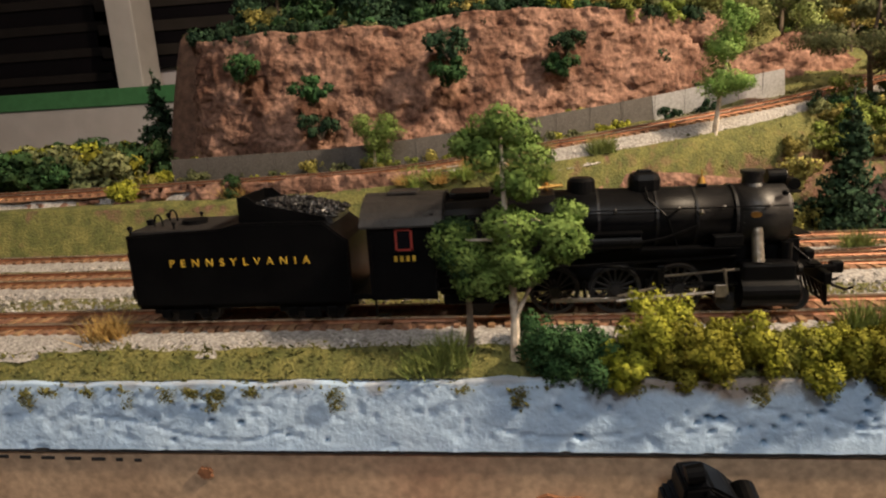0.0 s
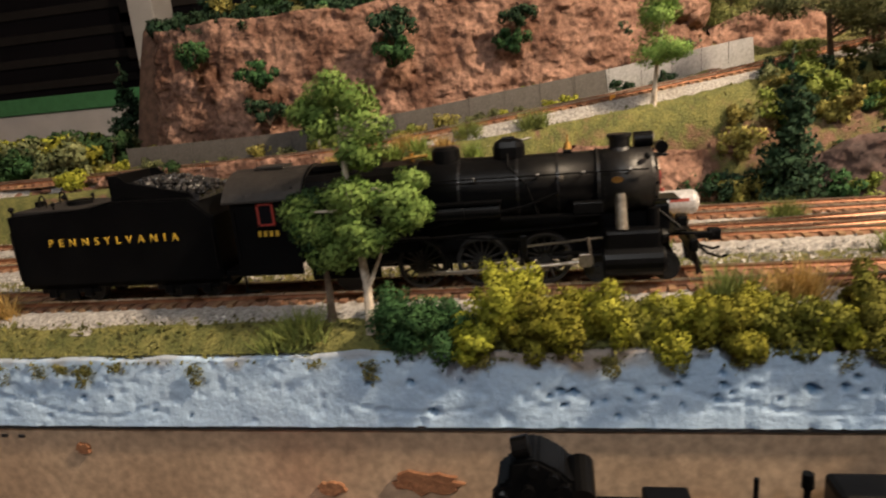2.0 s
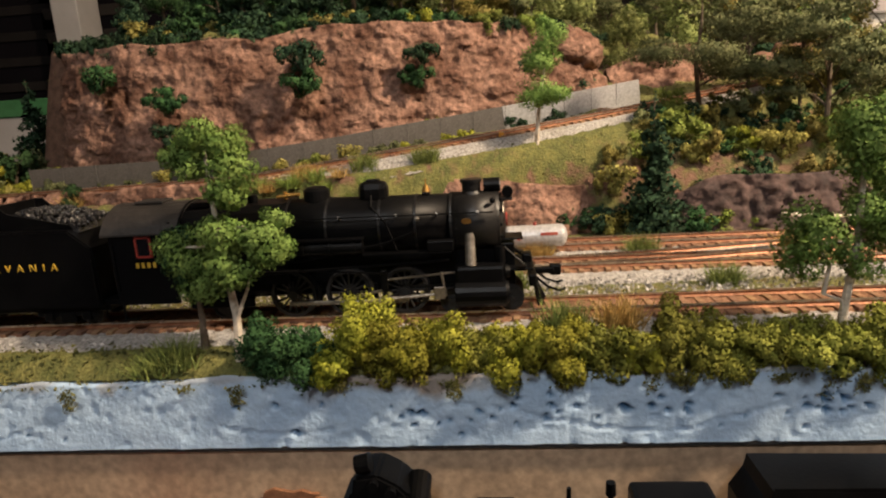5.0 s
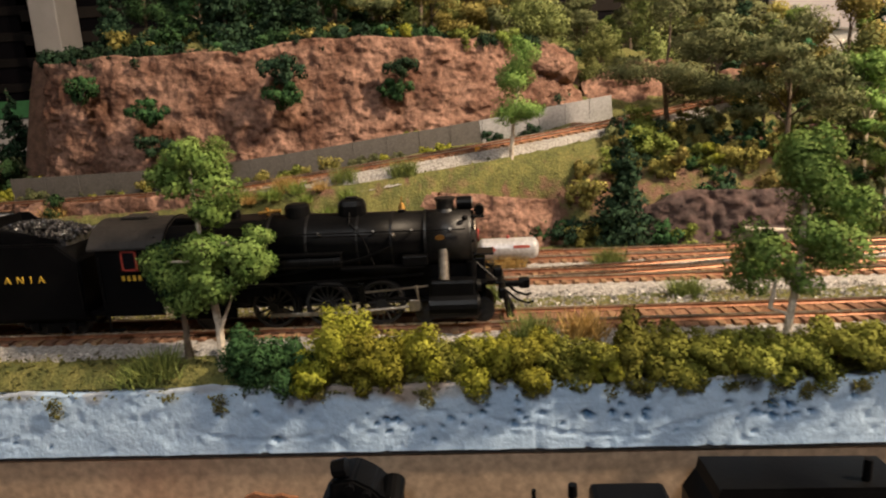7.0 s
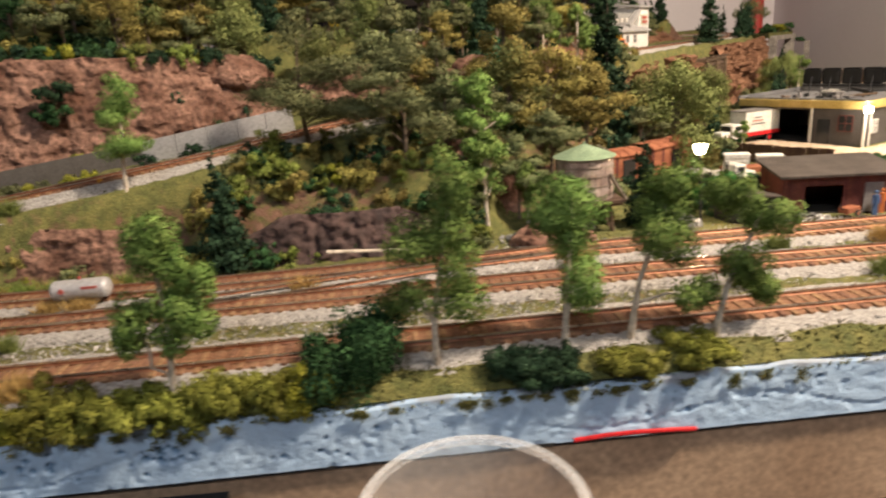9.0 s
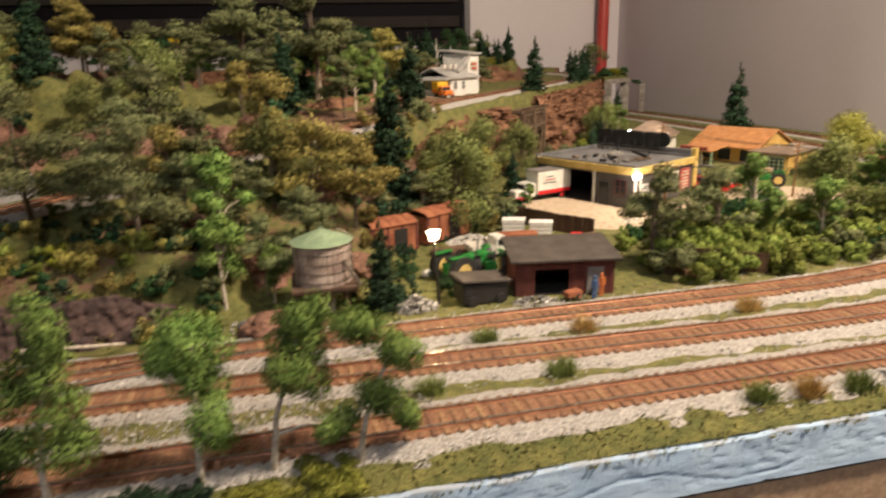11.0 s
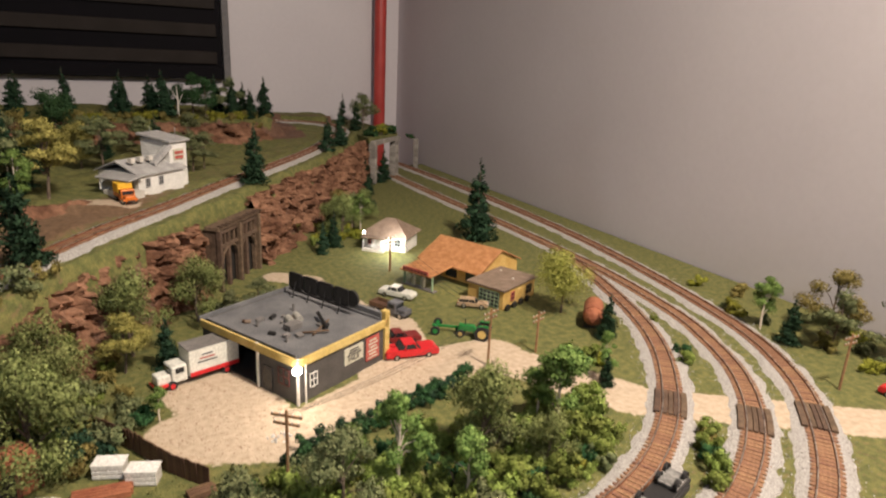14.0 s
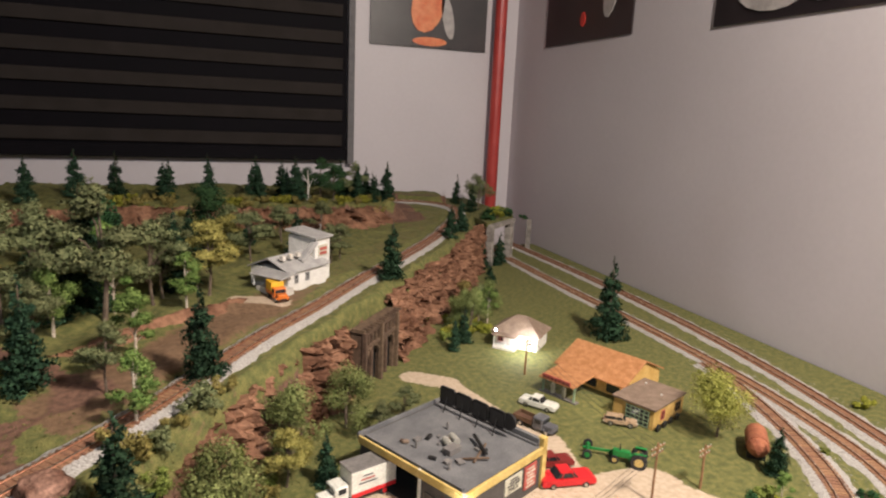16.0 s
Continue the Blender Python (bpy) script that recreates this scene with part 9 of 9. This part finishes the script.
for k, (x, y, h, mat) in enumerate([(0.063, 0.024, 0.013, GRASSDRY), (0.209, 0.007, 0.011, GRASSGRN), (0.201, 0.005, 0.008, GRASSGRN), (0.341, 0.080, 0.011, GRASSGRN), (0.336, 0.136, 0.009, GRASSDRY), (0.357, 0.134, 0.010, GRASSDRY), (0.414, 0.136, 0.013, GRASSGRN), (0.493, 0.137, 0.009, GRASSDRY),
                                   (0.381, 0.022, 0.014, GRASSDRY), (0.36, 0.020, 0.014, GRASSGRN), (0.44, 0.078, 0.010, GRASSGRN), (0.55, 0.075, 0.01, GRASSDRY), (0.75, 0.075, 0.010, GRASSGRN), (0.83, 0.075, 0.012, GRASSGRN), (0.87, 0.13, 0.011, GRASSDRY), (0.80, 0.132, 0.011, GRASSGRN), (1.0, 0.13, 0.012, GRASSDRY),
                                   (0.92, 0.018, 0.012, GRASSGRN), (0.95, 0.016, 0.012, GRASSDRY), (0.98, 0.014, 0.012, GRASSGRN), (0.25, 0.196, 0.012, GRASSGRN), (0.21, 0.194, 0.012, GRASSDRY), (0.29, 0.198, 0.012, GRASSGRN), (0.17, 0.193, 0.010, GRASSGRN), (0.05, 0.190, 0.009, GRASSDRY), (0.67, 0.135, 0.012, GRASSDRY)]):
    for j in range(3):
        tuft(x + 0.004 * (j - 1), y + 0.002 * (j % 2), 110, h, mat, "tuft of dry static grass" if mat is GRASSDRY else "tuft of green static grass", 900 + k * 3 + j)

for k in range(34):
    x = 0.165 + k * 0.0060 + 0.002 * math.sin(k * 7.1)
    y = float(np.interp(x, UP[:, 0][:120], UP[:, 1][:120])) - 0.0290 - 0.003 * (k % 3)
    tuft(x, y, 130, 0.0070 + 0.0025 * (k % 2), GRASSBRIGHT if k % 4 else GRASSDRY, "tuft of fresh green static grass" if k % 4 else "tuft of dry static grass", 1200 + k)

q = np.random.default_rng(42)


def crumbs(name, xs, ys, size, material, label, lift=0.0):
    """Loose grains on the ground, as little tetrahedra."""
    h, _, road, _ = land(xs, ys)
    ok = road < 0.3
    xs, ys, z = xs[ok], ys[ok], h[ok] + lift
    n = len(xs)
    c = np.stack([xs, ys, z], 1)
    v = c[:, None, :] + q.normal(0, 1, (n, 4, 3)) * (size * (0.5 + q.random(n)))[:, None, None]
    f = np.arange(n)[:, None] * 4
    faces = np.concatenate([f + t for t in ((0, 1, 2), (0, 3, 1), (0, 2, 3), (1, 3, 2))])
    return tagged(arrays(name, v.reshape(-1, 3), faces, material), label, "ground cover", kind="stuff")


n = 26000
xs = q.uniform(-0.05, 0.75, n)
ys = q.uniform(0.019, 0.150, n)
ok = np.minimum(np.abs(ys - 0.042), np.abs(ys - 0.112)) > 0.0125
crumbs("ballast_stones", xs[ok], ys[ok], 0.00055, PEBBLE, "loose pale ballast stones between the lines", 0.0016)
n = 9000
xs, ys = q.uniform(-0.05, 1.25, n), q.uniform(0.000, 0.024, n) ** 1.0
crumbs("turf_strip", xs, ys, 0.00060, TURF, "olive turf crumbs along the table edge", 0.0003)
xs, zs = [], []
for k in range(46):
    c, drop = q.uniform(-0.02, 0.75), abs(q.normal(0, 0.0045))
    m_ = int(q.integers(40, 170))
    xs.append(c + q.normal(0, 0.0016, m_))
    zs.append(-0.0085 - drop * q.random(m_) - np.abs(q.normal(0, 0.0012, m_)))
xs, zs = np.concatenate(xs), np.concatenate(zs)
v = np.stack([xs, np.full(len(xs), -0.0012), zs], 1)[:, None, :] + q.normal(0, 0.00042, (len(xs), 4, 3))
f = np.arange(len(xs))[:, None] * 4
tagged(arrays("turf_spill", v.reshape(-1, 3), np.concatenate([f + t for t in ((0, 1, 2), (0, 3, 1), (0, 2, 3), (1, 3, 2))]), TURF), "turf crumbs spilled over the foam edge", "ground cover", kind="stuff")
n = 15000
xs, ys = q.uniform(-0.1, 1.2, n), q.uniform(0.19, 0.60, n)
crumbs("hill_turf", xs, ys, 0.0007, TURF, "olive turf crumbs over the hillside", 0.0004)

for line, lab in ((OUTER, "loose stones beside the front line"), (SECOND, "loose stones beside the second line"), (INNER, "loose stones beside the inner line")):
    pts = curve_points(line, 0.004)
    _, side = sideways(pts)
    pick = q.integers(0, len(pts), 5200)
    off = np.where(q.random(5200) < 0.5, -1, 1) * (0.0185 + np.abs(q.normal(0, 0.0075, 5200)))
    p = pts[pick] + side[pick] * off[:, None] + q.normal(0, 0.002, (5200, 3))
    ok = (p[:, 0] > 0.62) & (p[:, 1] > 0.016) & (p[:, 0] < 1.86)
    crumbs("ballast_stones", p[ok, 0], p[ok, 1], 0.00055, PEBBLE, lab, 0.0016)
n = 2600
xs, ys = q.uniform(0.93, 1.24, n), q.uniform(0.37, 0.54, n)
h, _, road, _ = land(xs, ys)
ok = road > 0.6
v = np.stack([xs[ok], ys[ok], h[ok] + 0.0002], 1)[:, None, :] + q.normal(0, 0.00045, (ok.sum(), 4, 3))
f = np.arange(ok.sum())[:, None] * 4
tagged(arrays("yard_grit", v.reshape(-1, 3), np.concatenate([f + t for t in ((0, 1, 2), (0, 3, 1), (0, 2, 3), (1, 3, 2))]), RUSTBED), "brown grit scattered over the sandy yard", "grit", kind="stuff")
